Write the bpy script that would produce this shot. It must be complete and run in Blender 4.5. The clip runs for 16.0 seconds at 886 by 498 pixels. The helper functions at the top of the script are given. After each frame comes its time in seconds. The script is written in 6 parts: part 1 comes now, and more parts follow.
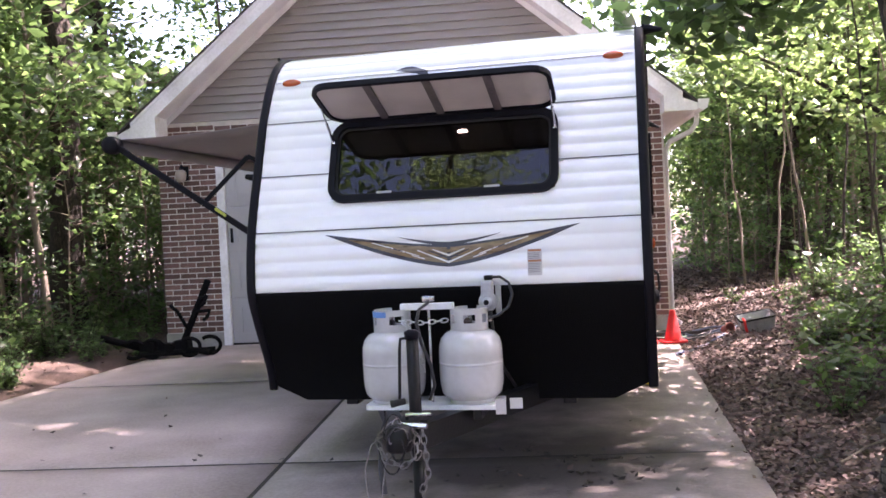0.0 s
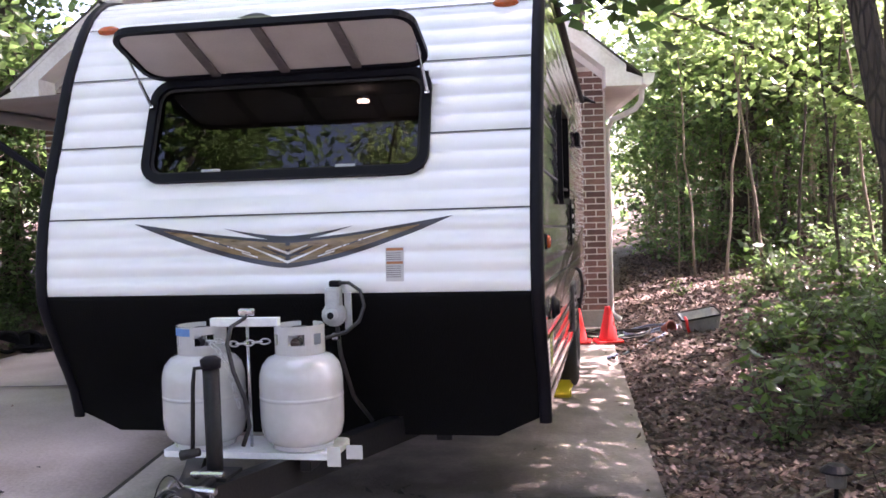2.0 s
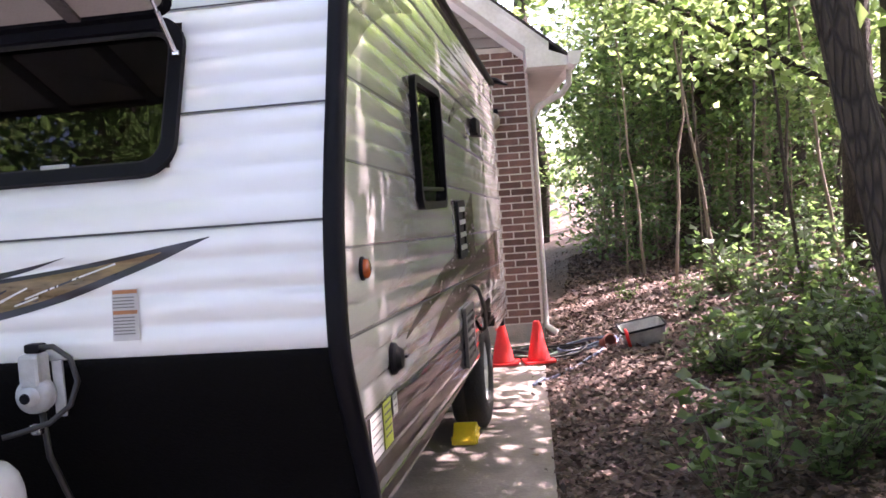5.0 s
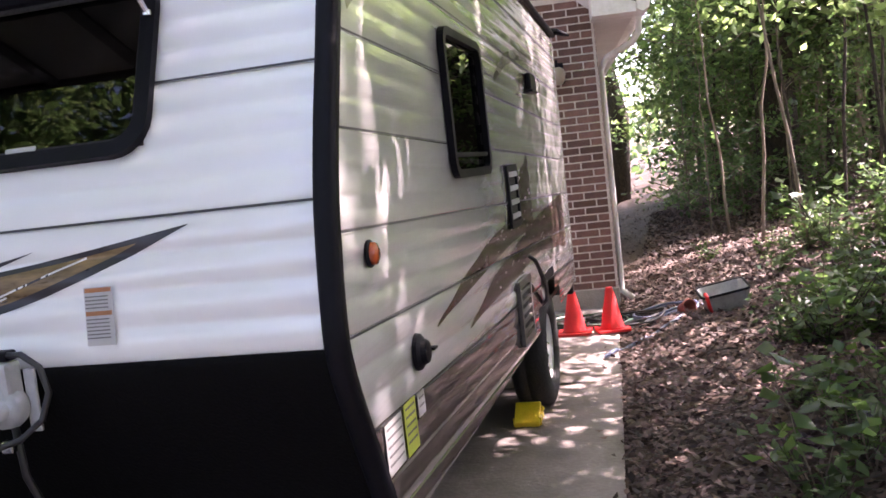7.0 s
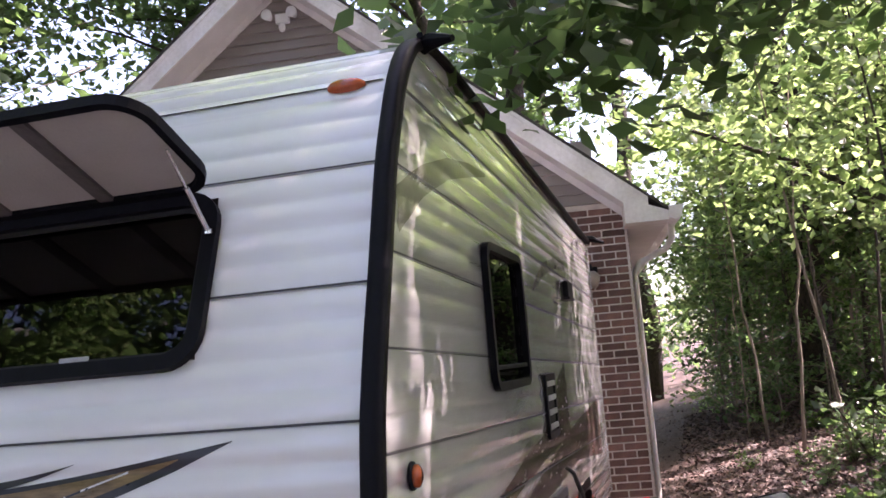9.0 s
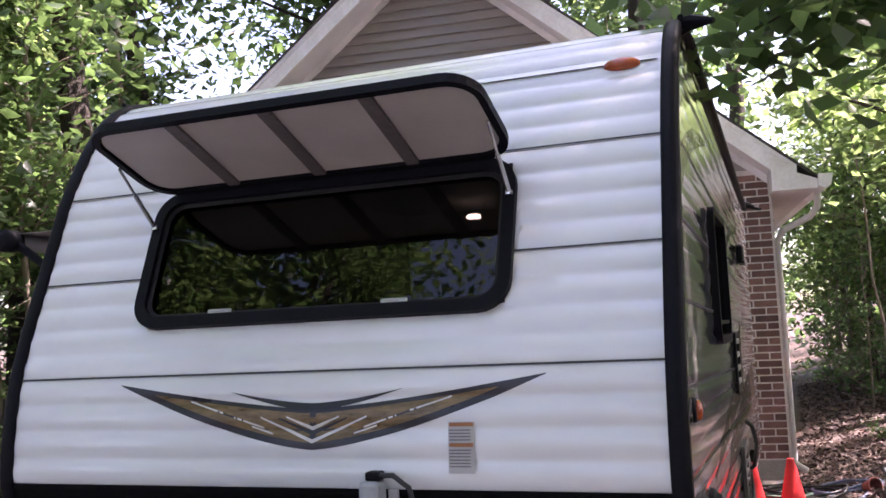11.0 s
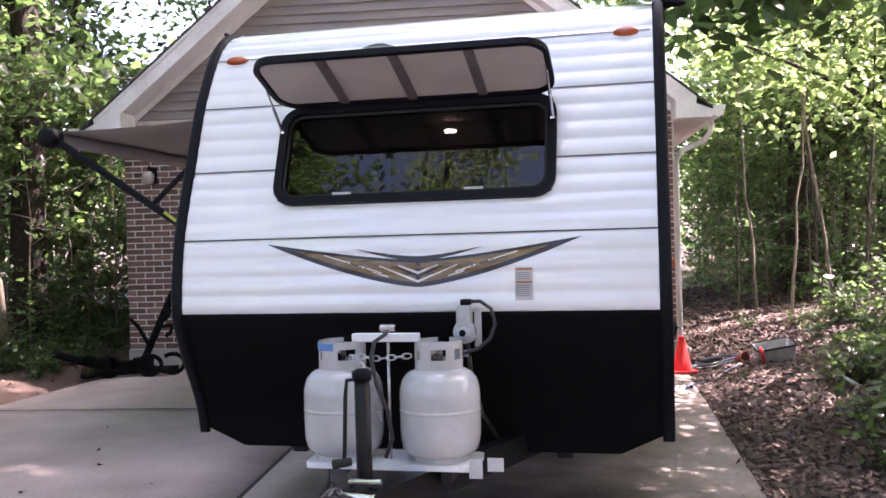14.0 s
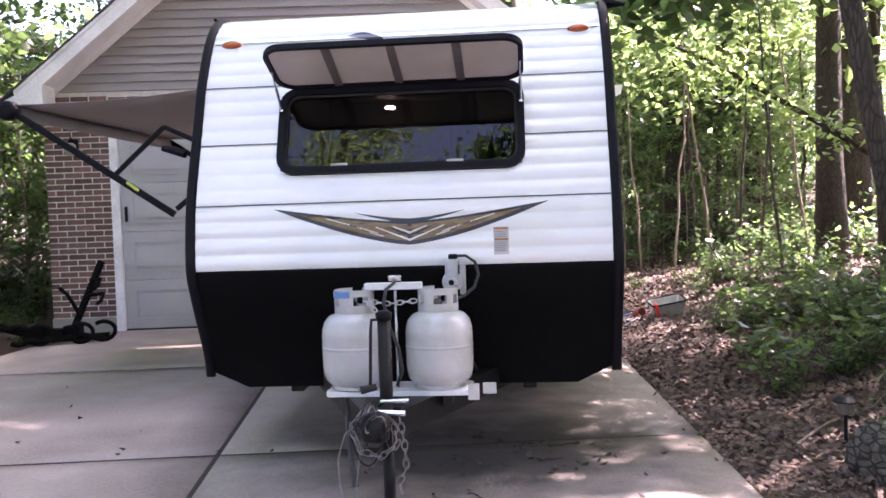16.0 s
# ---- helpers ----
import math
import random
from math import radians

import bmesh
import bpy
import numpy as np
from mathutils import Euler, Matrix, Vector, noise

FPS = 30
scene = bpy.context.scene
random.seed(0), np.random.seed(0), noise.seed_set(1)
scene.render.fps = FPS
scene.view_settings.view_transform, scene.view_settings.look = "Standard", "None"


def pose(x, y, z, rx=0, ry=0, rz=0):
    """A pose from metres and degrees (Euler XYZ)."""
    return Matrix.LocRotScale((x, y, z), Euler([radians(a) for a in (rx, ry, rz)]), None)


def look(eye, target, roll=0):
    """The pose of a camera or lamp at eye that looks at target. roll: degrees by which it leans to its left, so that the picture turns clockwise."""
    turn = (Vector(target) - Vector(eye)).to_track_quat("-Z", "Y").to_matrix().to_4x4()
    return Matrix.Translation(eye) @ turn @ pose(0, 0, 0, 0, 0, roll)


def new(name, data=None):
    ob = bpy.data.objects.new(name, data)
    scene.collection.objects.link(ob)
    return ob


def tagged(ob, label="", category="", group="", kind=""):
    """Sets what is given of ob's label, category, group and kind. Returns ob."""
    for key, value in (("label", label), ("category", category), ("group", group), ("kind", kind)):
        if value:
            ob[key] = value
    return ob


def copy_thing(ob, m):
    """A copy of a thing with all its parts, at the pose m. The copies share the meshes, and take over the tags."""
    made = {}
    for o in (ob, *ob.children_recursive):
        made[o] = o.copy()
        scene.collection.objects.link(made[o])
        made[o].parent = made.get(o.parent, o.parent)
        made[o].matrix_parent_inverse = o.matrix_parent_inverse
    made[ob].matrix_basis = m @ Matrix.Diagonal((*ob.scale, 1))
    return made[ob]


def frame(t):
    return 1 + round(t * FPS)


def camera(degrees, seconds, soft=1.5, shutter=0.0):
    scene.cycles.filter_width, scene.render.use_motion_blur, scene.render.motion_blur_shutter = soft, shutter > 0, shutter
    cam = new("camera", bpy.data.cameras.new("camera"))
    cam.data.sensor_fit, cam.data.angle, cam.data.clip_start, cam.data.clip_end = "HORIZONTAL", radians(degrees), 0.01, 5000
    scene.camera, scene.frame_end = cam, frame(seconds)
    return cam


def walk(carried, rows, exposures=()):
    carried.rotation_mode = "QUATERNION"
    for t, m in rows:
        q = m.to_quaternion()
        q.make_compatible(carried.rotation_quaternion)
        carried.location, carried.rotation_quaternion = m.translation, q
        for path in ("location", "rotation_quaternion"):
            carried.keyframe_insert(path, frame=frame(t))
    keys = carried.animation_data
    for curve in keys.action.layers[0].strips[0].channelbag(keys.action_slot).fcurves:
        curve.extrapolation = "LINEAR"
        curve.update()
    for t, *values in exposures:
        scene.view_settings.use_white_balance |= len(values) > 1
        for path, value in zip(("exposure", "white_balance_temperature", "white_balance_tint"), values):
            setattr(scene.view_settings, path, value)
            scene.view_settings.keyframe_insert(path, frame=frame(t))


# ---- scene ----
cam = camera(51.3, 16.0, 1.6)
PATH = [
    (0, (1.093, -4.699, 1.349), (0.649, -2.749, 1.301), -2.8),
    (0.5, (1.141, -4.402, 1.351), (0.753, -2.441, 1.297), -1.6),
    (1, (1.259, -4.127, 1.368), (0.839, -2.174, 1.285), -1.6),
    (1.5, (1.337, -3.861, 1.365), (0.873, -1.917, 1.271), -1.7),
    (2, (1.378, -3.568, 1.382), (1.004, -1.606, 1.284), -1.8),
    (2.5, (1.489, -3.303, 1.377), (1.188, -1.328, 1.293), -2.5),
    (3, (1.591, -3.081, 1.384), (1.246, -1.113, 1.282), -2.2),
    (3.5, (1.595, -2.823, 1.396), (1.254, -0.856, 1.283), -2.5),
    (3.7, (1.655, -2.787, 1.405), (1.33, -0.816, 1.31), -2.8),
    (5.8, (1.735, -1.937, 1.366), (1.398, 0.03, 1.248), -5.3),
    (6, (1.764, -1.901, 1.368), (1.381, 0.056, 1.217), -5.5),
    (6.5, (1.805, -1.855, 1.367), (1.304, 0.071, 1.16), -6.4),
    (7, (1.791, -1.848, 1.389), (1.305, 0.085, 1.222), -6.4),
    (7.5, (1.777, -1.848, 1.425), (1.329, 0.101, 1.426), -5.9),
    (8, (1.774, -1.855, 1.442), (1.322, 0.088, 1.577), -5.4),
    (8.5, (1.768, -1.858, 1.465), (1.297, 0.072, 1.695), -4.7),
    (9, (1.761, -1.87, 1.466), (1.255, 0.049, 1.714), -4.8),
    (9.5, (1.723, -1.896, 1.464), (1.116, -0.003, 1.687), -4.8),
    (10, (1.619, -1.977, 1.475), (0.909, -0.123, 1.717), -2.9),
    (10.2, (1.549, -2.026, 1.472), (0.834, -0.173, 1.705), -2.5),
    (12.3, (1.248, -2.913, 1.404), (0.619, -1.017, 1.505), -2.6),
    (12.5, (1.254, -2.971, 1.386), (0.658, -1.065, 1.485), -1.6),
    (13, (1.263, -3.198, 1.327), (0.615, -1.309, 1.444), -0.4),
    (13.5, (1.161, -3.505, 1.362), (0.548, -1.602, 1.399), -1.2),
    (14, (1.021, -3.758, 1.334), (0.576, -1.808, 1.315), -1.6),
    (14.5, (0.965, -4.001, 1.322), (0.648, -2.027, 1.246), -1.4),
    (15, (0.907, -4.223, 1.317), (0.561, -2.257, 1.199), -1.9),
    (15.5, (0.76, -4.382, 1.313), (0.415, -2.414, 1.231), -1.9),
    (16, (0.61, -4.514, 1.311), (0.435, -2.524, 1.224), -1.9),
]
EXPOSURES = [(0, 3.24), (3.7, 3.2), (6, 3.03), (7, 2.93), (8, 2.64), (9, 2.42), (10.2, 2.45), (12.3, 2.65), (13, 2.75), (14, 3.15), (16, 3.36)]
walk(cam, [(t, look(eye, target, roll)) for t, eye, target, roll in PATH], EXPOSURES)

# ---- light ----
world = bpy.data.worlds.new("sky")
scene.world = world
world.use_nodes = True
wn = world.node_tree.nodes
sky = wn.new("ShaderNodeTexSky")
sky.sky_type = "NISHITA"
sky.sun_disc = False
SUN_EL, SUN_AZ = 57.0, 62.0            # degrees; azimuth clockwise from +y
sky.sun_elevation, sky.sun_rotation = radians(SUN_EL), radians(SUN_AZ)
sky.air_density, sky.dust_density = 1.0, 2.5
wn["Background"].inputs["Strength"].default_value = 0.15
scene.view_settings.use_white_balance = True
scene.view_settings.white_balance_temperature, scene.view_settings.white_balance_tint = 6750, 41
world.node_tree.links.new(sky.outputs[0], wn["Background"].inputs["Color"])
sun = new("sun", bpy.data.lights.new("sun", "SUN"))
sun.data.energy, sun.data.angle, sun.data.color = 5.0, radians(0.6), (1.0, 0.95, 0.88)
_d = Vector((math.sin(radians(SUN_AZ)) * math.cos(radians(SUN_EL)), math.cos(radians(SUN_AZ)) * math.cos(radians(SUN_EL)), math.sin(radians(SUN_EL))))
sun.matrix_world = look(_d * 60, (0, 0, 0))


# ---- materials ----
def mat(name, color, rough=0.6, metal=0.0, var=0.25, scale=6.0, fine=60.0, bump=0.15, spec=0.5, coat=0.0, piece=0.0, island=0.0, dirt=None, stretch=(1, 1, 1)):
    """A surface of one base colour with variation at two scales, fine relief, and, if asked, a change from piece to piece."""
    m = bpy.data.materials.new(name)
    m.use_nodes = True
    n, l = m.node_tree.nodes, m.node_tree.links
    b = n["Principled BSDF"]
    b.inputs["Roughness"].default_value, b.inputs["Metallic"].default_value = rough, metal
    b.inputs["Specular IOR Level"].default_value, b.inputs["Coat Weight"].default_value = spec, coat
    tc, mp = n.new("ShaderNodeTexCoord"), n.new("ShaderNodeMapping")
    mp.inputs["Scale"].default_value = stretch
    l.new(tc.outputs["Object"], mp.inputs[0])
    big, small = n.new("ShaderNodeTexNoise"), n.new("ShaderNodeTexNoise")
    for t, s, d in ((big, scale, 4.0), (small, fine, 3.0)):
        t.inputs["Scale"].default_value, t.inputs["Detail"].default_value = s, d
        l.new(mp.outputs[0], t.inputs["Vector"])
    mixn = n.new("ShaderNodeMath")
    mixn.operation = "MULTIPLY_ADD"
    l.new(small.outputs["Fac"], mixn.inputs[0])
    mixn.inputs[1].default_value = 0.4
    l.new(big.outputs["Fac"], mixn.inputs[2])
    ramp = n.new("ShaderNodeValToRGB")
    e = ramp.color_ramp.elements
    e[0].position, e[1].position = 0.45, 0.95
    lo = dirt or [c * (1 - var) for c in color]
    hi = [min(1.0, c * (1 + var * 0.6)) for c in color]
    e[0].color, e[1].color = (*lo, 1), (*hi, 1)
    l.new(mixn.outputs[0], ramp.inputs[0])
    out = ramp.outputs[0]
    if piece or island:
        src = n.new("ShaderNodeObjectInfo").outputs["Random"] if piece else n.new("ShaderNodeNewGeometry").outputs["Random Per Island"]
        mr = n.new("ShaderNodeMapRange")
        k = piece or island
        mr.inputs["To Min"].default_value, mr.inputs["To Max"].default_value = 1 - k, 1 + k
        l.new(src, mr.inputs[0])
        hsv = n.new("ShaderNodeHueSaturation")
        l.new(mr.outputs[0], hsv.inputs["Value"])
        l.new(out, hsv.inputs["Color"])
        out = hsv.outputs[0]
    l.new(out, b.inputs["Base Color"])
    rr = n.new("ShaderNodeMapRange")
    rr.inputs["To Min"].default_value, rr.inputs["To Max"].default_value = max(0.02, rough - 0.08), min(1, rough + 0.08)
    l.new(big.outputs["Fac"], rr.inputs[0])
    l.new(rr.outputs[0], b.inputs["Roughness"])
    if bump:
        bp = n.new("ShaderNodeBump")
        bp.inputs["Strength"].default_value, bp.inputs["Distance"].default_value = bump, 0.02
        l.new(small.outputs["Fac"], bp.inputs["Height"])
        l.new(bp.outputs[0], b.inputs["Normal"])
    return m


def leaf_mat(name, color, glow, var=0.45, gloss=0.42):
    """A leaf: lit from the front by its own colour, and let through by the sun from behind."""
    m = bpy.data.materials.new(name)
    m.use_nodes = True
    n, l = m.node_tree.nodes, m.node_tree.links
    b = n["Principled BSDF"]
    b.inputs["Roughness"].default_value = gloss
    geo, mr = n.new("ShaderNodeNewGeometry"), n.new("ShaderNodeMapRange")
    mr.inputs["To Min"].default_value, mr.inputs["To Max"].default_value = 1 - var, 1 + var
    l.new(geo.outputs["Random Per Island"], mr.inputs[0])
    tr, mix = n.new("ShaderNodeBsdfTranslucent"), n.new("ShaderNodeMixShader")
    for c, sock in ((color, b.inputs["Base Color"]), (glow, tr.inputs["Color"])):
        h = n.new("ShaderNodeHueSaturation")
        h.inputs["Color"].default_value = (*c, 1)
        l.new(mr.outputs[0], h.inputs["Value"])
        l.new(h.outputs[0], sock)
    mix.inputs[0].default_value = 0.5
    l.new(b.outputs[0], mix.inputs[1])
    l.new(tr.outputs[0], mix.inputs[2])
    l.new(mix.outputs[0], n["Material Output"].inputs["Surface"])
    return m


def pane_mat(name, tint, rough=0.01, clear=0.35):
    """Dark tinted glazing: a mirror by its Fresnel gloss, over a tinted see-through body."""
    m = bpy.data.materials.new(name)
    m.use_nodes = True
    n, l = m.node_tree.nodes, m.node_tree.links
    n.remove(n["Principled BSDF"])
    g, t, mix, f = n.new("ShaderNodeBsdfGlossy"), n.new("ShaderNodeBsdfTransparent"), n.new("ShaderNodeMixShader"), n.new("ShaderNodeFresnel")
    g.inputs["Roughness"].default_value = rough
    t.inputs["Color"].default_value = (*tint, 1)
    f.inputs["IOR"].default_value = 1.42
    l.new(f.outputs[0], mix.inputs[0])
    l.new(t.outputs[0], mix.inputs[1])
    l.new(g.outputs[0], mix.inputs[2])
    l.new(mix.outputs[0], n["Material Output"].inputs["Surface"])
    return m


def glow_mat(name, color, power):
    m = bpy.data.materials.new(name)
    m.use_nodes = True
    b = m.node_tree.nodes["Principled BSDF"]
    b.inputs["Base Color"].default_value = (*color, 1)
    b.inputs["Emission Color"].default_value, b.inputs["Emission Strength"].default_value = (*color, 1), power
    return m


def siding_mat(name, color, streak, gloss=0.22, coat=0.3, wave=0.12, ior=1.5, metal=0.0):
    """Gloss-painted corrugated aluminium, faintly wavy along its length and dusty in places."""
    m = mat(name, color, rough=gloss, metal=metal, var=0.06, scale=1.3, fine=9, bump=0.0, spec=0.5, coat=coat)
    m.node_tree.nodes["Principled BSDF"].inputs["Coat Roughness"].default_value = 0.03
    m.node_tree.nodes["Principled BSDF"].inputs["Coat IOR"].default_value = ior
    n, l = m.node_tree.nodes, m.node_tree.links
    tc, mp, w, bp = n.new("ShaderNodeTexCoord"), n.new("ShaderNodeMapping"), n.new("ShaderNodeTexNoise"), n.new("ShaderNodeBump")
    mp.inputs["Scale"].default_value = streak
    w.inputs["Scale"].default_value, w.inputs["Detail"].default_value = 1.0, 3
    bp.inputs["Strength"].default_value, bp.inputs["Distance"].default_value = wave, 0.004
    l.new(tc.outputs["Object"], mp.inputs[0])
    l.new(mp.outputs[0], w.inputs["Vector"])
    l.new(w.outputs["Fac"], bp.inputs["Height"])
    l.new(bp.outputs[0], n["Principled BSDF"].inputs["Normal"])
    l.new(bp.outputs[0], n["Principled BSDF"].inputs["Coat Normal"])
    return m


M_FRONT = siding_mat("white_siding", (0.80, 0.81, 0.80), (1.5, 4, 9), 0.16, 0.6)
M_SIDE = siding_mat("white_side_siding", (0.74, 0.74, 0.735), (3, 7, 75), 0.03, 1.0, 0.24, 1.9, 0.2)
M_SKIRT = siding_mat("grey_brown_side_band", (0.10, 0.082, 0.078), (3, 7, 75), 0.05, 1.0, 0.14, 1.9, 0.2)
M_BLACKP = mat("black_textured_panel", (0.0032, 0.0032, 0.0036), rough=0.8, var=0.3, scale=5, fine=140, bump=0.25, spec=0.1)
M_TRIM = mat("black_trim", (0.006, 0.006, 0.009), rough=0.5, var=0.3, scale=8, fine=60, bump=0.05, spec=0.12)
M_ROOF = mat("white_roof_membrane", (0.72, 0.72, 0.70), rough=0.55, var=0.15, scale=3, fine=40)
M_SEAM = mat("dark_seam", (0.05, 0.05, 0.055), rough=0.6, bump=0)
M_RUBBER = mat("tyre_rubber", (0.018, 0.018, 0.018), rough=0.8, var=0.3, scale=10, fine=80, bump=0.3)
M_STEEL = mat("chrome_steel", (0.62, 0.62, 0.64), rough=0.22, metal=1.0, var=0.15, scale=14, fine=90, bump=0.05)
M_GALV = mat("galvanised_steel", (0.55, 0.57, 0.58), rough=0.4, metal=1.0, var=0.25, scale=18, fine=90, bump=0.08)
M_CHASSIS = mat("black_painted_steel", (0.009, 0.009, 0.010), rough=0.45, var=0.4, scale=10, fine=90, bump=0.1, spec=0.25)
M_CYL = mat("grey_white_cylinder_paint", (0.47, 0.48, 0.48), rough=0.16, var=0.1, scale=4, fine=30, bump=0.0, coat=0.6, dirt=(0.41, 0.41, 0.40))
M_DCHAIN = mat("dull_steel_chain", (0.22, 0.21, 0.21), rough=0.45, metal=1.0, var=0.4, scale=30, fine=90, bump=0.1)
M_GLOBE = mat("beige_glass", (0.34, 0.29, 0.24), rough=0.3, var=0.1, scale=8)
M_BLUE = mat("blue_tape", (0.08, 0.22, 0.48), rough=0.5, var=0.2, scale=20)
M_WHITEP = mat("white_painted_steel", (0.72, 0.73, 0.73), rough=0.4, var=0.12, scale=12)
M_GREYPL = mat("grey_plastic", (0.42, 0.43, 0.44), rough=0.45, var=0.15, scale=16)
M_HOSE = mat("black_rubber_hose", (0.02, 0.02, 0.022), rough=0.5, var=0.3, scale=20)
M_LINER = mat("pale_grey_moulded_liner", (0.50, 0.47, 0.44), rough=0.55, var=0.1, scale=7, fine=120, bump=0.1)
M_STRIP = mat("brown_grey_strip", (0.13, 0.115, 0.11), rough=0.5, var=0.25, scale=20)
M_AMBER = mat("amber_lens", (0.48, 0.085, 0.02), rough=0.15, var=0.2, scale=30, bump=0.0, coat=0.5)
M_PAPER = mat("sticker_paper", (0.50, 0.49, 0.48), rough=0.5, var=0.1, scale=20, bump=0)
M_INK = mat("sticker_ink", (0.18, 0.17, 0.17), rough=0.6, bump=0)
M_INKO = mat("sticker_orange_ink", (0.42, 0.17, 0.07), rough=0.6, bump=0)
M_LIME = mat("yellow_green_sticker", (0.50, 0.55, 0.08), rough=0.45, var=0.1, scale=20, bump=0)
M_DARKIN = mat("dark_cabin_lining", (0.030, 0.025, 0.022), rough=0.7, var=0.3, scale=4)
M_WOODIN = mat("brown_cabin_wood", (0.12, 0.07, 0.045), rough=0.5, var=0.3, scale=5, stretch=(1, 1, 8))
M_PANE = pane_mat("tinted_pane", (0.22, 0.22, 0.22))
M_DBLK = mat("decal_dark", (0.025, 0.025, 0.035), rough=0.3, var=0.3, scale=9, bump=0)
M_DGLD = mat("decal_gold_brown", (0.21, 0.135, 0.06), rough=0.3, var=0.55, scale=14, fine=40, bump=0, stretch=(1, 1, 5))
M_DSIL = mat("decal_silver", (0.75, 0.73, 0.70), rough=0.3, var=0.2, scale=14, bump=0)
M_DBRN = mat("decal_dark_brown", (0.055, 0.035, 0.03), rough=0.25, var=0.5, scale=10, fine=30, bump=0, stretch=(1, 1, 4))
M_FABRIC = mat("taupe_awning_fabric", (0.30, 0.27, 0.26), rough=0.85, var=0.12, scale=3, fine=160, bump=0.1)
M_BRICK = mat("red_brown_brick", (0.165, 0.088, 0.070), rough=0.85, var=0.35, scale=11, fine=70, bump=0.4, piece=0.42, dirt=(0.10, 0.058, 0.05))
M_MORTAR = mat("pale_mortar", (0.60, 0.55, 0.50), rough=0.95, var=0.2, scale=9, fine=120, bump=0.4)
M_LAP = mat("taupe_vinyl_lap_siding", (0.265, 0.235, 0.225), rough=0.55, var=0.1, scale=2.0, fine=40, bump=0.06, stretch=(1, 1, 12))
M_FASCIA = mat("white_fascia_paint", (0.80, 0.795, 0.80), rough=0.5, var=0.14, scale=2.5, fine=30, bump=0.04, dirt=(0.56, 0.54, 0.52))
M_SOFFIT = mat("pale_soffit", (0.64, 0.625, 0.625), rough=0.6, var=0.12, scale=4)
M_DOOR = mat("grey_garage_door", (0.40, 0.39, 0.39), rough=0.5, var=0.08, scale=3, fine=90, bump=0.05)
M_SHINGLE = mat("dark_roof_shingle", (0.06, 0.055, 0.05), rough=0.95, var=0.4, scale=9, fine=80, bump=0.6, island=0.25)
M_FOUND = mat("concrete_footing", (0.30, 0.29, 0.26), rough=0.9, var=0.3, scale=5, fine=70, bump=0.4)
M_SLAB = mat("driveway_concrete", (0.330, 0.280, 0.262), rough=0.85, var=0.3, scale=1.3, fine=45, bump=0.25, dirt=(0.20, 0.165, 0.148))


def stain_and_shade(m, centre, radius, dark):
    """Darkens a surface in an uneven blot, for drips, rotted leaves and painted shade."""
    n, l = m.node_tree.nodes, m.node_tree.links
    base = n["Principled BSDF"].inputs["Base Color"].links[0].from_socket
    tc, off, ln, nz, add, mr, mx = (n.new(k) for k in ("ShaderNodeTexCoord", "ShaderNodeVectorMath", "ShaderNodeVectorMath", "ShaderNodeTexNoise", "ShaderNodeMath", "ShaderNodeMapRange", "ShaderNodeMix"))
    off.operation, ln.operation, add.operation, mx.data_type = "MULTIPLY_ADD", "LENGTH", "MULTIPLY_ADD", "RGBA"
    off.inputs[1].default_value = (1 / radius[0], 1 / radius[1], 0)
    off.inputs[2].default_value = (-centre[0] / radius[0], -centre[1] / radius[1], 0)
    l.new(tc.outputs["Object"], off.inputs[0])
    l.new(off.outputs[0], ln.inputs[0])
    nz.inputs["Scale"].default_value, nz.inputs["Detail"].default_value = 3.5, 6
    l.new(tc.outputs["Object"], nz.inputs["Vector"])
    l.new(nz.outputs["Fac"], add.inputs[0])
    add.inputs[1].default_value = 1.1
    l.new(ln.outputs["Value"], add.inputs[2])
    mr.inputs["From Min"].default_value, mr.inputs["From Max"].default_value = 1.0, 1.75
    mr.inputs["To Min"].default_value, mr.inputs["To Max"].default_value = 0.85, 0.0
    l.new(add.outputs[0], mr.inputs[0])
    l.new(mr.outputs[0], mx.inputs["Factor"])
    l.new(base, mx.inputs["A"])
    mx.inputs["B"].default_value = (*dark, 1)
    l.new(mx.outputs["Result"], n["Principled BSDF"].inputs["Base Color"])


# Leaf stain below the nose, with the trailer's shade painted in.
stain_and_shade(M_SLAB, (0.45, 0.45), (1.25, 1.05), (0.03, 0.024, 0.02))
# Shade below the trailer body, put into the slab's colour.
stain_and_shade(M_SLAB, (0.3, 3.0), (1.2, 1.6), (0.07, 0.058, 0.05))
M_SOIL = mat("forest_soil", (0.078, 0.049, 0.037), rough=0.95, var=0.5, scale=2.5, fine=40, bump=0.8)
M_LITTER = mat("dry_leaf_litter", (0.105, 0.066, 0.054), rough=0.7, var=0.4, scale=3, fine=30, bump=0.2, island=0.75)
M_BARK = mat("grey_brown_bark", (0.075, 0.058, 0.046), rough=0.9, var=0.5, scale=3, fine=22, bump=1.0, stretch=(4, 4, 0.7))
M_BARKP = mat("pale_bark", (0.22, 0.18, 0.14), rough=0.9, var=0.4, scale=4, fine=26, bump=0.7, stretch=(4, 4, 0.8))
M_LEAF = leaf_mat("broad_leaf", (0.080, 0.150, 0.052), (0.36, 0.51, 0.18))
# Darker leaf tone, also used where foliage should look shaded.
M_LEAFD = leaf_mat("deep_and_shaded_leaf", (0.038, 0.078, 0.032), (0.17, 0.29, 0.09))
M_LEAFS = leaf_mat("shrub_leaf", (0.045, 0.088, 0.040), (0.16, 0.26, 0.07), gloss=0.26)
M_CONE = mat("red_orange_cone", (0.72, 0.030, 0.028), rough=0.45, var=0.15, scale=9)
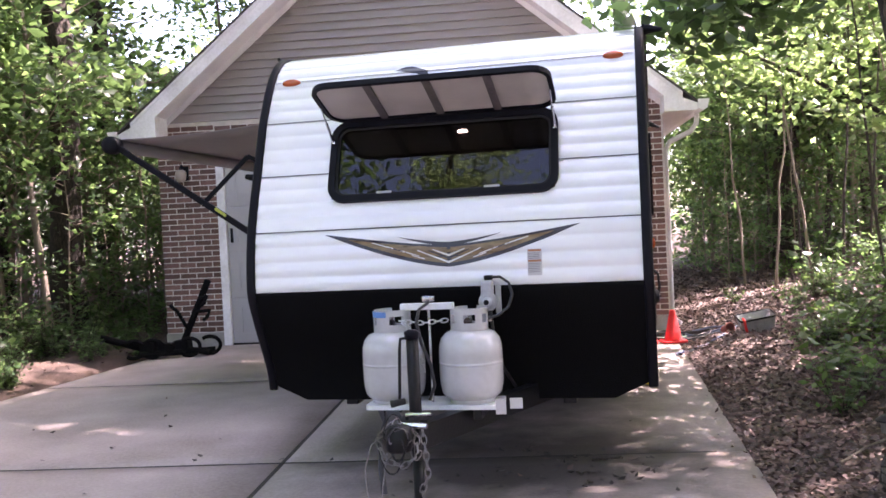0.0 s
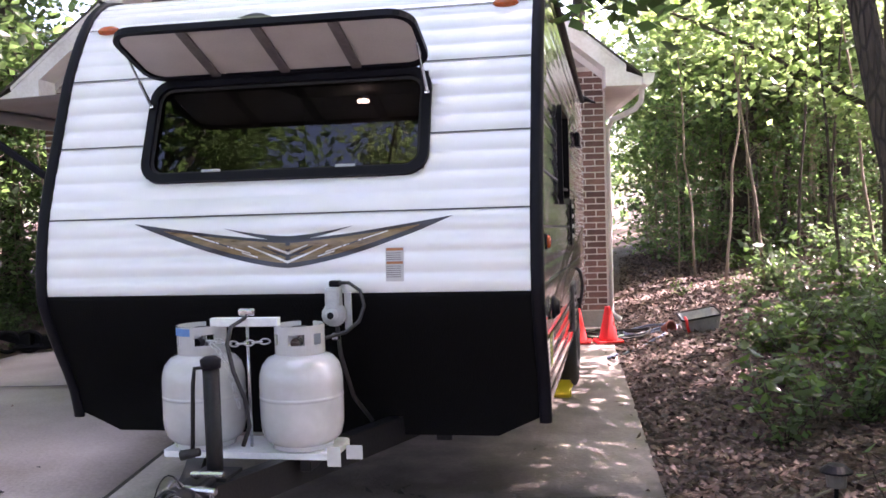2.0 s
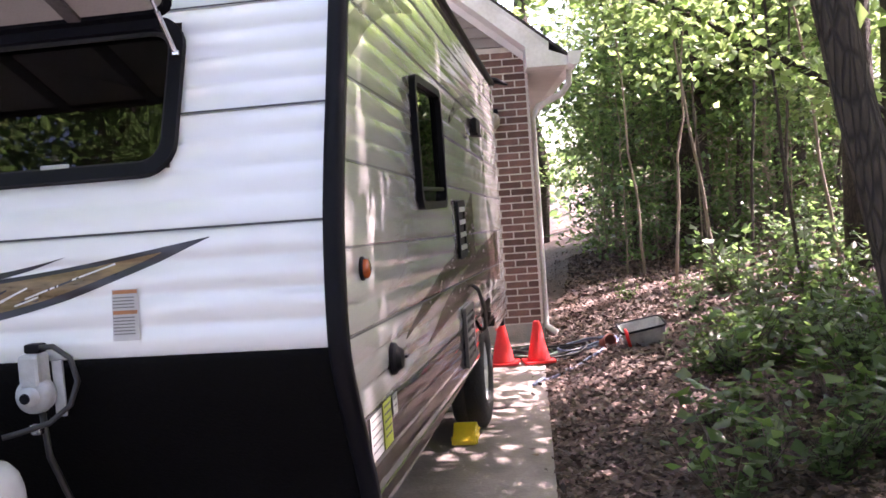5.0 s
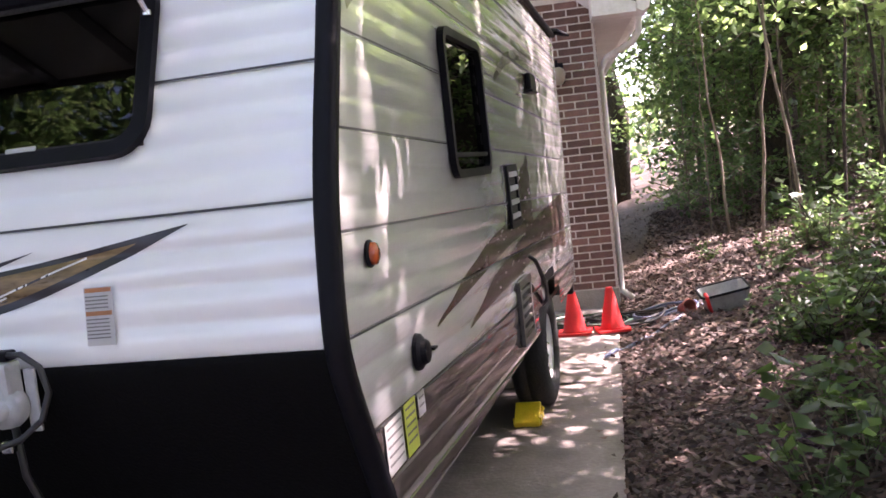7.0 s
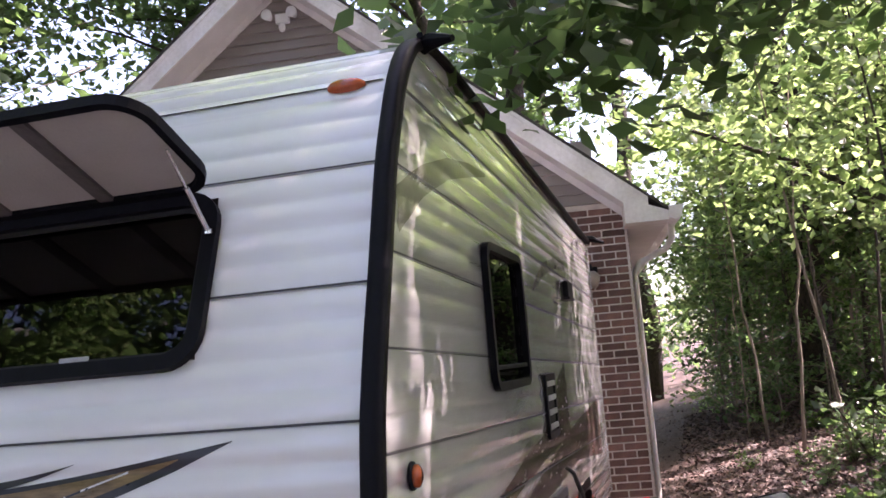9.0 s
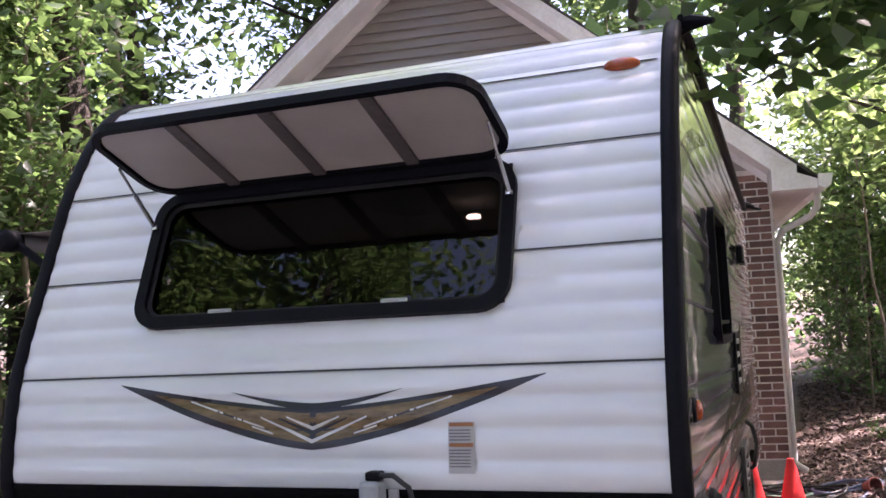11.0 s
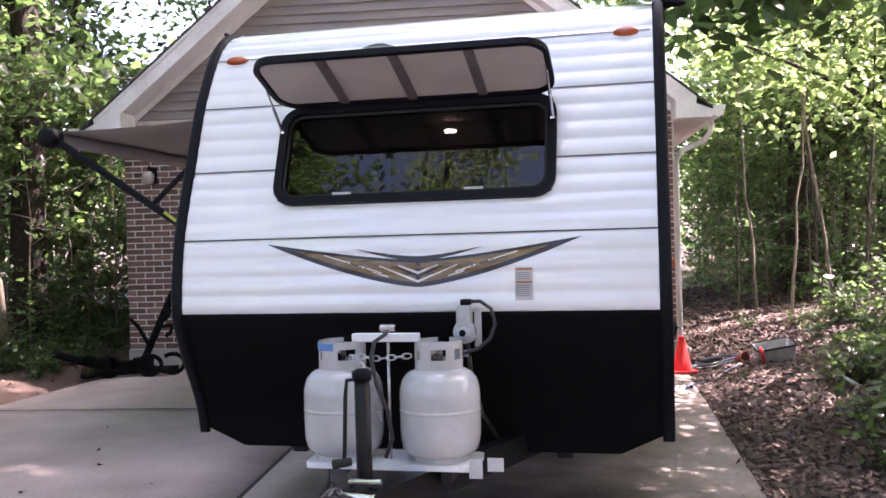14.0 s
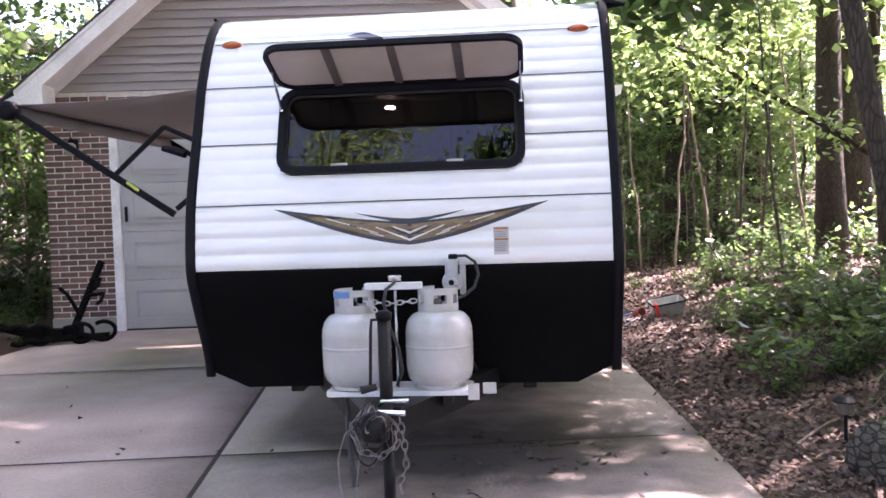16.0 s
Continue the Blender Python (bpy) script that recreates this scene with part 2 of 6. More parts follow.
M_YEL = mat("yellow_plastic", (0.75, 0.52, 0.02), rough=0.45, var=0.12, scale=14)
M_LOG = mat("grey_log_bark", (0.17, 0.155, 0.14), rough=0.95, var=0.5, scale=7, fine=40, bump=1.0, stretch=(1, 5, 5))


def bark_plates(m, scale, depth):
    """Breaks a bark into uneven plates with dark cracks between them."""
    n, l = m.node_tree.nodes, m.node_tree.links
    b = n["Principled BSDF"]
    tc, mp, vo, mr, mx, bp = (n.new(k) for k in ("ShaderNodeTexCoord", "ShaderNodeMapping", "ShaderNodeTexVoronoi", "ShaderNodeMapRange", "ShaderNodeMix", "ShaderNodeBump"))
    mp.inputs["Scale"].default_value, mx.data_type, vo.feature = scale, "RGBA", "DISTANCE_TO_EDGE"
    vo.inputs["Scale"].default_value = 1.0
    l.new(tc.outputs["Object"], mp.inputs[0])
    l.new(mp.outputs[0], vo.inputs["Vector"])
    mr.inputs["From Min"].default_value, mr.inputs["From Max"].default_value = 0.02, 0.16
    l.new(vo.outputs["Distance"], mr.inputs[0])
    l.new(mr.outputs[0], mx.inputs["Factor"])
    mx.inputs["A"].default_value = (0.03, 0.025, 0.02, 1)
    l.new(b.inputs["Base Color"].links[0].from_socket, mx.inputs["B"])
    l.new(mx.outputs["Result"], b.inputs["Base Color"])
    bp.inputs["Strength"].default_value, bp.inputs["Distance"].default_value = 1.0, depth
    l.new(b.inputs["Normal"].links[0].from_socket, bp.inputs["Normal"])
    l.new(mr.outputs[0], bp.inputs["Height"])
    l.new(bp.outputs[0], b.inputs["Normal"])


bark_plates(M_LOG, (26, 14, 26), 0.012)
bark_plates(M_BARK, (42, 42, 8), 0.007)
M_LOGEND = mat("cut_wood", (0.36, 0.20, 0.11), rough=0.85, var=0.4, scale=9, fine=50, bump=0.3)


# ---- mesh helpers ----
def obj(name, bm, material, parent=None, label="", smooth=False):
    me = bpy.data.meshes.new(name)
    bm.normal_update()
    bm.to_mesh(me)
    bm.free()
    for mm in (material if isinstance(material, (list, tuple)) else [material]):
        me.materials.append(mm)
    if smooth:
        for p in me.polygons:
            p.use_smooth = True
    ob = new(name, me)
    if parent is not None:
        ob.parent = parent
    if label:
        ob["label"] = label
    return ob


def part(name, bm, material, parent, label="", smooth=False):
    return obj(name, bm, material, parent, label, smooth)


def thing(name, at=(0, 0, 0), label="", category="", group="", kind=""):
    e = new(name)
    e.empty_display_size = 0.1
    e.location = at
    return tagged(e, label, category, group, kind)


def box(x0, x1, y0, y1, z0, z1, bevel=0.0, bm=None):
    bm = bm or bmesh.new()
    m = Matrix.LocRotScale(((x0 + x1) / 2, (y0 + y1) / 2, (z0 + z1) / 2), None, (x1 - x0, y1 - y0, z1 - z0))
    r = bmesh.ops.create_cube(bm, size=1, matrix=m)
    if bevel:
        es = {e for v in r["verts"] for e in v.link_edges}
        bmesh.ops.bevel(bm, geom=list(es), offset=bevel, segments=2, affect="EDGES", profile=0.5)
    return bm


def tube(points, radius, sides=8, bm=None, cap=True):
    """A round bar along points; radius is one number or one for each point."""
    bm = bm or bmesh.new()
    pts = [Vector(p) for p in points]
    rad = radius if isinstance(radius, (list, tuple)) else [radius] * len(pts)
    rings, side = [], None
    for i, p in enumerate(pts):
        d = (pts[min(i + 1, len(pts) - 1)] - pts[max(i - 1, 0)]).normalized()
        if side is None:
            side = d.cross((0, 0, 1) if abs(d.z) < 0.9 else (1, 0, 0)).normalized()
        side = (side - d * side.dot(d)).normalized()
        up = d.cross(side)
        rings.append([bm.verts.new(p + (side * math.cos(a) + up * math.sin(a)) * rad[i]) for a in (2 * math.pi * k / sides for k in range(sides))])
    for a, b in zip(rings, rings[1:]):
        for k in range(sides):
            bm.faces.new((a[k], a[(k + 1) % sides], b[(k + 1) % sides], b[k]))
    if cap:
        bm.faces.new(rings[0][::-1])
        bm.faces.new(rings[-1])
    return bm


def lathe(profile, at=(0, 0, 0), sides=32, bm=None, axis="z"):
    """A turned shape from (radius, height) pairs."""
    bm = bm or bmesh.new()
    rings = []
    for r, h in profile:
        ring = []
        for k in range(sides):
            a = 2 * math.pi * k / sides
            c = (r * math.cos(a), r * math.sin(a), h)
            if axis == "x":
                c = (h, c[0], c[1])
            elif axis == "y":
                c = (c[0], h, c[1])
            ring.append(bm.verts.new(Vector(at) + Vector(c)))
        rings.append(ring)
    for a, b in zip(rings, rings[1:]):
        for k in range(sides):
            bm.faces.new((a[k], a[(k + 1) % sides], b[(k + 1) % sides], b[k]))
    bm.faces.new(rings[0][::-1])
    bm.faces.new(rings[-1])
    bmesh.ops.recalc_face_normals(bm, faces=bm.faces[:])
    return bm


def rounded(w, h, r, n=6):
    """The outline of a rounded rectangle about the origin, as (u, v) pairs."""
    out = []
    for cx, cy, a0 in ((w / 2 - r, h / 2 - r, 0), (-w / 2 + r, h / 2 - r, 90), (-w / 2 + r, -h / 2 + r, 180), (w / 2 - r, -h / 2 + r, 270)):
        out += [(cx + r * math.cos(radians(a0 + 90 * k / n)), cy + r * math.sin(radians(a0 + 90 * k / n))) for k in range(n + 1)]
    return out


def plate(outline, depth, place, hole=None, bm=None):
    """A plate (or, with a hole of as many corners, a frame) from (u, v) pairs; place(u, v, w) gives the point at height w."""
    bm = bm or bmesh.new()
    n = len(outline)
    top = [bm.verts.new(place(u, v, depth)) for u, v in outline]
    low = [bm.verts.new(place(u, v, 0)) for u, v in outline]
    for k in range(n):
        bm.faces.new((low[k], low[(k + 1) % n], top[(k + 1) % n], top[k]))
    if hole:
        ti = [bm.verts.new(place(u, v, depth)) for u, v in hole]
        li = [bm.verts.new(place(u, v, 0)) for u, v in hole]
        for k in range(n):
            j = (k + 1) % n
            bm.faces.new((top[k], top[j], ti[j], ti[k]))
            bm.faces.new((li[k], li[j], low[j], low[k]))
            bm.faces.new((ti[k], ti[j], li[j], li[k]))
    else:
        bm.faces.new(top)
        bm.faces.new(low[::-1])
    bmesh.ops.recalc_face_normals(bm, faces=bm.faces[:])
    return bm


def smoothstep(a, b, x):
    t = min(1.0, max(0.0, (x - a) / (b - a)))
    return t * t * (3 - 2 * t)


# ---- ground ----
def slab_right(y):
    return 1.61 - 0.055 * y


def slab_left(y):
    return -4.62 - 0.9 * smoothstep(2.0, -6.0, y)


def gz(x, y):
    """Height of the ground outside the driveway."""
    r, l = x - slab_right(y), slab_left(y) - x
    z = -0.03
    if r > 0:
        z += 0.05 * smoothstep(0, 0.5, r) + 0.135 * max(0, min(r, 30) - 0.3) * smoothstep(-25, 3, y)
    elif l > 0:
        z += 0.06 * smoothstep(0, 0.6, l) + 0.02 * min(l, 20)
    else:
        return -0.14
    return z + 0.05 * noise.noise((x * 0.7, y * 0.7, 0)) * min(1, max(r, l)) + 0.02 * noise.noise((x * 3, y * 3, 5)) * min(1, 3 * max(r, l))


def make_ground():
    def axis(lo, hi, c0, c1):
        v = list(np.arange(c0, c1 + 0.01, 0.22))
        step, x = 0.3, c1
        while x < hi:
            x += step
            step *= 1.25
            v.append(x)
        step, x = 0.3, c0
        while x > lo:
            x -= step
            step *= 1.25
            v.insert(0, x)
        return v
    xs, ys = axis(-900, 900, -9, 9), axis(-900, 900, -6, 12)
    xs = sorted(set(xs) | {-4.62, 1.2, 1.35, 1.5, 1.62, 1.75})
    vs = [(x, y, gz(x, y)) for y in ys for x in xs]
    w = len(xs)
    fs = [(j * w + i, j * w + i + 1, (j + 1) * w + i + 1, (j + 1) * w + i) for j in range(len(ys) - 1) for i in range(w - 1)]
    me = bpy.data.meshes.new("ground")
    me.from_pydata(vs, [], fs)
    me.materials.append(M_SOIL)
    for p in me.polygons:
        p.use_smooth = True
    return tagged(new("ground", me), "brown forest soil with fallen leaves beside the driveway", "ground", kind="structure")


make_ground()

# driveway: slabs between the joints, each a piece with rounded rims
driveway = thing("driveway", (0, 0, 0), "pale brown concrete driveway with dark joints, stains and painted shade", "driveway", kind="structure")


def cross_joint(k, x):
    return 0.55 + 3.1 * k + 0.14 * x


def long_joint(y):
    return -1.05 - 0.15 * y


def slab(k, right):
    rows, g = 14, 0.011
    bm = bmesh.new()
    grid = []
    for j in range(rows + 1):
        row = []
        for i in range(9):
            s, f = j / rows, i / 8
            x = 0.0
            for _ in range(4):
                y = cross_joint(k, x) + g + (3.1 - 2 * g) * s
                y = min(y, 6.25 + 0.12 * (x + 1.87))
                a, b = (long_joint(y) + g, slab_right(y)) if right else (slab_left(y), long_joint(y) - g)
                x = a + (b - a) * f
            rim = min(1.0, 12 * min(s, 1 - s), 10 * min(f, 1 - f))
            row.append(bm.verts.new((x, y, -0.012 * (1 - rim) * 0.8 + 0.003 * noise.noise((x, y, 3)))))
        grid.append(row)
    for j in range(rows):
        for i in range(8):
            bm.faces.new((grid[j][i], grid[j][i + 1], grid[j + 1][i + 1], grid[j + 1][i]))
    edge = [e for e in bm.edges if e.is_boundary]
    r = bmesh.ops.extrude_edge_only(bm, edges=edge)
    bmesh.ops.translate(bm, verts=[v for v in r["geom"] if isinstance(v, bmesh.types.BMVert)], vec=(0, 0, -0.13))
    bmesh.ops.recalc_face_normals(bm, faces=bm.faces[:])
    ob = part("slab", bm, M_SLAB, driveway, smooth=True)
    return ob


for k in range(-5, 2):
    slab(k, False)
    slab(k, True)
M_JOINT = mat("dark_joint_filler", (0.035, 0.03, 0.027), rough=0.95, var=0.4, scale=12, fine=60, bump=0.4)


def joint(points):
    """A dark strip of filler along a joint."""
    bm = bmesh.new()
    rows = []
    for i, p in enumerate(points):
        a, b = Vector(points[max(i - 1, 0)]), Vector(points[min(i + 1, len(points) - 1)])
        n = Vector((-(b - a).y, (b - a).x)).normalized() * 0.014
        rows.append([bm.verts.new((p[0] + s * n.x, p[1] + s * n.y, -0.0085 + 0.002 * noise.noise((p[0] * 9, p[1] * 9, 0)))) for s in (-1, 1)])
    for p, q in zip(rows, rows[1:]):
        bm.faces.new((p[0], p[1], q[1], q[0]))
    return part("joint_filler", bm, M_JOINT, driveway)


joint([(long_joint(y), y) for y in np.arange(-9, 6.1, 0.25)])
for k in range(-3, 3):
    joint([(x, cross_joint(k, x)) for x in np.arange(-4.6, 1.6, 0.25) if x < slab_right(cross_joint(k, x)) and cross_joint(k, x) < 6.0])


# ---- camper ----
LAMP_AT = (-0.46, 3.1, 2.15)
SHIELD_FREE = (-0.14, 2.112)
REG_AT = (0.257, -0.045, 0.99)
camper = thing("travel_trailer", (0, 0, 0), "white corrugated travel trailer with black lower nose and open window shield", "travel trailer")
PROFILE = [(0.24, 0.40), (0.232, 0.47), (0.205, 0.58), (0.16, 0.68), (0.085, 0.82), (0.02, 0.96), (0.0, 1.03), (0.0, 1.10), (0.013, 1.22), (0.041, 1.364), (0.093, 1.52), (0.156, 1.677),
           (0.215, 1.83), (0.276, 1.982), (0.345, 2.11), (0.415, 2.222), (0.50, 2.32), (0.61, 2.392), (0.74, 2.425), (0.95, 2.43)]


def _fine_profile():
    p = [Vector((0, *q)) for q in PROFILE]
    out = []
    for i in range(len(p) - 1):
        a, b, c, d = p[max(i - 1, 0)], p[i], p[i + 1], p[min(i + 2, len(p) - 1)]
        for k in range(12):
            t = k / 12
            out.append(0.5 * ((2 * b) + (c - a) * t + (2 * a - 5 * b + 4 * c - d) * t * t + (3 * b - a - 3 * c + d) * t ** 3))
    out.append(p[-1])
    return out


FINE = _fine_profile()
ARC = [0.0]
for _a, _b in zip(FINE, FINE[1:]):
    ARC.append(ARC[-1] + (_b - _a).length)
_PY, _PZ = [v.y for v in FINE], [v.z for v in FINE]


def s_of_z(z):
    return float(np.interp(z, _PZ, ARC))


S_BAND = s_of_z(1.03)
SEAM = 0.3335


def front(x, s, lift=0.0, ripple=True):
    """A point of the nose's skin: s along its profile from the bottom, lift outwards."""
    y, z = float(np.interp(s, ARC, _PY)), float(np.interp(s, ARC, _PZ))
    y2, z2 = float(np.interp(s + 0.004, ARC, _PY)), float(np.interp(s + 0.004, ARC, _PZ))
    y1, z1 = float(np.interp(s - 0.004, ARC, _PY)), float(np.interp(s - 0.004, ARC, _PZ))
    n = Vector((0, -(z2 - z1), y2 - y1)).normalized()
    if ripple and s > S_BAND:
        f = ((s - S_BAND) / SEAM) % 1.0
        lift += 0.0072 * (abs(math.sin(math.pi * 4 * f)) ** 0.9 - 1) - (0.006 * max(0, 1 - min(f, 1 - f) / 0.012) if s < S_BAND + 3.5 * SEAM else 0)
    return Vector((x, y, z)) + n * lift


def y_front(z):
    return float(np.interp(z, _PZ, _PY))


def roof_z(y):
    return 2.43 - 0.043 * max(0, y - 0.9)


Y_BACK = 4.78


def front_skin():
    bm = bmesh.new()
    cols = [-1.056, -0.8, -0.612, -0.3, 0, 0.3, 0.612, 0.8, 1.056]
    ss, s = [], S_BAND
    while s < ARC[-1]:
        f = ((s - S_BAND) / SEAM) % 1.0
        ss.append(s)
        s += SEAM / 48 if 0.03 < f < 0.96 else SEAM / 160
    ss.append(ARC[-1])
    grid = [[bm.verts.new(front(x, s)) for x in cols] for s in ss]
    s0, s1 = s_of_z(1.522), s_of_z(1.94)
    for j in range(len(ss) - 1):
        for i in range(len(cols) - 1):
            if 2 <= i < 6 and s0 < ss[j] < s1:
                continue
            bm.faces.new((grid[j][i], grid[j][i + 1], grid[j + 1][i + 1], grid[j + 1][i]))
    return part("front_skin", bm, M_FRONT, camper, "white corrugated aluminium front wall", smooth=True)


front_skin()


def front_seams():
    for k in range(1, 4):
        s = S_BAND + SEAM * k
        for x0, x1 in (((-1.056, -0.62), (0.62, 1.056)) if k == 2 else ((-1.056, 1.056),)):
            bm = bmesh.new()
            rows = [[bm.verts.new(front(x, s + d, 0.0015, False)) for x in (x0, x1)] for d in (-0.0032, 0.0032)]
            bm.faces.new((rows[0][0], rows[0][1], rows[1][1], rows[1][0]))
            part("front_seam", bm, M_SEAM, camper)


front_seams()


def nose_panel():
    bm = bmesh.new()
    ss = [S_BAND * k / 40 for k in range(41)]
    grid = []
    for s in ss:
        z = float(np.interp(s, ARC, _PZ))
        hw = 1.056 if z > 0.49 else 1.056 - (0.49 - z) / 0.09 * 0.19
        grid.append([bm.verts.new(front(hw * f, s, 0.002)) for f in (-1, -0.5, 0, 0.5, 1)])
    for a, b in zip(grid, grid[1:]):
        for i in range(4):
            bm.faces.new((a[i], a[i + 1], b[i + 1], b[i]))
    top = [bm.verts.new(front(1.056 * f, S_BAND + 0.004, -0.01)) for f in (-1, -0.5, 0, 0.5, 1)]
    for i in range(4):
        bm.faces.new((grid[-1][i], grid[-1][i + 1], top[i + 1], top[i]))
    return part("nose_panel", bm, M_BLACKP, camper, "black textured lower nose panel", smooth=True)


nose_panel()


def corner_trim(sign):
    bm = bmesh.new()
    section = [(1.040, -0.002), (1.042, 0.010), (1.052, 0.014), (1.078, 0.014), (1.090, 0.006), (1.092, -0.022), (1.079, -0.026)]
    rings = []
    for v, s in list(zip(FINE, ARC))[11::2]:
        rings.append([bm.verts.new(front(sign * x, s, l, False)) for x, l in section])
    for a, b in zip(rings, rings[1:]):
        for k in range(len(section)):
            j = (k + 1) % len(section)
            bm.faces.new((a[k], a[j], b[j], b[k]))
    bm.faces.new(rings[0])
    bm.faces.new(rings[-1])
    bmesh.ops.recalc_face_normals(bm, faces=bm.faces[:])
    return part("corner_trim", bm, M_TRIM, camper, "black corner moulding", smooth=True)


corner_trim(1)
corner_trim(-1)

Q0, QSTEP, QSLOPE = 1.519, 0.236, 0.03     # seams of the side wall, falling slightly towards the back
WHEEL_Y, WHEEL_R = 3.33, 0.335


def side_point(sign, y, q, lift=0.0):
    z = q - QSLOPE * y
    f = ((q - Q0) / QSTEP) % 1.0
    d = 0.0045 * (abs(math.sin(math.pi * 3 * f)) ** 0.8 - 1) - 0.006 * max(0, 1 - min(f, 1 - f) / 0.014)
    return Vector((sign * (1.08 + d + lift), y, z))


def side_skin(sign):
    ys = [0.55, 0.95, 1.25, 1.53, 1.80, 2.3, 2.86, 3.05, 3.33, 3.61, 3.80, 4.3, Y_BACK]
    qs, q = [], 0.45
    while q < 2.5:
        f = ((q - Q0) / QSTEP) % 1.0
        qs.append(q)
        q += QSTEP / 30 if 0.03 < f < 0.96 else QSTEP / 110
    bands = {"side_skin": bmesh.new(), "side_skirt": bmesh.new()}
    for name, bm in bands.items():
        grid = []
        for q in qs:
            low = q < Q0 - 3 * QSTEP
            if low != (name == "side_skirt") and not (name == "side_skirt" and low):
                if not (name == "side_skin" and not low):
                    continue
            row = []
            yf = y_front(q - QSLOPE * 0.2) + 0.012
            for y in [yf] + [max(t, yf + 0.02 * (i + 1)) for i, t in enumerate(ys)]:
                p = side_point(sign, y, q)
                p.z = min(max(p.z, 0.5), roof_z(y))
                row.append(bm.verts.new(p))
            grid.append(row)
        for a, b in zip(grid, grid[1:]):
            for i in range(len(a) - 1):
                c = (a[i].co + b[i + 1].co) / 2
                if abs(a[i].co.z - b[i].co.z) < 1e-5 and abs(a[i + 1].co.z - b[i + 1].co.z) < 1e-5:
                    continue
                if sign > 0 and 1.25 < c.y < 1.80 and 1.42 < c.z < 1.82:
                    continue
                if ((c.y - WHEEL_Y) / 0.46) ** 2 + ((c.z - 0.33) / 0.42) ** 2 < 1.15:
                    continue
                f = (a[i], a[i + 1], b[i + 1], b[i])
                bm.faces.new(f if sign > 0 else f[::-1])
        bmesh.ops.delete(bm, geom=[v for v in bm.verts if not v.link_faces], context="VERTS")
        part(name, bm, M_SIDE if name == "side_skin" else M_SKIRT, camper, "white ribbed side wall" if name == "side_skin" else "grey-brown lower side band", smooth=True)


side_skin(1)
side_skin(-1)


def side_seams():
    for k in range(-3, 4):
        bm = bmesh.new()
        q = Q0 + k * QSTEP
        y0 = y_front(q) + 0.02
        runs = [(y0, Y_BACK)]
        if k in (0, 1):
            runs = [(y0, 1.22), (1.86, Y_BACK)]
        for a, b in runs:
            v = [bm.verts.new((1.0815, y, min(q - QSLOPE * y + d, roof_z(y)))) for y, d in ((a, -0.003), (b, -0.003), (b, 0.003), (a, 0.003))]
            bm.faces.new(v)
        part("side_seam", bm, M_SEAM, camper)


side_seams()

# roof, back, floor, cabin lining
_bm = bmesh.new()
_rows = [[_bm.verts.new((x, y, roof_z(y) - 0.004 + 0.02 * (1 - (x / 1.08) ** 2))) for x in (-1.085, -0.5, 0, 0.5, 1.085)] for y in (0.93, 2.0, 3.2, Y_BACK)]
for _a, _b in zip(_rows, _rows[1:]):
    for _i in range(4):
        _bm.faces.new((_a[_i], _a[_i + 1], _b[_i + 1], _b[_i]))
part("roof", _bm, M_ROOF, camper, "white roof membrane", smooth=True)
part("back_wall", box(-1.08, 1.08, Y_BACK - 0.02, Y_BACK + 0.01, 0.5, roof_z(Y_BACK) - 0.002), M_SIDE, camper)
part("underfloor", box(-1.0, 1.0, 0.36, 4.7, 0.50, 0.53), M_CHASSIS, camper)
for _x in (-0.62, 0.62):
    part("chassis_rail", box(_x - 0.035, _x + 0.035, 0.3, 4.9, 0.36, 0.495, 0.006), M_CHASSIS, camper)
part("rear_bumper", box(-1.05, 1.05, Y_BACK + 0.03, Y_BACK + 0.13, 0.40, 0.50, 0.01), M_CHASSIS, camper)
part("axle", tube([(-0.9, WHEEL_Y, 0.33), (0.9, WHEEL_Y, 0.33)], 0.035, 10), M_CHASSIS, camper)

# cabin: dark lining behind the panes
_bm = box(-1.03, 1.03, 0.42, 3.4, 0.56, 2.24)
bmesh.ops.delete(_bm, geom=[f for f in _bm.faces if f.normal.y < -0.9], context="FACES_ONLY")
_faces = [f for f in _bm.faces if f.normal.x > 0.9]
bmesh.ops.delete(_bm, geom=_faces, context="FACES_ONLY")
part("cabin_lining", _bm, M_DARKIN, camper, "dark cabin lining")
for _x in (0.1, 0.36):
    part("cabin_cupboard", box(_x, _x + 0.2, 2.2, 2.5, 1.35, 2.2, 0.01), M_WOODIN, camper, "brown wooden cupboard inside")
part("cabin_lamp", lathe([(0.0, 0), (0.042, 0.0), (0.046, 0.015), (0.035, 0.025)], LAMP_AT, 20), glow_mat("warm_lamp", (1.0, 0.82, 0.62), 9.0), camper, "lit round ceiling lamp")

# ---- nose window and its lifted shield ----
W_LOW, W_TOP = front(0, s_of_z(1.502), 0.0, False), front(0, s_of_z(1.955), 0.0, False)
W_UP = (W_TOP - W_LOW).normalized()
W_OUT = Vector((0, -W_UP.z, W_UP.y))
W_MID = (W_LOW + W_TOP) / 2
W_H = (W_TOP - W_LOW).length


def on_window(u, v, w):
    return W_MID + Vector((u, 0, 0)) + W_UP * v + W_OUT * w


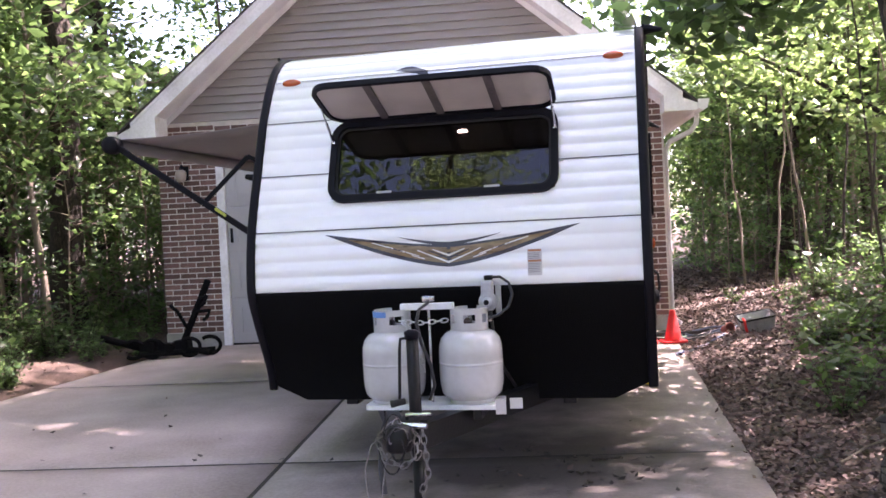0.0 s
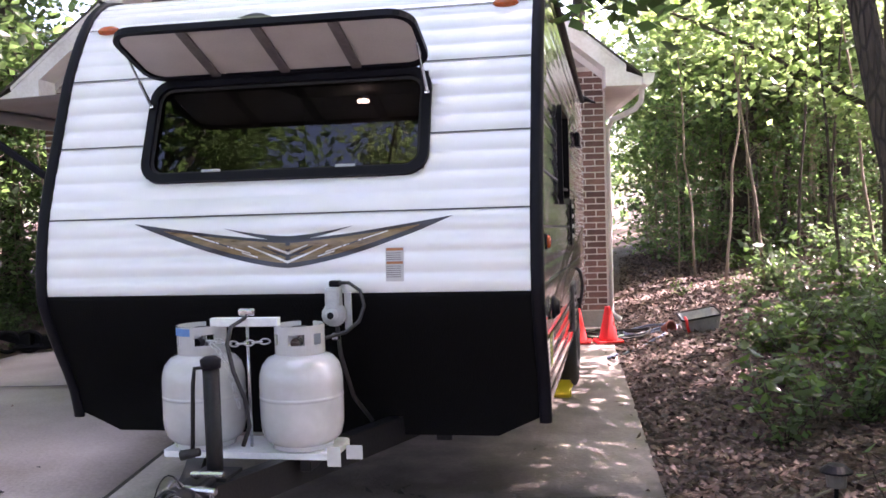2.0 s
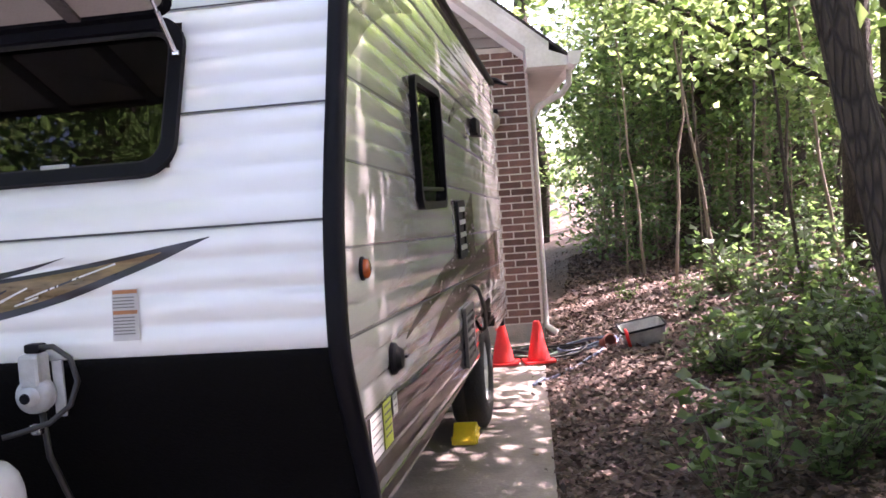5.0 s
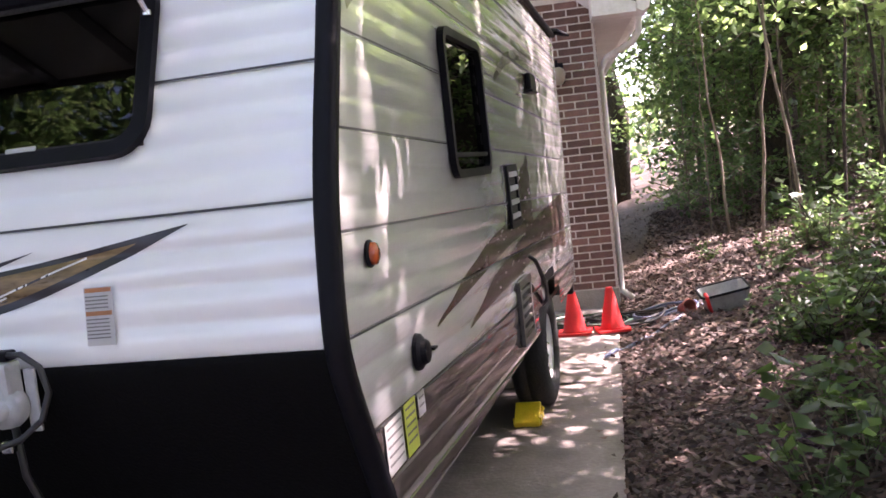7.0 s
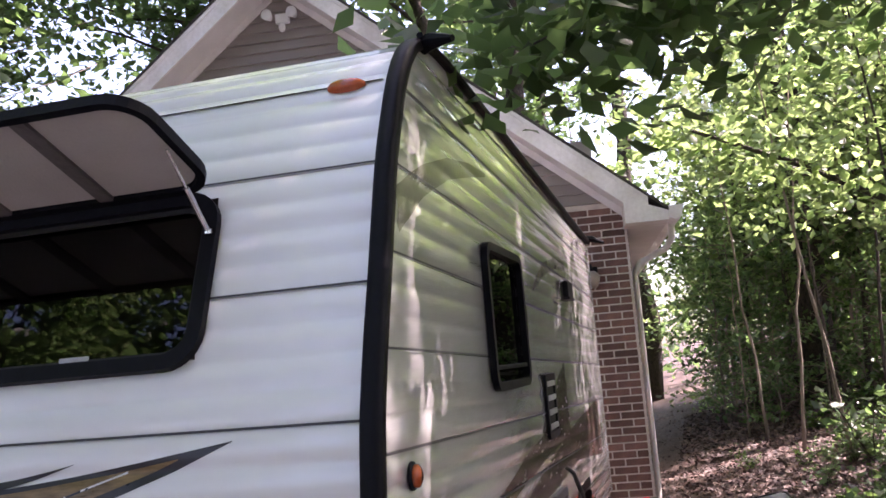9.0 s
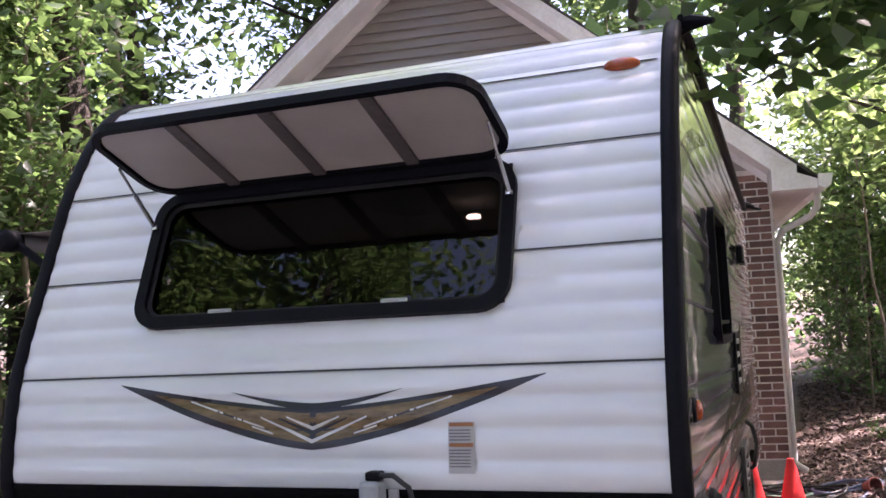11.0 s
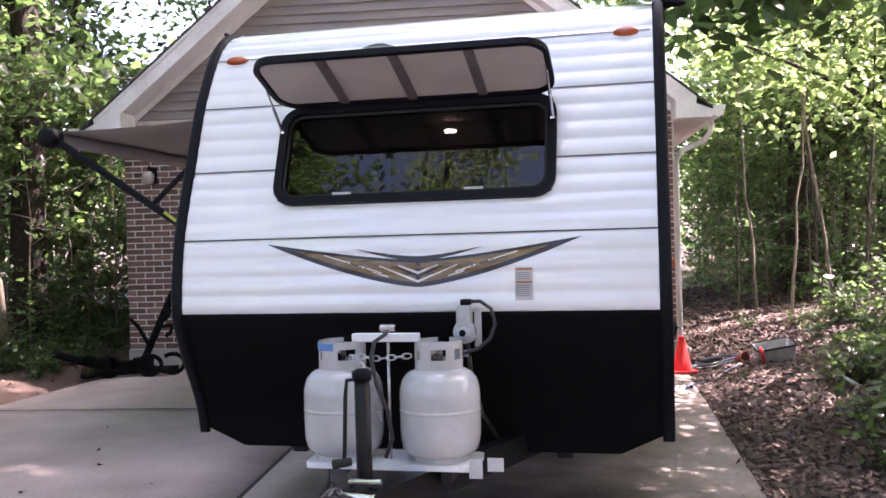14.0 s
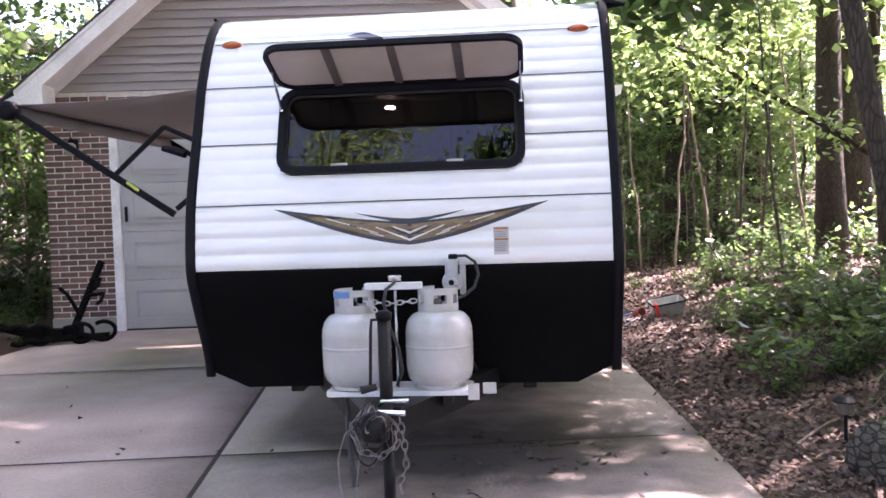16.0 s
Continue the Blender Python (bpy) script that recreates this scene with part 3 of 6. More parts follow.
nose_window = part("front_window", plate(rounded(1.262, W_H, 0.095), 0.022, on_window, rounded(1.262 - 0.075, W_H - 0.075, 0.065)), M_TRIM, camper, "wide dark front window with rounded corners", smooth=False)
part("inner_frame", plate(rounded(1.262 - 0.07, W_H - 0.07, 0.067), 0.006, on_window, rounded(1.262 - 0.10, W_H - 0.10, 0.055)), M_RUBBER, nose_window)
part("pane", plate(rounded(1.262 - 0.08, W_H - 0.08, 0.062), 0.004, lambda u, v, w: on_window(u, v, w - 0.012)), M_PANE, nose_window, "tinted glass")
for _u in (-0.31, 0.28):
    part("latch_label", plate(rounded(0.085, 0.012, 0.003, 2), 0.002, lambda u, v, w: on_window(u + _u, v - W_H / 2 + 0.052, w + 0.006)), M_PAPER, nose_window)

SH_HINGE = W_TOP + W_OUT * 0.035 + W_UP * 0.0
SH_FREE = Vector((0, *SHIELD_FREE))
SH_UP = (SH_FREE - SH_HINGE).normalized()
SH_OUT = Vector((0, SH_UP.z, -SH_UP.y))           # towards its upper, outer face
SH_L = (SH_FREE - SH_HINGE).length


def on_shield(u, v, w):
    return SH_HINGE + Vector((u, 0, 0)) + SH_UP * (v + SH_L / 2) + SH_OUT * w


shield = part("window_shield", plate(rounded(1.262, SH_L, 0.10), 0.012, lambda u, v, w: on_shield(u, v, w + 0.004)), M_TRIM, camper, "raised rock shield with a black rim")
part("rim", plate(rounded(1.266, SH_L + 0.004, 0.10), 0.022, lambda u, v, w: on_shield(u, v, w - 0.014), rounded(1.266 - 0.042, SH_L - 0.042, 0.08)), M_TRIM, shield)
part("liner", plate(rounded(1.214, SH_L - 0.052, 0.075), 0.006, lambda u, v, w: on_shield(u, v, w - 0.004)), M_LINER, shield, "pale grey moulded inside of the shield")
for _u in (-0.315, 0.0, 0.315):
    part("stiffener", plate(rounded(0.042, SH_L - 0.035, 0.008, 2), 0.010, lambda u, v, w: on_shield(u + _u, v, w - 0.014)), M_STRIP, shield, "dark stiffening strip")
for _x in (-0.615, 0.615):
    _hi, _lo = on_shield(_x, 0.02, -0.03), on_window(_x, W_H / 2 - 0.13, 0.03)
    strut = part("gas_strut", tube([_lo, _lo.lerp(_hi, 0.55)], 0.008, 8), M_STEEL, shield, "thin gas strut")
    part("rod", tube([_lo.lerp(_hi, 0.5), _hi], 0.0045, 8), M_STEEL, strut)
    part("end_ball", lathe([(0.001, -0.012), (0.011, -0.006), (0.011, 0.006), (0.001, 0.012)], _lo, 10), M_STEEL, strut)


# ---- nose graphics, labels, lights ----
def nose_decal(name, xs, upper, lower, material, lift, label=""):
    bm = bmesh.new()
    rows = []
    for x in xs:
        a, b = s_of_z(lower(x)), s_of_z(upper(x))
        rows.append([bm.verts.new(front(x, a + (b - a) * k / 10, lift)) for k in range(11)])
    for p, q in zip(rows, rows[1:]):
        for k in range(10):
            bm.faces.new((p[k], q[k], q[k + 1], p[k + 1]))
    return part(name, bm, material, decal, label, smooth=True)


decal = None
DC = 0.05


def wing_low(x):
    d = abs(x - DC) / 0.684
    return 1.140 + 0.194 * d ** 1.45


def wing_top(x):
    d = abs(x - DC) / 0.684
    return max(wing_low(x) + 0.0005, 1.253 + 0.083 * d ** 1.3)


_bm = bmesh.new()
_xs = [DC + 0.684 * (k / 40 - 1) for k in range(81)]
_rows = []
for _x in _xs:
    _a, _b = s_of_z(wing_low(_x)), s_of_z(wing_top(_x))
    _rows.append([_bm.verts.new(front(_x, _a + (_b - _a) * k / 10, 0.0012)) for k in range(11)])
for _p, _q in zip(_rows, _rows[1:]):
    for _k in range(10):
        _bm.faces.new((_p[_k], _q[_k], _q[_k + 1], _p[_k + 1]))
decal = part("nose_graphic", _bm, M_DBLK, camper, "dark winged stripe graphic with gold and silver", smooth=True)
for _sg in (-1, 1):
    def _x(d):
        return DC + _sg * d
    _o = (lambda r: [_x(a) for a in r]) if _sg > 0 else (lambda r: [_x(a) for a in reversed(r)])
    _r = [0.01 + 0.54 * k / 30 for k in range(31)]
    nose_decal("gold_field", _o(_r), lambda x: wing_top(x) - 0.012, lambda x: min(wing_low(x) + 0.020, wing_top(x) - 0.0125), M_DGLD, 0.002)
    # upper blade
    _r = [0.277 * k / 16 for k in range(17)]
    nose_decal("upper_blade", _o(_r), lambda x: 1.270 + 0.036 * (abs(x - DC) / 0.277) ** 1.5, lambda x: 1.247 + 0.0585 * (abs(x - DC) / 0.277) ** 1.4, M_DBLK, 0.0026)
    # chevron strokes
    for _i, (_h0, _w, _len, _m) in enumerate(((1.158, 0.011, 0.17, M_DSIL), (1.180, 0.012, 0.11, M_DBLK), (1.194, 0.011, 0.085, M_DSIL), (1.214, 0.016, 0.035, M_DGLD))):
        _r = [_len * k / 8 for k in range(9)]
        nose_decal("chevron", _o(_r), lambda x: _h0 + _w * (1 - 0.6 * abs(x - DC) / _len) + 0.42 * abs(x - DC), lambda x: _h0 + 0.42 * abs(x - DC), _m, 0.0032 + 0.0003 * _i)
    for _d0, _d1, _h in ((0.16, 0.26, 1.20), (0.21, 0.34, 1.215), (0.30, 0.42, 1.243), (0.13, 0.20, 1.183)):
        _r = [_d0 + (_d1 - _d0) * k / 6 for k in range(7)]
        nose_decal("streak", _o(_r), lambda x: _h + 0.005 + 0.30 * (abs(x - DC) - _d0), lambda x: _h + 0.30 * (abs(x - DC) - _d0), M_DSIL if _h != 1.215 else M_DBLK, 0.0034)

label_plate = part("warning_label", plate([(0.463, 1.079), (0.537, 1.079), (0.537, 1.213), (0.463, 1.213)], 0.001, lambda u, v, w: front(u, s_of_z(v), 0.004 + w, False)), M_PAPER, camper, "small printed warning sticker")
for _z, _h, _m in [(1.201, 0.010, M_INKO), (1.148, 0.010, M_INKO)] + [(1.19 - 0.0085 * k, 0.003, M_INK) for k in range(4)] + [(1.138 - 0.0085 * k, 0.003, M_INK) for k in range(6)]:
    part("print_bar", plate([(0.466, _z), (0.534 if _h > 0.005 else 0.526, _z), (0.534 if _h > 0.005 else 0.526, _z + _h), (0.466, _z + _h)], 0.0006, lambda u, v, w: front(u, s_of_z(v), 0.0052 + w, False)), _m, label_plate)


def oval_lamp(x, z, material, w=0.112, h=0.044):
    s = s_of_z(z)
    bm = bmesh.new()
    rings = []
    for f, l in ((1.0, 0.0), (0.97, 0.010), (0.75, 0.019), (0.4, 0.024)):
        rings.append([bm.verts.new(front(x + w / 2 * f * math.cos(2 * math.pi * k / 24), s + h / 2 * f * math.sin(2 * math.pi * k / 24), l, False)) for k in range(24)])
    for a, b in zip(rings, rings[1:]):
        for k in range(24):
            bm.faces.new((a[k], a[(k + 1) % 24], b[(k + 1) % 24], b[k]))
    bm.faces.new(rings[-1])
    return part("marker_lamp", bm, material, camper, "oval amber marker lamp", smooth=True)


oval_lamp(-0.935, 2.232, M_AMBER)
oval_lamp(0.925, 2.232, M_AMBER)


_r = [-0.31 + 0.20 * k / 10 for k in range(11)]
nose_decal("top_blade", _r, lambda x: 2.262 - 0.12 * (x + 0.31) + 0.028 * math.sin(math.pi * min(1, (x + 0.31) / 0.2)), lambda x: 2.260 - 0.26 * (x + 0.31), M_DBLK, 0.0016)


# ---- side fittings ----
def on_side(u, v, w):
    return Vector((1.082 + w, u, v))


def at_side(y, z):
    return lambda u, v, w: on_side(y + u, z + v, w)


side_window = part("side_window", plate(rounded(0.66, 0.52, 0.07), 0.024, at_side(1.525, 1.618), rounded(0.60, 0.46, 0.045)), M_TRIM, camper, "tall dark side window with a black frame")
part("pane", plate(rounded(0.61, 0.47, 0.045), 0.004, lambda u, v, w: on_side(1.525 + u, 1.618 + v, w - 0.004)), M_PANE, side_window)
part("sill_bar", box(1.084, 1.098, 1.23, 1.82, 1.432, 1.447, 0.003), M_TRIM, side_window)

vent = part("fridge_vent", plate(rounded(0.28, 0.29, 0.02), 0.012, at_side(2.40, 1.24), rounded(0.22, 0.23, 0.012)), M_TRIM, camper, "dark fridge vent with pale slats")
part("backing", plate(rounded(0.23, 0.24, 0.012), 0.002, at_side(2.40, 1.24)), M_RUBBER, vent)
for _k in range(4):
    part("slat", box(1.084, 1.097, 2.292, 2.508, 1.136 + 0.064 * _k, 1.160 + 0.064 * _k, 0.003), M_GREYPL, vent)

hood = part("hood_vent", box(1.08, 1.115, 3.19, 3.40, 1.775, 1.87, 0.012), M_TRIM, camper, "black projecting range hood vent")
part("flap", box(1.085, 1.122, 3.18, 3.41, 1.764, 1.776, 0.003), M_TRIM, hood)

inlet = part("power_inlet", lathe([(0.052, 0.0), (0.05, 0.012), (0.038, 0.02), (0.03, 0.034), (0.001, 0.036)], (1.081, 0.555, 0.905), 24, axis="x"), M_TRIM, camper, "round black power inlet", smooth=False)
part("catch", box(1.10, 1.125, 0.585, 0.62, 0.90, 0.908, 0.002), M_TRIM, inlet)
side_lamp = part("side_marker", lathe([(0.034, 0.0), (0.034, 0.006), (0.029, 0.010)], (1.081, 0.245, 1.213), 24, axis="x"), M_TRIM, camper, "round amber side marker lamp")
part("lens", lathe([(0.029, 0.0), (0.027, 0.012), (0.015, 0.018)], (1.088, 0.245, 1.213), 24, axis="x"), M_AMBER, side_lamp, "amber lens", smooth=True)

stove = part("furnace_vent", plate(rounded(0.34, 0.30, 0.015), 0.016, at_side(2.42, 0.70), rounded(0.27, 0.23, 0.01)), M_STRIP, camper, "dark louvred furnace vent")
part("backing", plate(rounded(0.28, 0.24, 0.01), 0.002, at_side(2.42, 0.70)), M_RUBBER, stove)
for _k in range(5):
    part("slat", box(1.084, 1.096, 2.285, 2.555, 0.60 + 0.046 * _k, 0.617 + 0.046 * _k, 0.003), M_STRIP, stove)

for _y0, _y1, _z0, _z1, _m in ((0.20, 0.345, 0.672, 0.80, M_PAPER), (0.365, 0.475, 0.668, 0.805, M_LIME), (0.50, 0.57, 0.735, 0.80, M_PAPER)):
    st = part("side_sticker", plate([(_y0, _z0), (_y1, _z0), (_y1, _z1), (_y0, _z1)], 0.001, lambda u, v, w: on_side(u, v, w + 0.001)), _m, camper, "yellow-green sticker" if _m is M_LIME else "white printed sticker")
    for _k in range(5):
        _zz = _z1 - 0.018 - 0.022 * _k
        if _zz > _z0 + 0.01:
            part("print_bar", plate([(_y0 + 0.012, _zz), (_y1 - 0.012, _zz), (_y1 - 0.012, _zz + 0.006), (_y0 + 0.012, _zz + 0.006)], 0.0006, lambda u, v, w: on_side(u, v, w + 0.0022)), M_INK, st)


def side_graphic(pts, material, lift=0.001, label="dark brown stripe graphic"):
    """A band on the side wall: rows of (y, low z, high z)."""
    bm = bmesh.new()
    rows = []
    n = 40
    ysrc = [p[0] for p in pts]
    for k in range(n + 1):
        y = ysrc[0] + (ysrc[-1] - ysrc[0]) * k / n
        a, b = float(np.interp(y, ysrc, [p[1] for p in pts])), float(np.interp(y, ysrc, [p[2] for p in pts]))
        rows.append([bm.verts.new(side_point(1, y, a + (b - a) * j / 24 + QSLOPE * y, lift)) for j in range(25)])
    for p, q in zip(rows, rows[1:]):
        for j in range(24):
            bm.faces.new((p[j], q[j], q[j + 1], p[j + 1]))
    return part("side_graphic", bm, material, camper, label, smooth=True)


M_DARC = mat("decal_grey_olive", (0.20, 0.20, 0.17), rough=0.22, var=0.2, scale=6, bump=0)
side_graphic([(0.81, 0.925, 0.93), (1.3, 0.965, 1.03), (1.8, 1.0, 1.10), (2.2, 1.03, 1.13), (2.6, 1.04, 1.30), (2.9, 1.05, 1.40), (3.0, 1.06, 1.44)], M_DBRN)
side_graphic([(1.25, 0.835, 0.84), (1.8, 0.86, 0.95), (2.3, 0.87, 1.0), (3.2, 0.9, 1.09), (4.4, 0.8, 1.16)], M_DBRN, 0.0012)
side_graphic([(0.30, 1.80, 1.92), (0.55, 1.93, 2.02), (0.85, 2.03, 2.10), (1.15, 2.09, 2.14), (1.4, 2.135, 2.15)], M_DARC, 0.001, "olive grey arc graphic")
side_graphic([(2.25, 1.76, 1.79), (2.6, 1.86, 1.92), (3.0, 1.92, 1.98), (3.4, 1.94, 1.985)], M_DARC, 0.001, "olive grey arc graphic")

# roof rails and rain spouts
for _s in (1, -1):
    rail = part("roof_rail", tube([(_s * 1.088, y, roof_z(y) - 0.012) for y in (0.62, 0.9, 2.0, 3.4, Y_BACK)], [0.010, 0.018, 0.018, 0.018, 0.018], 8), M_TRIM, camper, "black roof edge rail")
    if _s > 0:
        part("rain_spout", tube([(_s * 1.085, 0.66, 2.40), (_s * 1.12, 0.64, 2.402), (_s * 1.19, 0.60, 2.385)], [0.030, 0.026, 0.010], 8), M_TRIM, rail, "black rain spout")
    part("rain_spout", tube([(_s * 1.085, Y_BACK - 0.06, roof_z(4.7)), (_s * 1.12, Y_BACK - 0.05, roof_z(4.7)), (_s * 1.20, Y_BACK, roof_z(4.7) - 0.03)], [0.028, 0.024, 0.010], 8), M_TRIM, rail)

# cable on the side wall
part("power_cord", tube([(1.095, 2.62, 0.93), (1.12, 2.66, 0.90), (1.13, 2.78, 0.80), (1.12, 2.95, 0.74), (1.10, 3.08, 0.64), (1.06, 3.16, 0.60)], 0.011, 8), M_HOSE, camper, "black power cord", smooth=True)


# ---- wheels ----
def wheel(x, sign):
    w = part("wheel", lathe([(0.0, -0.02), (0.10, -0.02), (0.105, 0.03)], (x, WHEEL_Y, WHEEL_R), 24, axis="x"), M_CHASSIS, camper, "trailer wheel")
    prof = [(0.19, -0.09), (0.24, -0.105), (0.30, -0.10), (0.327, -0.085), (0.335, -0.06), (0.335, -0.02), (0.328, -0.015), (0.328, -0.008), (0.335, -0.003), (0.335, 0.06), (0.327, 0.085), (0.30, 0.10), (0.24, 0.105), (0.19, 0.09)]
    bm = bmesh.new()
    rings = []
    for r, h in prof:
        rings.append([bm.verts.new((x + h, WHEEL_Y + r * math.cos(2 * math.pi * k / 40), WHEEL_R + r * math.sin(2 * math.pi * k / 40))) for k in range(40)])
    for a, b in zip(rings, rings[1:] + rings[:1]):
        for k in range(40):
            bm.faces.new((a[k], a[(k + 1) % 40], b[(k + 1) % 40], b[k]))
    bmesh.ops.recalc_face_normals(bm, faces=bm.faces[:])
    part("tyre", bm, M_RUBBER, w, "black rubber tyre", smooth=True)
    rim = [(0.03, 0.02), (0.07, 0.05), (0.10, 0.045), (0.15, 0.01), (0.175, 0.06), (0.195, 0.085), (0.20, 0.06), (0.19, -0.08)]
    part("rim", lathe([(r, sign * h) for r, h in rim], (x, WHEEL_Y, WHEEL_R), 32, axis="x"), M_WHITEP, w, "white steel rim", smooth=True)
    for k in range(5):
        a = 2 * math.pi * k / 5
        part("lug_nut", lathe([(0.011, 0), (0.011, 0.022), (0.006, 0.028)], (x + sign * 0.045, WHEEL_Y + 0.065 * math.cos(a), WHEEL_R + 0.065 * math.sin(a)), 6, axis="x"), M_STEEL, w)


wheel(0.965, 1)
wheel(-0.965, -1)

# ---- awning ----
awning = part("awning", tube([(-3.18, y, 2.145 - 0.012 * (y - 2.1)) for y in (2.08, 3.0, 4.0, 5.2)], 0.052, 14), M_FABRIC, camper, "opened taupe awning with black folding arms", smooth=True)
_bm = bmesh.new()
_rows = []
for _j in range(9):
    _f = _j / 8
    _rows.append([_bm.verts.new((-3.18 + 2.09 * _f, y, (2.19 - 0.012 * (y - 2.1)) * (1 - _f) + (2.36 - 0.03 * (y - 1)) * _f - 0.05 * math.sin(math.pi * _f))) for y in (2.12, 2.6, 3.2, 3.8, 4.5, 5.15)])
for _a, _b in zip(_rows, _rows[1:]):
    for _i in range(5):
        _bm.faces.new((_a[_i], _a[_i + 1], _b[_i + 1], _b[_i]))
_r = bmesh.ops.extrude_face_region(_bm, geom=_bm.faces[:])
bmesh.ops.translate(_bm, verts=[v for v in _r["geom"] if isinstance(v, bmesh.types.BMVert)], vec=(0, 0, 0.004))
bmesh.ops.recalc_face_normals(_bm, faces=_bm.faces[:])
part("canopy", _bm, M_FABRIC, awning, "taupe fabric canopy", smooth=True)
part("end_cap", lathe([(0.03, -0.05), (0.07, -0.045), (0.075, 0.0), (0.07, 0.06), (0.05, 0.07)], (-3.18, 2.08, 2.145), 20, axis="y"), M_TRIM, awning, "black roller end cap", smooth=True)
for _y in (2.10, 5.15):
    _tip, _mid, _el, _kn = Vector((-3.16, _y, 2.14)), Vector((-2.38, _y, 1.65)), Vector((-1.95, _y, 1.335)), Vector((-2.0, _y, 1.98))
    for _n, _a, _b, _w in (("long_arm", _tip, _el, 0.024), ("upper_arm", _mid, _kn, 0.017), ("short_arm", _kn, Vector((-1.09, _y, 1.55)), 0.017), ("lower_arm", _el + Vector((0.02, 0, 0.04)), Vector((-1.09, _y, 2.0)), 0.018)):
        _v = (_b - _a).normalized()
        _u = Vector((0, 1, 0)).cross(_v)
        _bm = bmesh.new()
        _rg = [[_bm.verts.new(p + _u * _w * cx + Vector((0, _w * 0.7 * cy, 0))) for cx, cy in ((-1, -0.7), (-0.7, -1), (0.7, -1), (1, -0.7), (1, 0.7), (0.7, 1), (-0.7, 1), (-1, 0.7))] for p in (_a, _b)]
        for _k in range(8):
            _bm.faces.new((_rg[0][_k], _rg[0][(_k + 1) % 8], _rg[1][(_k + 1) % 8], _rg[1][_k]))
        _bm.faces.new(_rg[0])
        _bm.faces.new(_rg[1])
        bmesh.ops.recalc_face_normals(_bm, faces=_bm.faces[:])
        part(_n, _bm, M_TRIM, awning)
    part("reflector", box(-0.055, 0.055, -0.004, 0.004, -0.011, 0.011, 0.002), M_LIME if _y < 3 else M_TRIM, awning, "pale yellow sticker on the arm").matrix_basis = pose(-2.25, _y - 0.022, 1.552, 0, 36, 0)
part("wall_speaker", box(-1.20, -1.085, 1.7, 1.85, 1.75, 1.81, 0.012), M_TRIM, camper, "black outside speaker")
_bm = tube([(-1.98, 2.0, 1.815), (-1.9, 2.0, 1.80), (-1.80, 1.98, 1.765)], [0.02, 0.03, 0.03], 8)
part("arm_knob", _bm, M_TRIM, awning)

# ---- tongue ----
for _s in (1, -1):
    _a, _b = Vector((_s * 0.55, 0.55, 0.425)), Vector((_s * 0.03, -0.80, 0.425))
    _u = (_b - _a).normalized().cross((0, 0, 1)) * 0.03
    _bm = bmesh.new()
    _v = [[_bm.verts.new(p + _u * c + Vector((0, 0, d))) for c, d in ((-1, -0.055), (1, -0.055), (1, 0.055), (-1, 0.055))] for p in (_a, _b)]
    for _k in range(4):
        _bm.faces.new((_v[0][_k], _v[0][(_k + 1) % 4], _v[1][(_k + 1) % 4], _v[1][_k]))
    _bm.faces.new(_v[0])
    _bm.faces.new(_v[1])
    bmesh.ops.recalc_face_normals(_bm, faces=_bm.faces[:])
    part("tongue_beam", _bm, M_CHASSIS, camper, "black steel tongue beam")
coupler = part("coupler", box(-0.045, 0.045, -1.02, -0.74, 0.39, 0.475, 0.012), M_CHASSIS, camper, "black hitch coupler with chain")
part("ball_cup", lathe([(0.02, 0.06), (0.05, 0.05), (0.06, 0.0), (0.055, -0.05), (0.05, -0.055)], (0, -1.0, 0.425), 20), M_CHASSIS, coupler, smooth=True)
part("pin", tube([(0.0, -0.97, 0.475), (0.12, -0.98, 0.472)], 0.012, 10), M_STEEL, coupler, "chrome coupler pin")
part("latch", tube([(0.0, -0.86, 0.48), (0.02, -0.93, 0.51), (0.13, -0.94, 0.515)], 0.010, 8), M_STEEL, coupler)

JX, JY = 0.01, -0.665
jack = part("tongue_jack", tube([(JX, JY, 0.30), (JX, JY, 0.86)], 0.0285, 18), M_CHASSIS, camper, "black tongue jack with crank handle", smooth=True)
part("inner_tube", tube([(JX, JY, 0.02), (JX, JY, 0.31)], 0.0255, 16), M_CHASSIS, jack, smooth=True)
part("foot", lathe([(0.075, 0.0), (0.075, 0.008), (0.03, 0.02), (0.026, 0.04)], (JX, JY, 0.004), 20), M_CHASSIS, jack)
part("cap", lathe([(0.034, 0.0), (0.036, 0.03), (0.02, 0.04)], (JX, JY, 0.85), 16), M_TRIM, jack, smooth=True)
part("crank_handle", tube([(JX, JY, 0.855), (JX - 0.05, JY - 0.02, 0.852), (JX - 0.053, JY - 0.03, 0.80), (JX - 0.06, JY - 0.035, 0.60), (JX - 0.062, JY - 0.036, 0.575)], 0.0075, 8), M_CHASSIS, jack, smooth=True)
part("grip", tube([(JX - 0.035, JY - 0.04, 0.572), (JX - 0.10, JY - 0.045, 0.560)], [0.014, 0.018], 10), M_RUBBER, jack, smooth=True)
part("flange", box(JX - 0.07, JX + 0.07, JY - 0.07, JY + 0.07, 0.478, 0.492, 0.003), M_CHASSIS, jack)


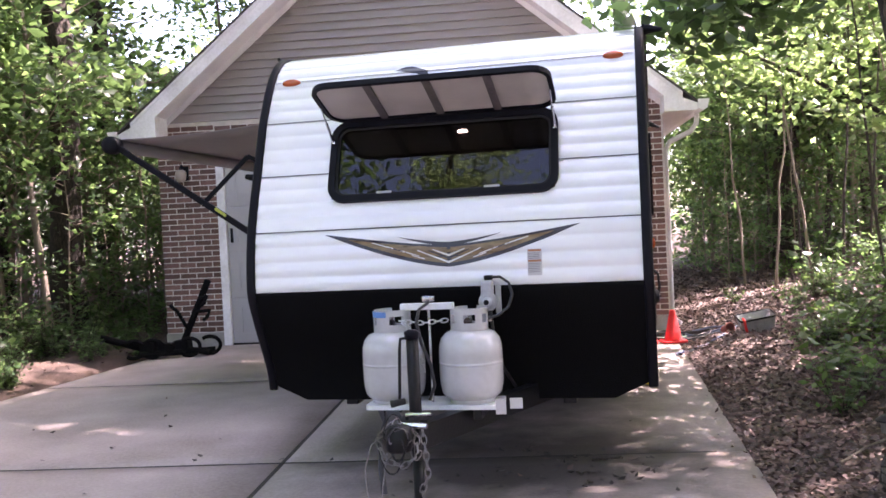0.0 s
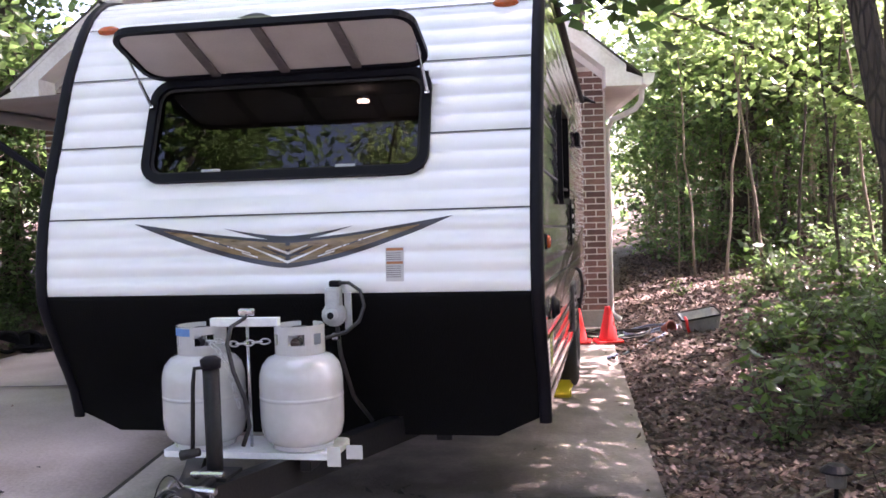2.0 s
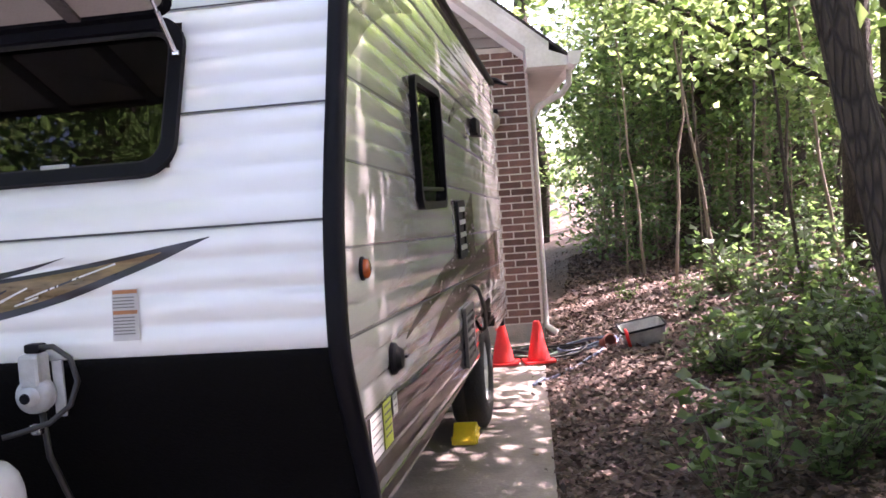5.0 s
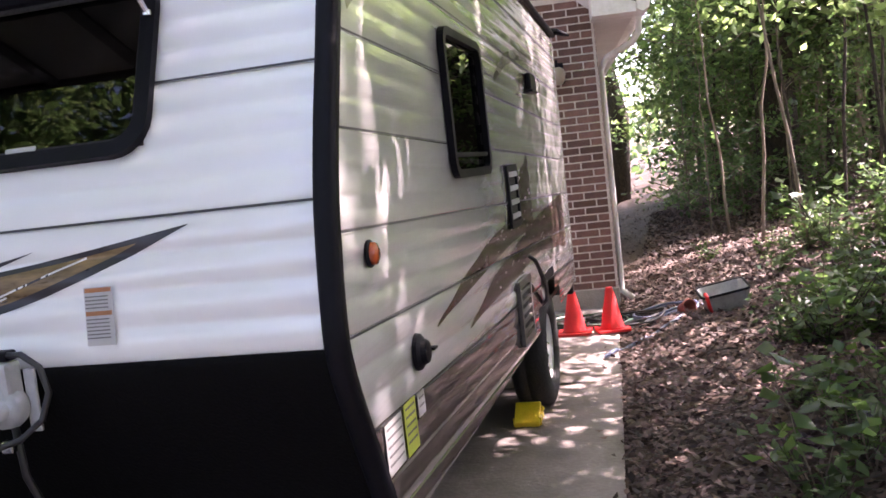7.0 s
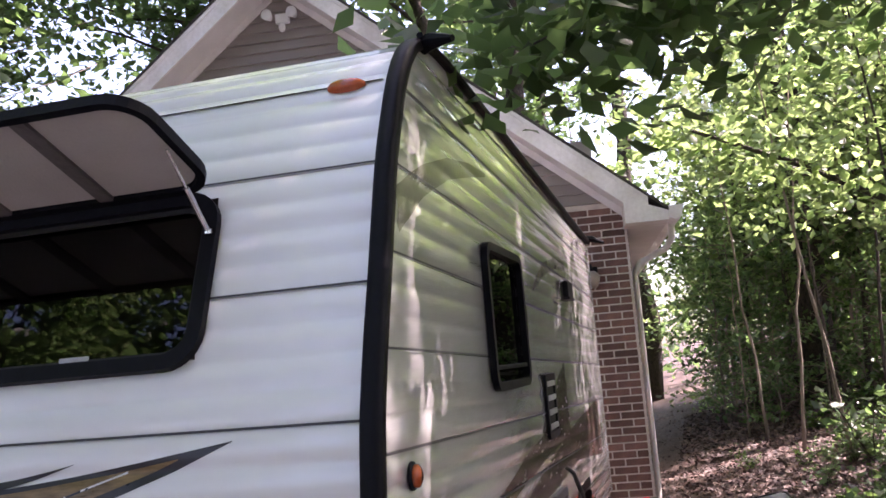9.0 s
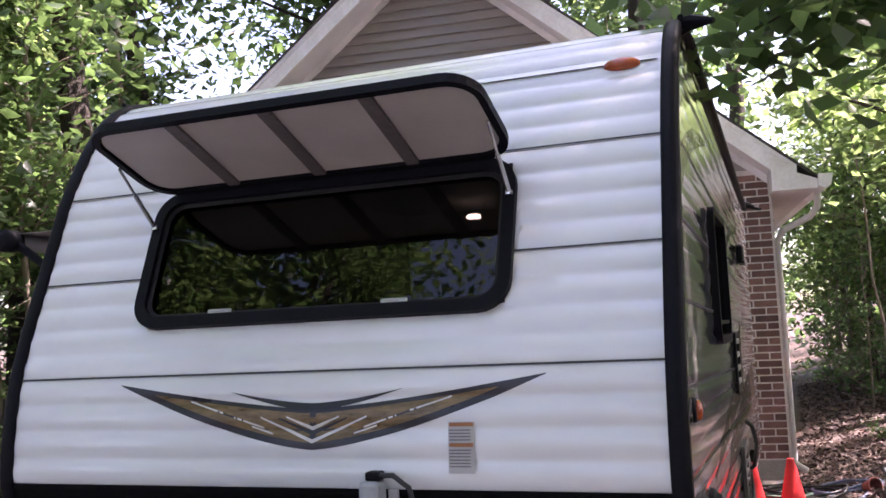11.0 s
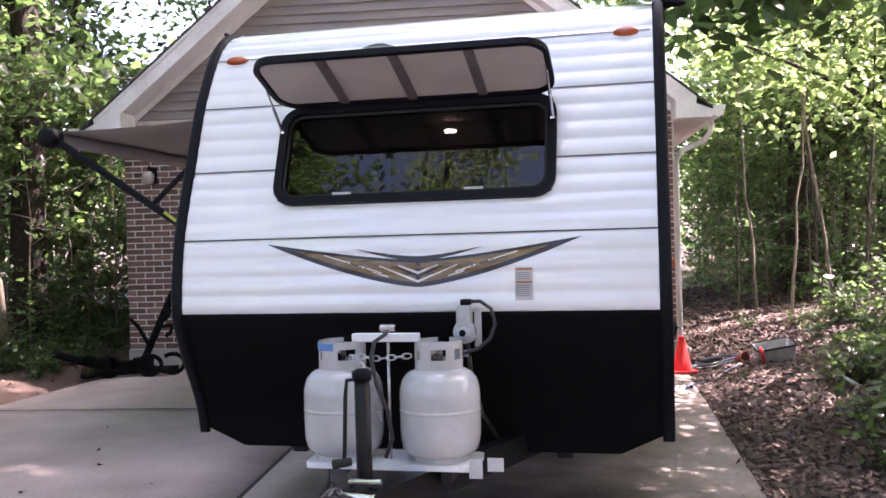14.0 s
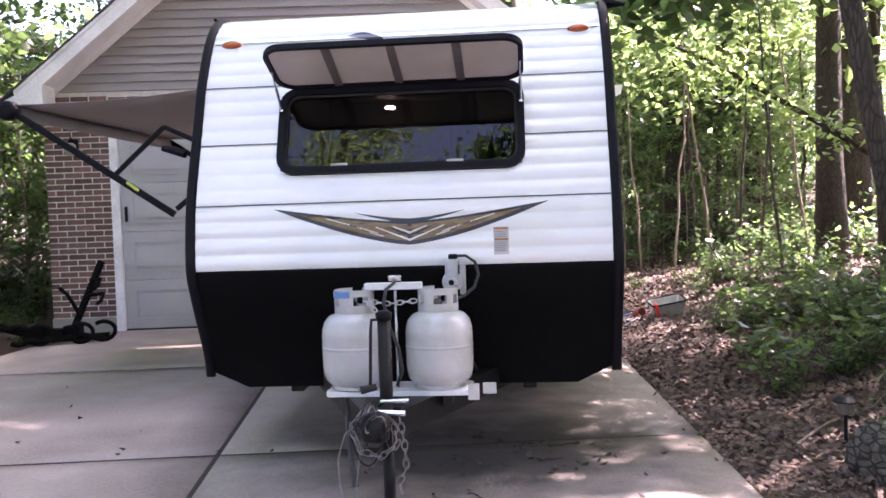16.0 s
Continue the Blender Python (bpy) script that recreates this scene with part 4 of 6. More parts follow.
def chain(pts, link=0.024, wire=0.0032, sag=0.0):
    """Round-wire links along a line of points, each turned against the last."""
    bm = bmesh.new()
    pts = [Vector(p) for p in pts]
    cum = [0.0]
    for a, b in zip(pts, pts[1:]):
        cum.append(cum[-1] + (b - a).length)
    n = max(2, int(cum[-1] / (link * 1.35)))

    def spot(d):
        return Vector([float(np.interp(d, cum, [p[i] for p in pts])) for i in range(3)])
    for k in range(n):
        c = spot(cum[-1] * (k + 0.5) / n)
        d = (spot(cum[-1] * (k + 0.7) / n) - spot(cum[-1] * (k + 0.3) / n)).normalized()
        s = d.cross((0, 0, 1) if abs(d.z) < 0.8 else (1, 0, 0)).normalized()
        if k % 2:
            s = d.cross(s)
        loop = [c + d * math.cos(a) * link + s * math.sin(a) * link * 0.5 for a in (2 * math.pi * j / 10 for j in range(11))]
        tube(loop, wire, 5, bm, cap=False)
    return bm


part("safety_chain", chain([(-0.06, -0.9, 0.47), (-0.10, -1.0, 0.42), (-0.05, -1.05, 0.34), (0.03, -1.06, 0.32), (0.09, -1.03, 0.36), (0.07, -0.98, 0.44), (0.0, -0.99, 0.49)]), M_DCHAIN, coupler, "looped galvanised safety chain")
part("safety_chain", chain([(0.09, -0.95, 0.46), (0.115, -1.0, 0.36), (0.12, -1.0, 0.26), (0.09, -1.0, 0.20), (0.10, -1.0, 0.16)]), M_DCHAIN, coupler)
_rw = random.Random(8)
for _k in range(9):
    _r, _q, _cx, _cz = _rw.uniform(0.035, 0.085), _rw.uniform(0.5, 1.15), _rw.uniform(-0.045, 0.05), _rw.uniform(0.37, 0.46)
    part("wire_loop", tube([(_cx + _r * math.cos(a) * _q, -1.0 - 0.045 * math.sin(a * 1.0 + _k) - 0.003 * _k, _cz + _r * math.sin(a) + 0.02 * math.sin(2 * a + _k)) for a in (2 * math.pi * j / 22 for j in range(23))], 0.0024 if _k % 2 else 0.004, 5), (M_HOSE, M_DCHAIN, M_CHASSIS)[_k % 3], coupler)
part("wire_tail", tube([(-0.05, -0.98, 0.45), (-0.12, -1.02, 0.40), (-0.15, -1.03, 0.30), (-0.145, -1.03, 0.20), (-0.12, -1.04, 0.12)], 0.003, 5), M_DCHAIN, coupler)
part("wire_tail", tube([(-0.06, -0.99, 0.36), (-0.075, -1.03, 0.22), (-0.085, -1.04, 0.08), (-0.10, -1.05, 0.01)], 0.003, 5), M_DCHAIN, coupler)
part("plug_cable", tube([(-0.22, -0.40, 0.44), (-0.17, -0.72, 0.36), (-0.12, -0.9, 0.27), (-0.10, -0.93, 0.16)], [0.008, 0.008, 0.012, 0.014], 8), M_HOSE, coupler)
coupler.location = (0, 0.08, 0.03)

# gas tray
T1, T2, TY, TZ = (-0.175, 0.212, -0.335, 0.504)
tray = part("cylinder_tray", plate(rounded(0.66, 0.24, 0.03), 0.022, lambda u, v, w: Vector((0.03 + u, TY + v, 0.480 + w))), M_WHITEP, camper, "white steel gas cylinder tray")
part("rod", tube([(0.02, TY - 0.03, 0.49), (0.02, TY - 0.03, 1.01)], 0.0065, 8), M_STEEL, tray, smooth=True)
part("hold_down_bar", box(-0.12, 0.145, TY - 0.048, TY - 0.012, 0.952, 0.984, 0.004), M_WHITEP, tray, "white hold-down bar")
part("wing_nut", box(-0.012, 0.052, TY - 0.04, TY - 0.02, 0.99, 1.018, 0.008), M_STEEL, tray)
part("side_label", box(0.345, 0.395, -0.47, -0.466, 0.462, 0.535, 0.001), M_PAPER, tray, "white printed label").matrix_basis = pose(0, 0, 0)
part("side_label", box(0.41, 0.47, -0.45, -0.446, 0.485, 0.535, 0.001), M_PAPER, tray, "white printed label")
part("tray_chain", chain([(-0.115, -0.41, 0.905), (0.0, -0.42, 0.893), (0.12, -0.41, 0.903)], 0.02, 0.0028), M_GALV, tray)
part("tray_chain", chain([(-0.10, -0.42, 0.895), (-0.055, -0.44, 0.86), (-0.03, -0.43, 0.80), (0.0, -0.42, 0.66)], 0.02, 0.0028), M_GALV, tray)
for _s in (-1, 1):
    part("tray_bracket", box(0.03 + _s * 0.22 - 0.02, 0.03 + _s * 0.22 + 0.02, TY - 0.1, TY + 0.1, 0.43, 0.482, 0.004), M_CHASSIS, tray)

REG = Vector(REG_AT)
regulator = part("gas_regulator", lathe([(0.02, -0.03), (0.045, -0.026), (0.05, 0.0), (0.045, 0.02), (0.028, 0.026), (0.028, 0.045)], REG + Vector((0, 0, -0.035)), 24, axis="y"), M_GREYPL, camper, "grey gas regulator with black hoses", smooth=True)
part("bonnet", lathe([(0.0, -0.055), (0.024, -0.053), (0.026, -0.02), (0.03, -0.018)], REG + Vector((0, 0, -0.035)), 20, axis="y"), M_GREYPL, regulator, smooth=True)
part("eye", lathe([(0.0, -0.058), (0.014, -0.0575), (0.014, -0.05)], REG + Vector((0, 0, -0.035)), 14, axis="y"), M_TRIM, regulator)
part("body", box(REG.x - 0.032, REG.x + 0.03, REG.y - 0.03, REG.y + 0.03, REG.z - 0.02, REG.z + 0.075, 0.012), M_GREYPL, regulator)
part("valve_knob", box(REG.x - 0.015, REG.x + 0.03, REG.y - 0.02, REG.y + 0.02, REG.z + 0.076, REG.z + 0.10, 0.006), M_TRIM, regulator)
part("bracket", box(REG.x + 0.035, REG.x + 0.065, REG.y + 0.02, REG.y + 0.03, REG.z - 0.10, REG.z + 0.05, 0.003), M_GREYPL, regulator)
part("pigtail_hose", tube([REG + Vector(p) for p in ((0.02, -0.01, 0.09), (0.07, -0.02, 0.092), (0.115, -0.02, 0.06), (0.13, -0.02, 0.0), (0.11, -0.03, -0.06), (0.06, -0.05, -0.10), (0.0, -0.08, -0.115), (-0.035, -0.11, -0.12))], 0.0075, 8), M_HOSE, regulator, smooth=True)
part("low_hose", tube([REG + Vector(p) for p in ((0.01, 0.0, -0.08), (0.02, 0.0, -0.2), (0.05, 0.06, -0.38), (0.1, 0.15, -0.5))], 0.009, 8), M_HOSE, regulator, smooth=True)
part("brass_nut", box(REG.x - 0.005, REG.x + 0.025, REG.y - 0.04, REG.y - 0.015, REG.z - 0.135, REG.z - 0.105, 0.006), M_STEEL, regulator)
part("left_hose", tube([(0.02, -0.38, 0.985), (-0.01, -0.44, 0.96), (-0.02, -0.46, 0.90), (0.0, -0.46, 0.80), (0.04, -0.46, 0.70), (0.055, -0.46, 0.60), (0.03, -0.47, 0.53)], 0.008, 8), M_HOSE, regulator, smooth=True)


# ---- gas cylinders ----
def gas_cylinder(x, label, taped):
    c = thing("gas_cylinder", (x, TY, TZ), label, "gas cylinder", group="gas cylinders on the tongue")
    prof = [(0.10, 0.012), (0.125, 0.022), (0.145, 0.045), (0.1535, 0.085), (0.155, 0.12), (0.155, 0.16), (0.155, 0.1815), (0.155, 0.184), (0.1565, 0.186), (0.1565, 0.194), (0.155, 0.196), (0.155, 0.1985), (0.155, 0.22), (0.155, 0.245), (0.1525, 0.275), (0.142, 0.308), (0.12, 0.333), (0.085, 0.348), (0.05, 0.353)]
    part("body", lathe(prof, sides=48), M_CYL, c, smooth=True)
    part("foot_ring", lathe([(0.10, 0.0), (0.112, 0.0), (0.112, 0.03), (0.10, 0.03)], sides=32), M_CYL, c)
    bm = bmesh.new()
    n = 48
    for k in range(n):
        a0, a1 = 2 * math.pi * k / n, 2 * math.pi * (k + 1) / n
        deg = (360 * (k + 0.5) / n) % 360
        gap = 75 < deg < 105
        spans = [(0.34, 0.452)]
        if gap:
            spans = [(0.34, 0.375)]
        elif any(abs((deg - g + 180) % 360 - 180) < h for g, h in (((225, 11), (300, 19)) if taped else ((222, 9), (280, 21), (335, 11)))):
            spans = [(0.34, 0.382), (0.422, 0.452)]
        for z0, z1 in spans:
            q = [[bm.verts.new((r * math.cos(a), r * math.sin(a), z)) for a in (a0, a1)] for r, z in ((0.093, z0), (0.093, z1), (0.0895, z1), (0.0895, z0))]
            for i in range(4):
                j = (i + 1) % 4
                bm.faces.new((q[i][0], q[i][1], q[j][1], q[j][0]))
            bm.faces.new((q[0][0], q[1][0], q[2][0], q[3][0]))
            bm.faces.new((q[0][1], q[1][1], q[2][1], q[3][1]))
    bmesh.ops.remove_doubles(bm, verts=bm.verts[:], dist=1e-5)
    bmesh.ops.recalc_face_normals(bm, faces=bm.faces[:])
    collar = part("collar", bm, M_CYL, c, "cylinder collar with hand holes")
    if taped:
        bm = bmesh.new()
        arc = [radians(180 + 8 + 8 * k) for k in range(11)]
        rows = [[bm.verts.new((0.0945 * math.cos(a), 0.0945 * math.sin(a), z)) for a in arc] for z in (0.418, 0.446)]
        for k in range(10):
            bm.faces.new((rows[0][k], rows[0][k + 1], rows[1][k + 1], rows[1][k]))
        part("tape", bm, M_BLUE, collar, "blue tape band")
    valve = part("valve", lathe([(0.022, 0.345), (0.022, 0.385), (0.014, 0.39), (0.014, 0.42)], sides=14), M_STEEL, c)
    part("hand_wheel", lathe([(0.03, 0.42), (0.034, 0.43), (0.03, 0.442)], sides=14), M_TRIM, valve)
    part("outlet_nut", tube([(0, -0.01, 0.385), (0, -0.055, 0.388)], 0.018, 10), M_DBRN if not taped else M_TRIM, valve)
    return c


gas_cylinder(T1, "grey-white steel gas cylinder with blue tape on its collar", True)
gas_cylinder(T2, "grey-white steel gas cylinder beside the regulator", False)


# ---- garage ----
GY, GXL, GXR, GC = 6.20, -4.93, 1.28, -1.83
BRICK_TOP, SLOPE, APEX = 2.80, 0.822, 5.50        # apex: height of the roof's top edge over the front fascia
FAS_Y = 5.80
EAVE_L, EAVE_R = -5.25, 1.63
DOOR_L, DOOR_R, DOOR_H = -4.10, 0.45, 2.30
YAW = radians(6.84)                                # the garage stands turned against the trailer


def roof_at(x):
    return APEX - SLOPE * abs(x - GC)


garage = thing("garage", (0, 0, 0), "brick garage with taupe gable siding and white fascia", "garage")
garage.matrix_basis = Matrix.Translation((-1.87, GY, 0)) @ Matrix.Rotation(YAW, 4, "Z") @ Matrix.Translation((1.87, -GY, 0))
wall_l = part("front_wall", box(GXL, DOOR_L - 0.10, GY - 0.009, GY + 0.20, 0.0, BRICK_TOP), M_MORTAR, garage, "red-brown brick wall")
wall_r = part("front_wall", box(DOOR_R + 0.10, GXR + 0.009, GY - 0.009, GY + 0.20, 0.0, BRICK_TOP), M_MORTAR, garage, "red-brown brick wall")
wall_t = part("front_wall", box(DOOR_L - 0.10, DOOR_R + 0.10, GY - 0.009, GY + 0.20, DOOR_H + 0.10, BRICK_TOP), M_MORTAR, garage)
wall_s = part("side_wall", box(GXR - 0.20, GXR + 0.009, GY + 0.20, GY + 7.0, 0.0, BRICK_TOP), M_MORTAR, garage, "red-brown brick side wall")
part("side_wall", box(GXL, GXL + 0.2, GY + 0.20, GY + 7.0, 0.0, BRICK_TOP), M_BRICK, garage)
part("back_wall", box(GXL, GXR - 0.012, GY + 7.0, GY + 7.2, 0.0, 5.0), M_LAP, garage)
for _x0, _x1 in ((GXL - 0.015, DOOR_L - 0.10), (DOOR_R + 0.10, GXR + 0.015)):
    part("footing", box(_x0, _x1, GY - 0.018, GY + 0.19, -0.1, 0.17, 0.008), M_FOUND, garage, "weathered concrete footing")
part("footing", box(GXR - 0.19, GXR + 0.015, GY + 0.19, GY + 7.0, -0.1, 0.17, 0.008), M_FOUND, garage)

# gable: lapped boards, each a wedge, cut to the roof's slope
gable = part("gable", box(GC - 0.3, GC + 0.3, GY + 0.02, GY + 0.12, BRICK_TOP, 4.7), M_LAP, garage, "taupe lap siding gable")
_h = 0.102
for _k in range(27):
    _z0, _z1 = BRICK_TOP + _h * _k, BRICK_TOP + _h * (_k + 1)
    _w0, _w1 = (APEX - 0.10 - _z0) / SLOPE, (APEX - 0.10 - _z1) / SLOPE
    _w0 = min(_w0, GC - GXL - 0.01)
    _w1 = min(_w1, GC - GXL - 0.01)
    if _w1 < 0.05:
        break
    _bm = bmesh.new()
    _f = [_bm.verts.new(p) for p in ((GC - _w0, GY - 0.034, _z0 + 0.006), (GC + _w0, GY - 0.034, _z0 + 0.006), (GC + _w1, GY + 0.004, _z1 + 0.006), (GC - _w1, GY + 0.004, _z1 + 0.006))]
    _b = [_bm.verts.new(p) for p in ((GC - _w0, GY + 0.02, _z0), (GC + _w0, GY + 0.02, _z0), (GC + _w1, GY + 0.02, _z1), (GC - _w1, GY + 0.02, _z1))]
    _bm.faces.new(_f)
    _bm.faces.new(_b[::-1])
    for _i in range(4):
        _j = (_i + 1) % 4
        _bm.faces.new((_f[_i], _b[_i], _b[_j], _f[_j]))
    bmesh.ops.recalc_face_normals(_bm, faces=_bm.faces[:])
    part("lap_board", _bm, M_LAP, gable)


def slanted(x0, x1, y0, y1, d0, d1):
    """A board that follows the roof's slope from x0 to x1, between d0 and d1 under the roof line."""
    bm = bmesh.new()
    c = [bm.verts.new((x, y, roof_at(x) - d)) for y in (y0, y1) for x, d in ((x0, d0), (x1, d0), (x1, d1), (x0, d1))]
    for f in ((0, 1, 2, 3), (7, 6, 5, 4), (0, 4, 5, 1), (1, 5, 6, 2), (2, 6, 7, 3), (3, 7, 4, 0)):
        bm.faces.new([c[i] for i in f])
    bmesh.ops.recalc_face_normals(bm, faces=bm.faces[:])
    return bm


roof = part("roof", slanted(EAVE_L - 0.03, GC, FAS_Y - 0.02, GY + 7.4, 0.0, 0.03), M_SHINGLE, garage, "dark shingle roof")
part("roof_slope", slanted(GC, EAVE_R + 0.03, FAS_Y - 0.02, GY + 7.4, 0.0, 0.03), M_SHINGLE, roof)
for _x0, _x1 in ((EAVE_L, GC), (GC, EAVE_R)):
    _x0, _x1 = max(_x0, EAVE_L + 0.16), min(_x1, EAVE_R - 0.16)
    part("fascia", slanted(_x0, _x1, FAS_Y, FAS_Y + 0.025, 0.032, 0.235), M_FASCIA, roof, "white fascia board")
    part("drip_edge", slanted(_x0, _x1, FAS_Y - 0.012, FAS_Y + 0.0, 0.032, 0.075), M_FASCIA, roof)
    part("rake_soffit", slanted(_x0, _x1, FAS_Y + 0.025, GY - 0.002, 0.205, 0.220), M_SOFFIT, roof, "pale soffit")
    part("frieze", slanted(max(_x0, GXL), min(_x1, GXR), GY - 0.035, GY - 0.016, 0.222, 0.30), M_SOFFIT, roof)
# boxed eave ends, gutters and downspout
for _s, _xe, _xw in ((-1, EAVE_L, GXL), (1, EAVE_R, GXR)):
    _lo, _xi = roof_at(_xe) - 0.115, _xe + (0.47 if _s < 0 else -0.37)
    for _n, _p, _y0, _y1, _m in (("eave_box", [(_xe, _lo), (_xi, _lo), (_xi, roof_at(_xi) - 0.19), (_xe, roof_at(_xe) - 0.034)], FAS_Y - 0.003, GY - 0.022, M_FASCIA),
                             ("eave_soffit", [(_xe, _lo), (_xw, _lo), (_xw, roof_at(_xw) - 0.04), (_xe, roof_at(_xe) - 0.034)], GY - 0.02, GY + 7.2, M_SOFFIT)):
        _bm = bmesh.new()
        _v = [[_bm.verts.new((x, y, z)) for x, z in _p] for y in (_y0, _y1)]
        for _i in range(4):
            _j = (_i + 1) % 4
            _bm.faces.new((_v[0][_i], _v[0][_j], _v[1][_j], _v[1][_i]))
        _bm.faces.new(_v[0])
        _bm.faces.new(_v[1])
        bmesh.ops.recalc_face_normals(_bm, faces=_bm.faces[:])
        part(_n, _bm, _m, roof, "white boxed eave return")
    _g = roof_at(_xe) - 0.0
    _bm = bmesh.new()
    _sec = [(0.0, 0.0), (0.0, -0.10), (0.05, -0.125), (0.10, -0.10), (0.125, 0.0), (0.115, 0.0), (0.09, -0.09), (0.05, -0.11), (0.012, -0.09), (0.012, 0.0)]
    _v = [[_bm.verts.new((_xe + _s * (0.004 + u), y, _g + w)) for u, w in _sec] for y in (FAS_Y - 0.03, GY + 7.3)]
    for _i in range(len(_sec)):
        _j = (_i + 1) % len(_sec)
        _bm.faces.new((_v[0][_i], _v[0][_j], _v[1][_j], _v[1][_i]))
    _bm.faces.new([_bm.verts.new((_xe + _s * (0.004 + u), FAS_Y - 0.032, _g + w)) for u, w in _sec[:5]])
    bmesh.ops.recalc_face_normals(_bm, faces=_bm.faces[:])
    part("gutter", _bm, M_FASCIA, roof, "white gutter")
_dz = roof_at(EAVE_R) - 0.12
part("downspout", tube([(EAVE_R + 0.05, GY - 0.06, _dz + 0.02), (EAVE_R + 0.04, GY - 0.03, _dz - 0.12), (EAVE_R - 0.02, GY + 0.02, _dz - 0.20), (GXR + 0.10, GY + 0.12, _dz - 0.30), (GXR + 0.045, GY + 0.14, _dz - 0.40), (GXR + 0.045, GY + 0.14, 0.25), (GXR + 0.045, GY + 0.14, 0.12), (GXR + 0.13, GY + 0.05, 0.06)], 0.030, 10), M_FASCIA, roof, "white bent downspout", smooth=True)

# garage door with raised panels
door = part("garage_door", box(DOOR_L, DOOR_R, GY + 0.05, GY + 0.09, 0.012, DOOR_H), M_DOOR, garage, "grey panelled garage door, closed")
for _k in range(4):
    _z0 = 0.02 + 0.57 * _k
    part("section", box(DOOR_L + 0.005, DOOR_R - 0.005, GY + 0.036, GY + 0.05, _z0, _z0 + 0.562, 0.004), M_DOOR, door)
    for _i in range(5):
        _x0 = DOOR_L + 0.12 + 0.9 * _i
        _pl = part("raised_panel", plate(rounded(0.74, 0.36, 0.01, 2), 0.018, lambda u, v, w: Vector((_x0 + 0.37 + u, GY + 0.036 - w, _z0 + 0.28 + v)), rounded(0.70, 0.32, 0.008, 2)), M_DOOR, door)
        part("panel_field", plate(rounded(0.62, 0.24, 0.01, 2), 0.020, lambda u, v, w: Vector((_x0 + 0.37 + u, GY + 0.037 - w, _z0 + 0.28 + v))), M_DOOR, door)
part("bottom_seal", box(DOOR_L, DOOR_R, GY + 0.034, GY + 0.07, 0.0, 0.018), M_RUBBER, door)
part("door_handle", box(DOOR_L + 0.045, DOOR_L + 0.075, GY + 0.0, GY + 0.034, 1.28, 1.46, 0.006), M_TRIM, door, "black handle")
for _x0, _x1, _z0, _z1 in ((DOOR_L - 0.10, DOOR_L, 0, DOOR_H + 0.10), (DOOR_R, DOOR_R + 0.10, 0, DOOR_H + 0.10), (DOOR_L, DOOR_R, DOOR_H, DOOR_H + 0.10)):
    part("door_casing", box(_x0, _x1, GY - 0.012, GY + 0.06, _z0, _z1, 0.006), M_FASCIA, garage, "white door casing")


def wall_lamp(x, z):
    la = part("wall_lamp", box(x - 0.06, x + 0.06, GY - 0.025, GY + 0.004, z - 0.09, z + 0.09, 0.008), M_TRIM, garage, "dark wall lantern with a round glass shade")
    part("arm", tube([(x, GY - 0.02, z + 0.06), (x, GY - 0.10, z + 0.10), (x, GY - 0.13, z + 0.06)], 0.011, 8), M_TRIM, la)
    part("shade", lathe([(0.03, 0.05), (0.06, 0.03), (0.072, -0.01), (0.06, -0.07), (0.035, -0.10)], (x, GY - 0.13, z - 0.01), 18), M_GLOBE, la, "milky glass shade", smooth=True)


wall_lamp(-4.60, 2.17)
wall_lamp(0.93, 2.14)
flood = part("flood_light", box(-1.86, -1.72, GY - 0.06, GY - 0.01, 4.90, 5.0, 0.01), M_WHITEP, garage, "white twin flood light")
for _x, _r in ((-1.91, -20), (-1.66, 20)):
    part("lamp_head", lathe([(0.025, 0.0), (0.04, -0.05), (0.055, -0.11), (0.05, -0.115)], (_x, GY - 0.06, 4.96), 16, axis="y"), M_WHITEP, flood, smooth=True)
part("sensor", lathe([(0.03, 0.0), (0.035, -0.04), (0.02, -0.07)], (-1.79, GY - 0.07, 4.88), 14), M_WHITEP, flood)

# ---- loose things round the driveway ----
def traffic_cone(x, y, z=0.0, tilt=(0, 0, 0), s=1.0):
    c = thing("traffic_cone", (x, y, z), "red-orange plastic traffic cone", "traffic cone", group="traffic cones")
    part("base", plate(rounded(0.26 * s, 0.26 * s, 0.03), 0.018, lambda u, v, w: Vector((u, v, w + 0.003))), M_CONE, c)
    part("cone", lathe([(0.098 * s, 0.02), (0.092 * s, 0.03), (0.03 * s, 0.33 * s), (0.026 * s, 0.345 * s), (0.02 * s, 0.345 * s)], sides=28), M_CONE, c, smooth=True)
    c.rotation_euler = [radians(a) for a in tilt]
    return c


traffic_cone(0.97, 5.38)
traffic_cone(1.262, 5.42, 0.0, (0, 0, 12))

chock = thing("wheel_chock", (0.955, 2.965, 0.0), "yellow plastic wheel chock against the tyre", "wheel chock")
_bm = bmesh.new()
_sec = [(-0.14, 0.004), (0.10, 0.004), (0.10, 0.03), (0.055, 0.06), (0.03, 0.10), (0.02, 0.125), (-0.01, 0.13), (-0.14, 0.03)]
_v = [[_bm.verts.new((x, y, z)) for y, z in _sec] for x in (-0.085, 0.085)]
for _i in range(len(_sec)):
    _j = (_i + 1) % len(_sec)
    _bm.faces.new((_v[0][_i], _v[0][_j], _v[1][_j], _v[1][_i]))
_bm.faces.new(_v[0])
_bm.faces.new(_v[1])
bmesh.ops.recalc_face_normals(_bm, faces=_bm.faces[:])
bmesh.ops.bevel(_bm, geom=_bm.edges[:], offset=0.006, segments=1, affect="EDGES")
part("wedge", _bm, M_YEL, chock)
chock.scale = (0.8, 0.8, 0.85)
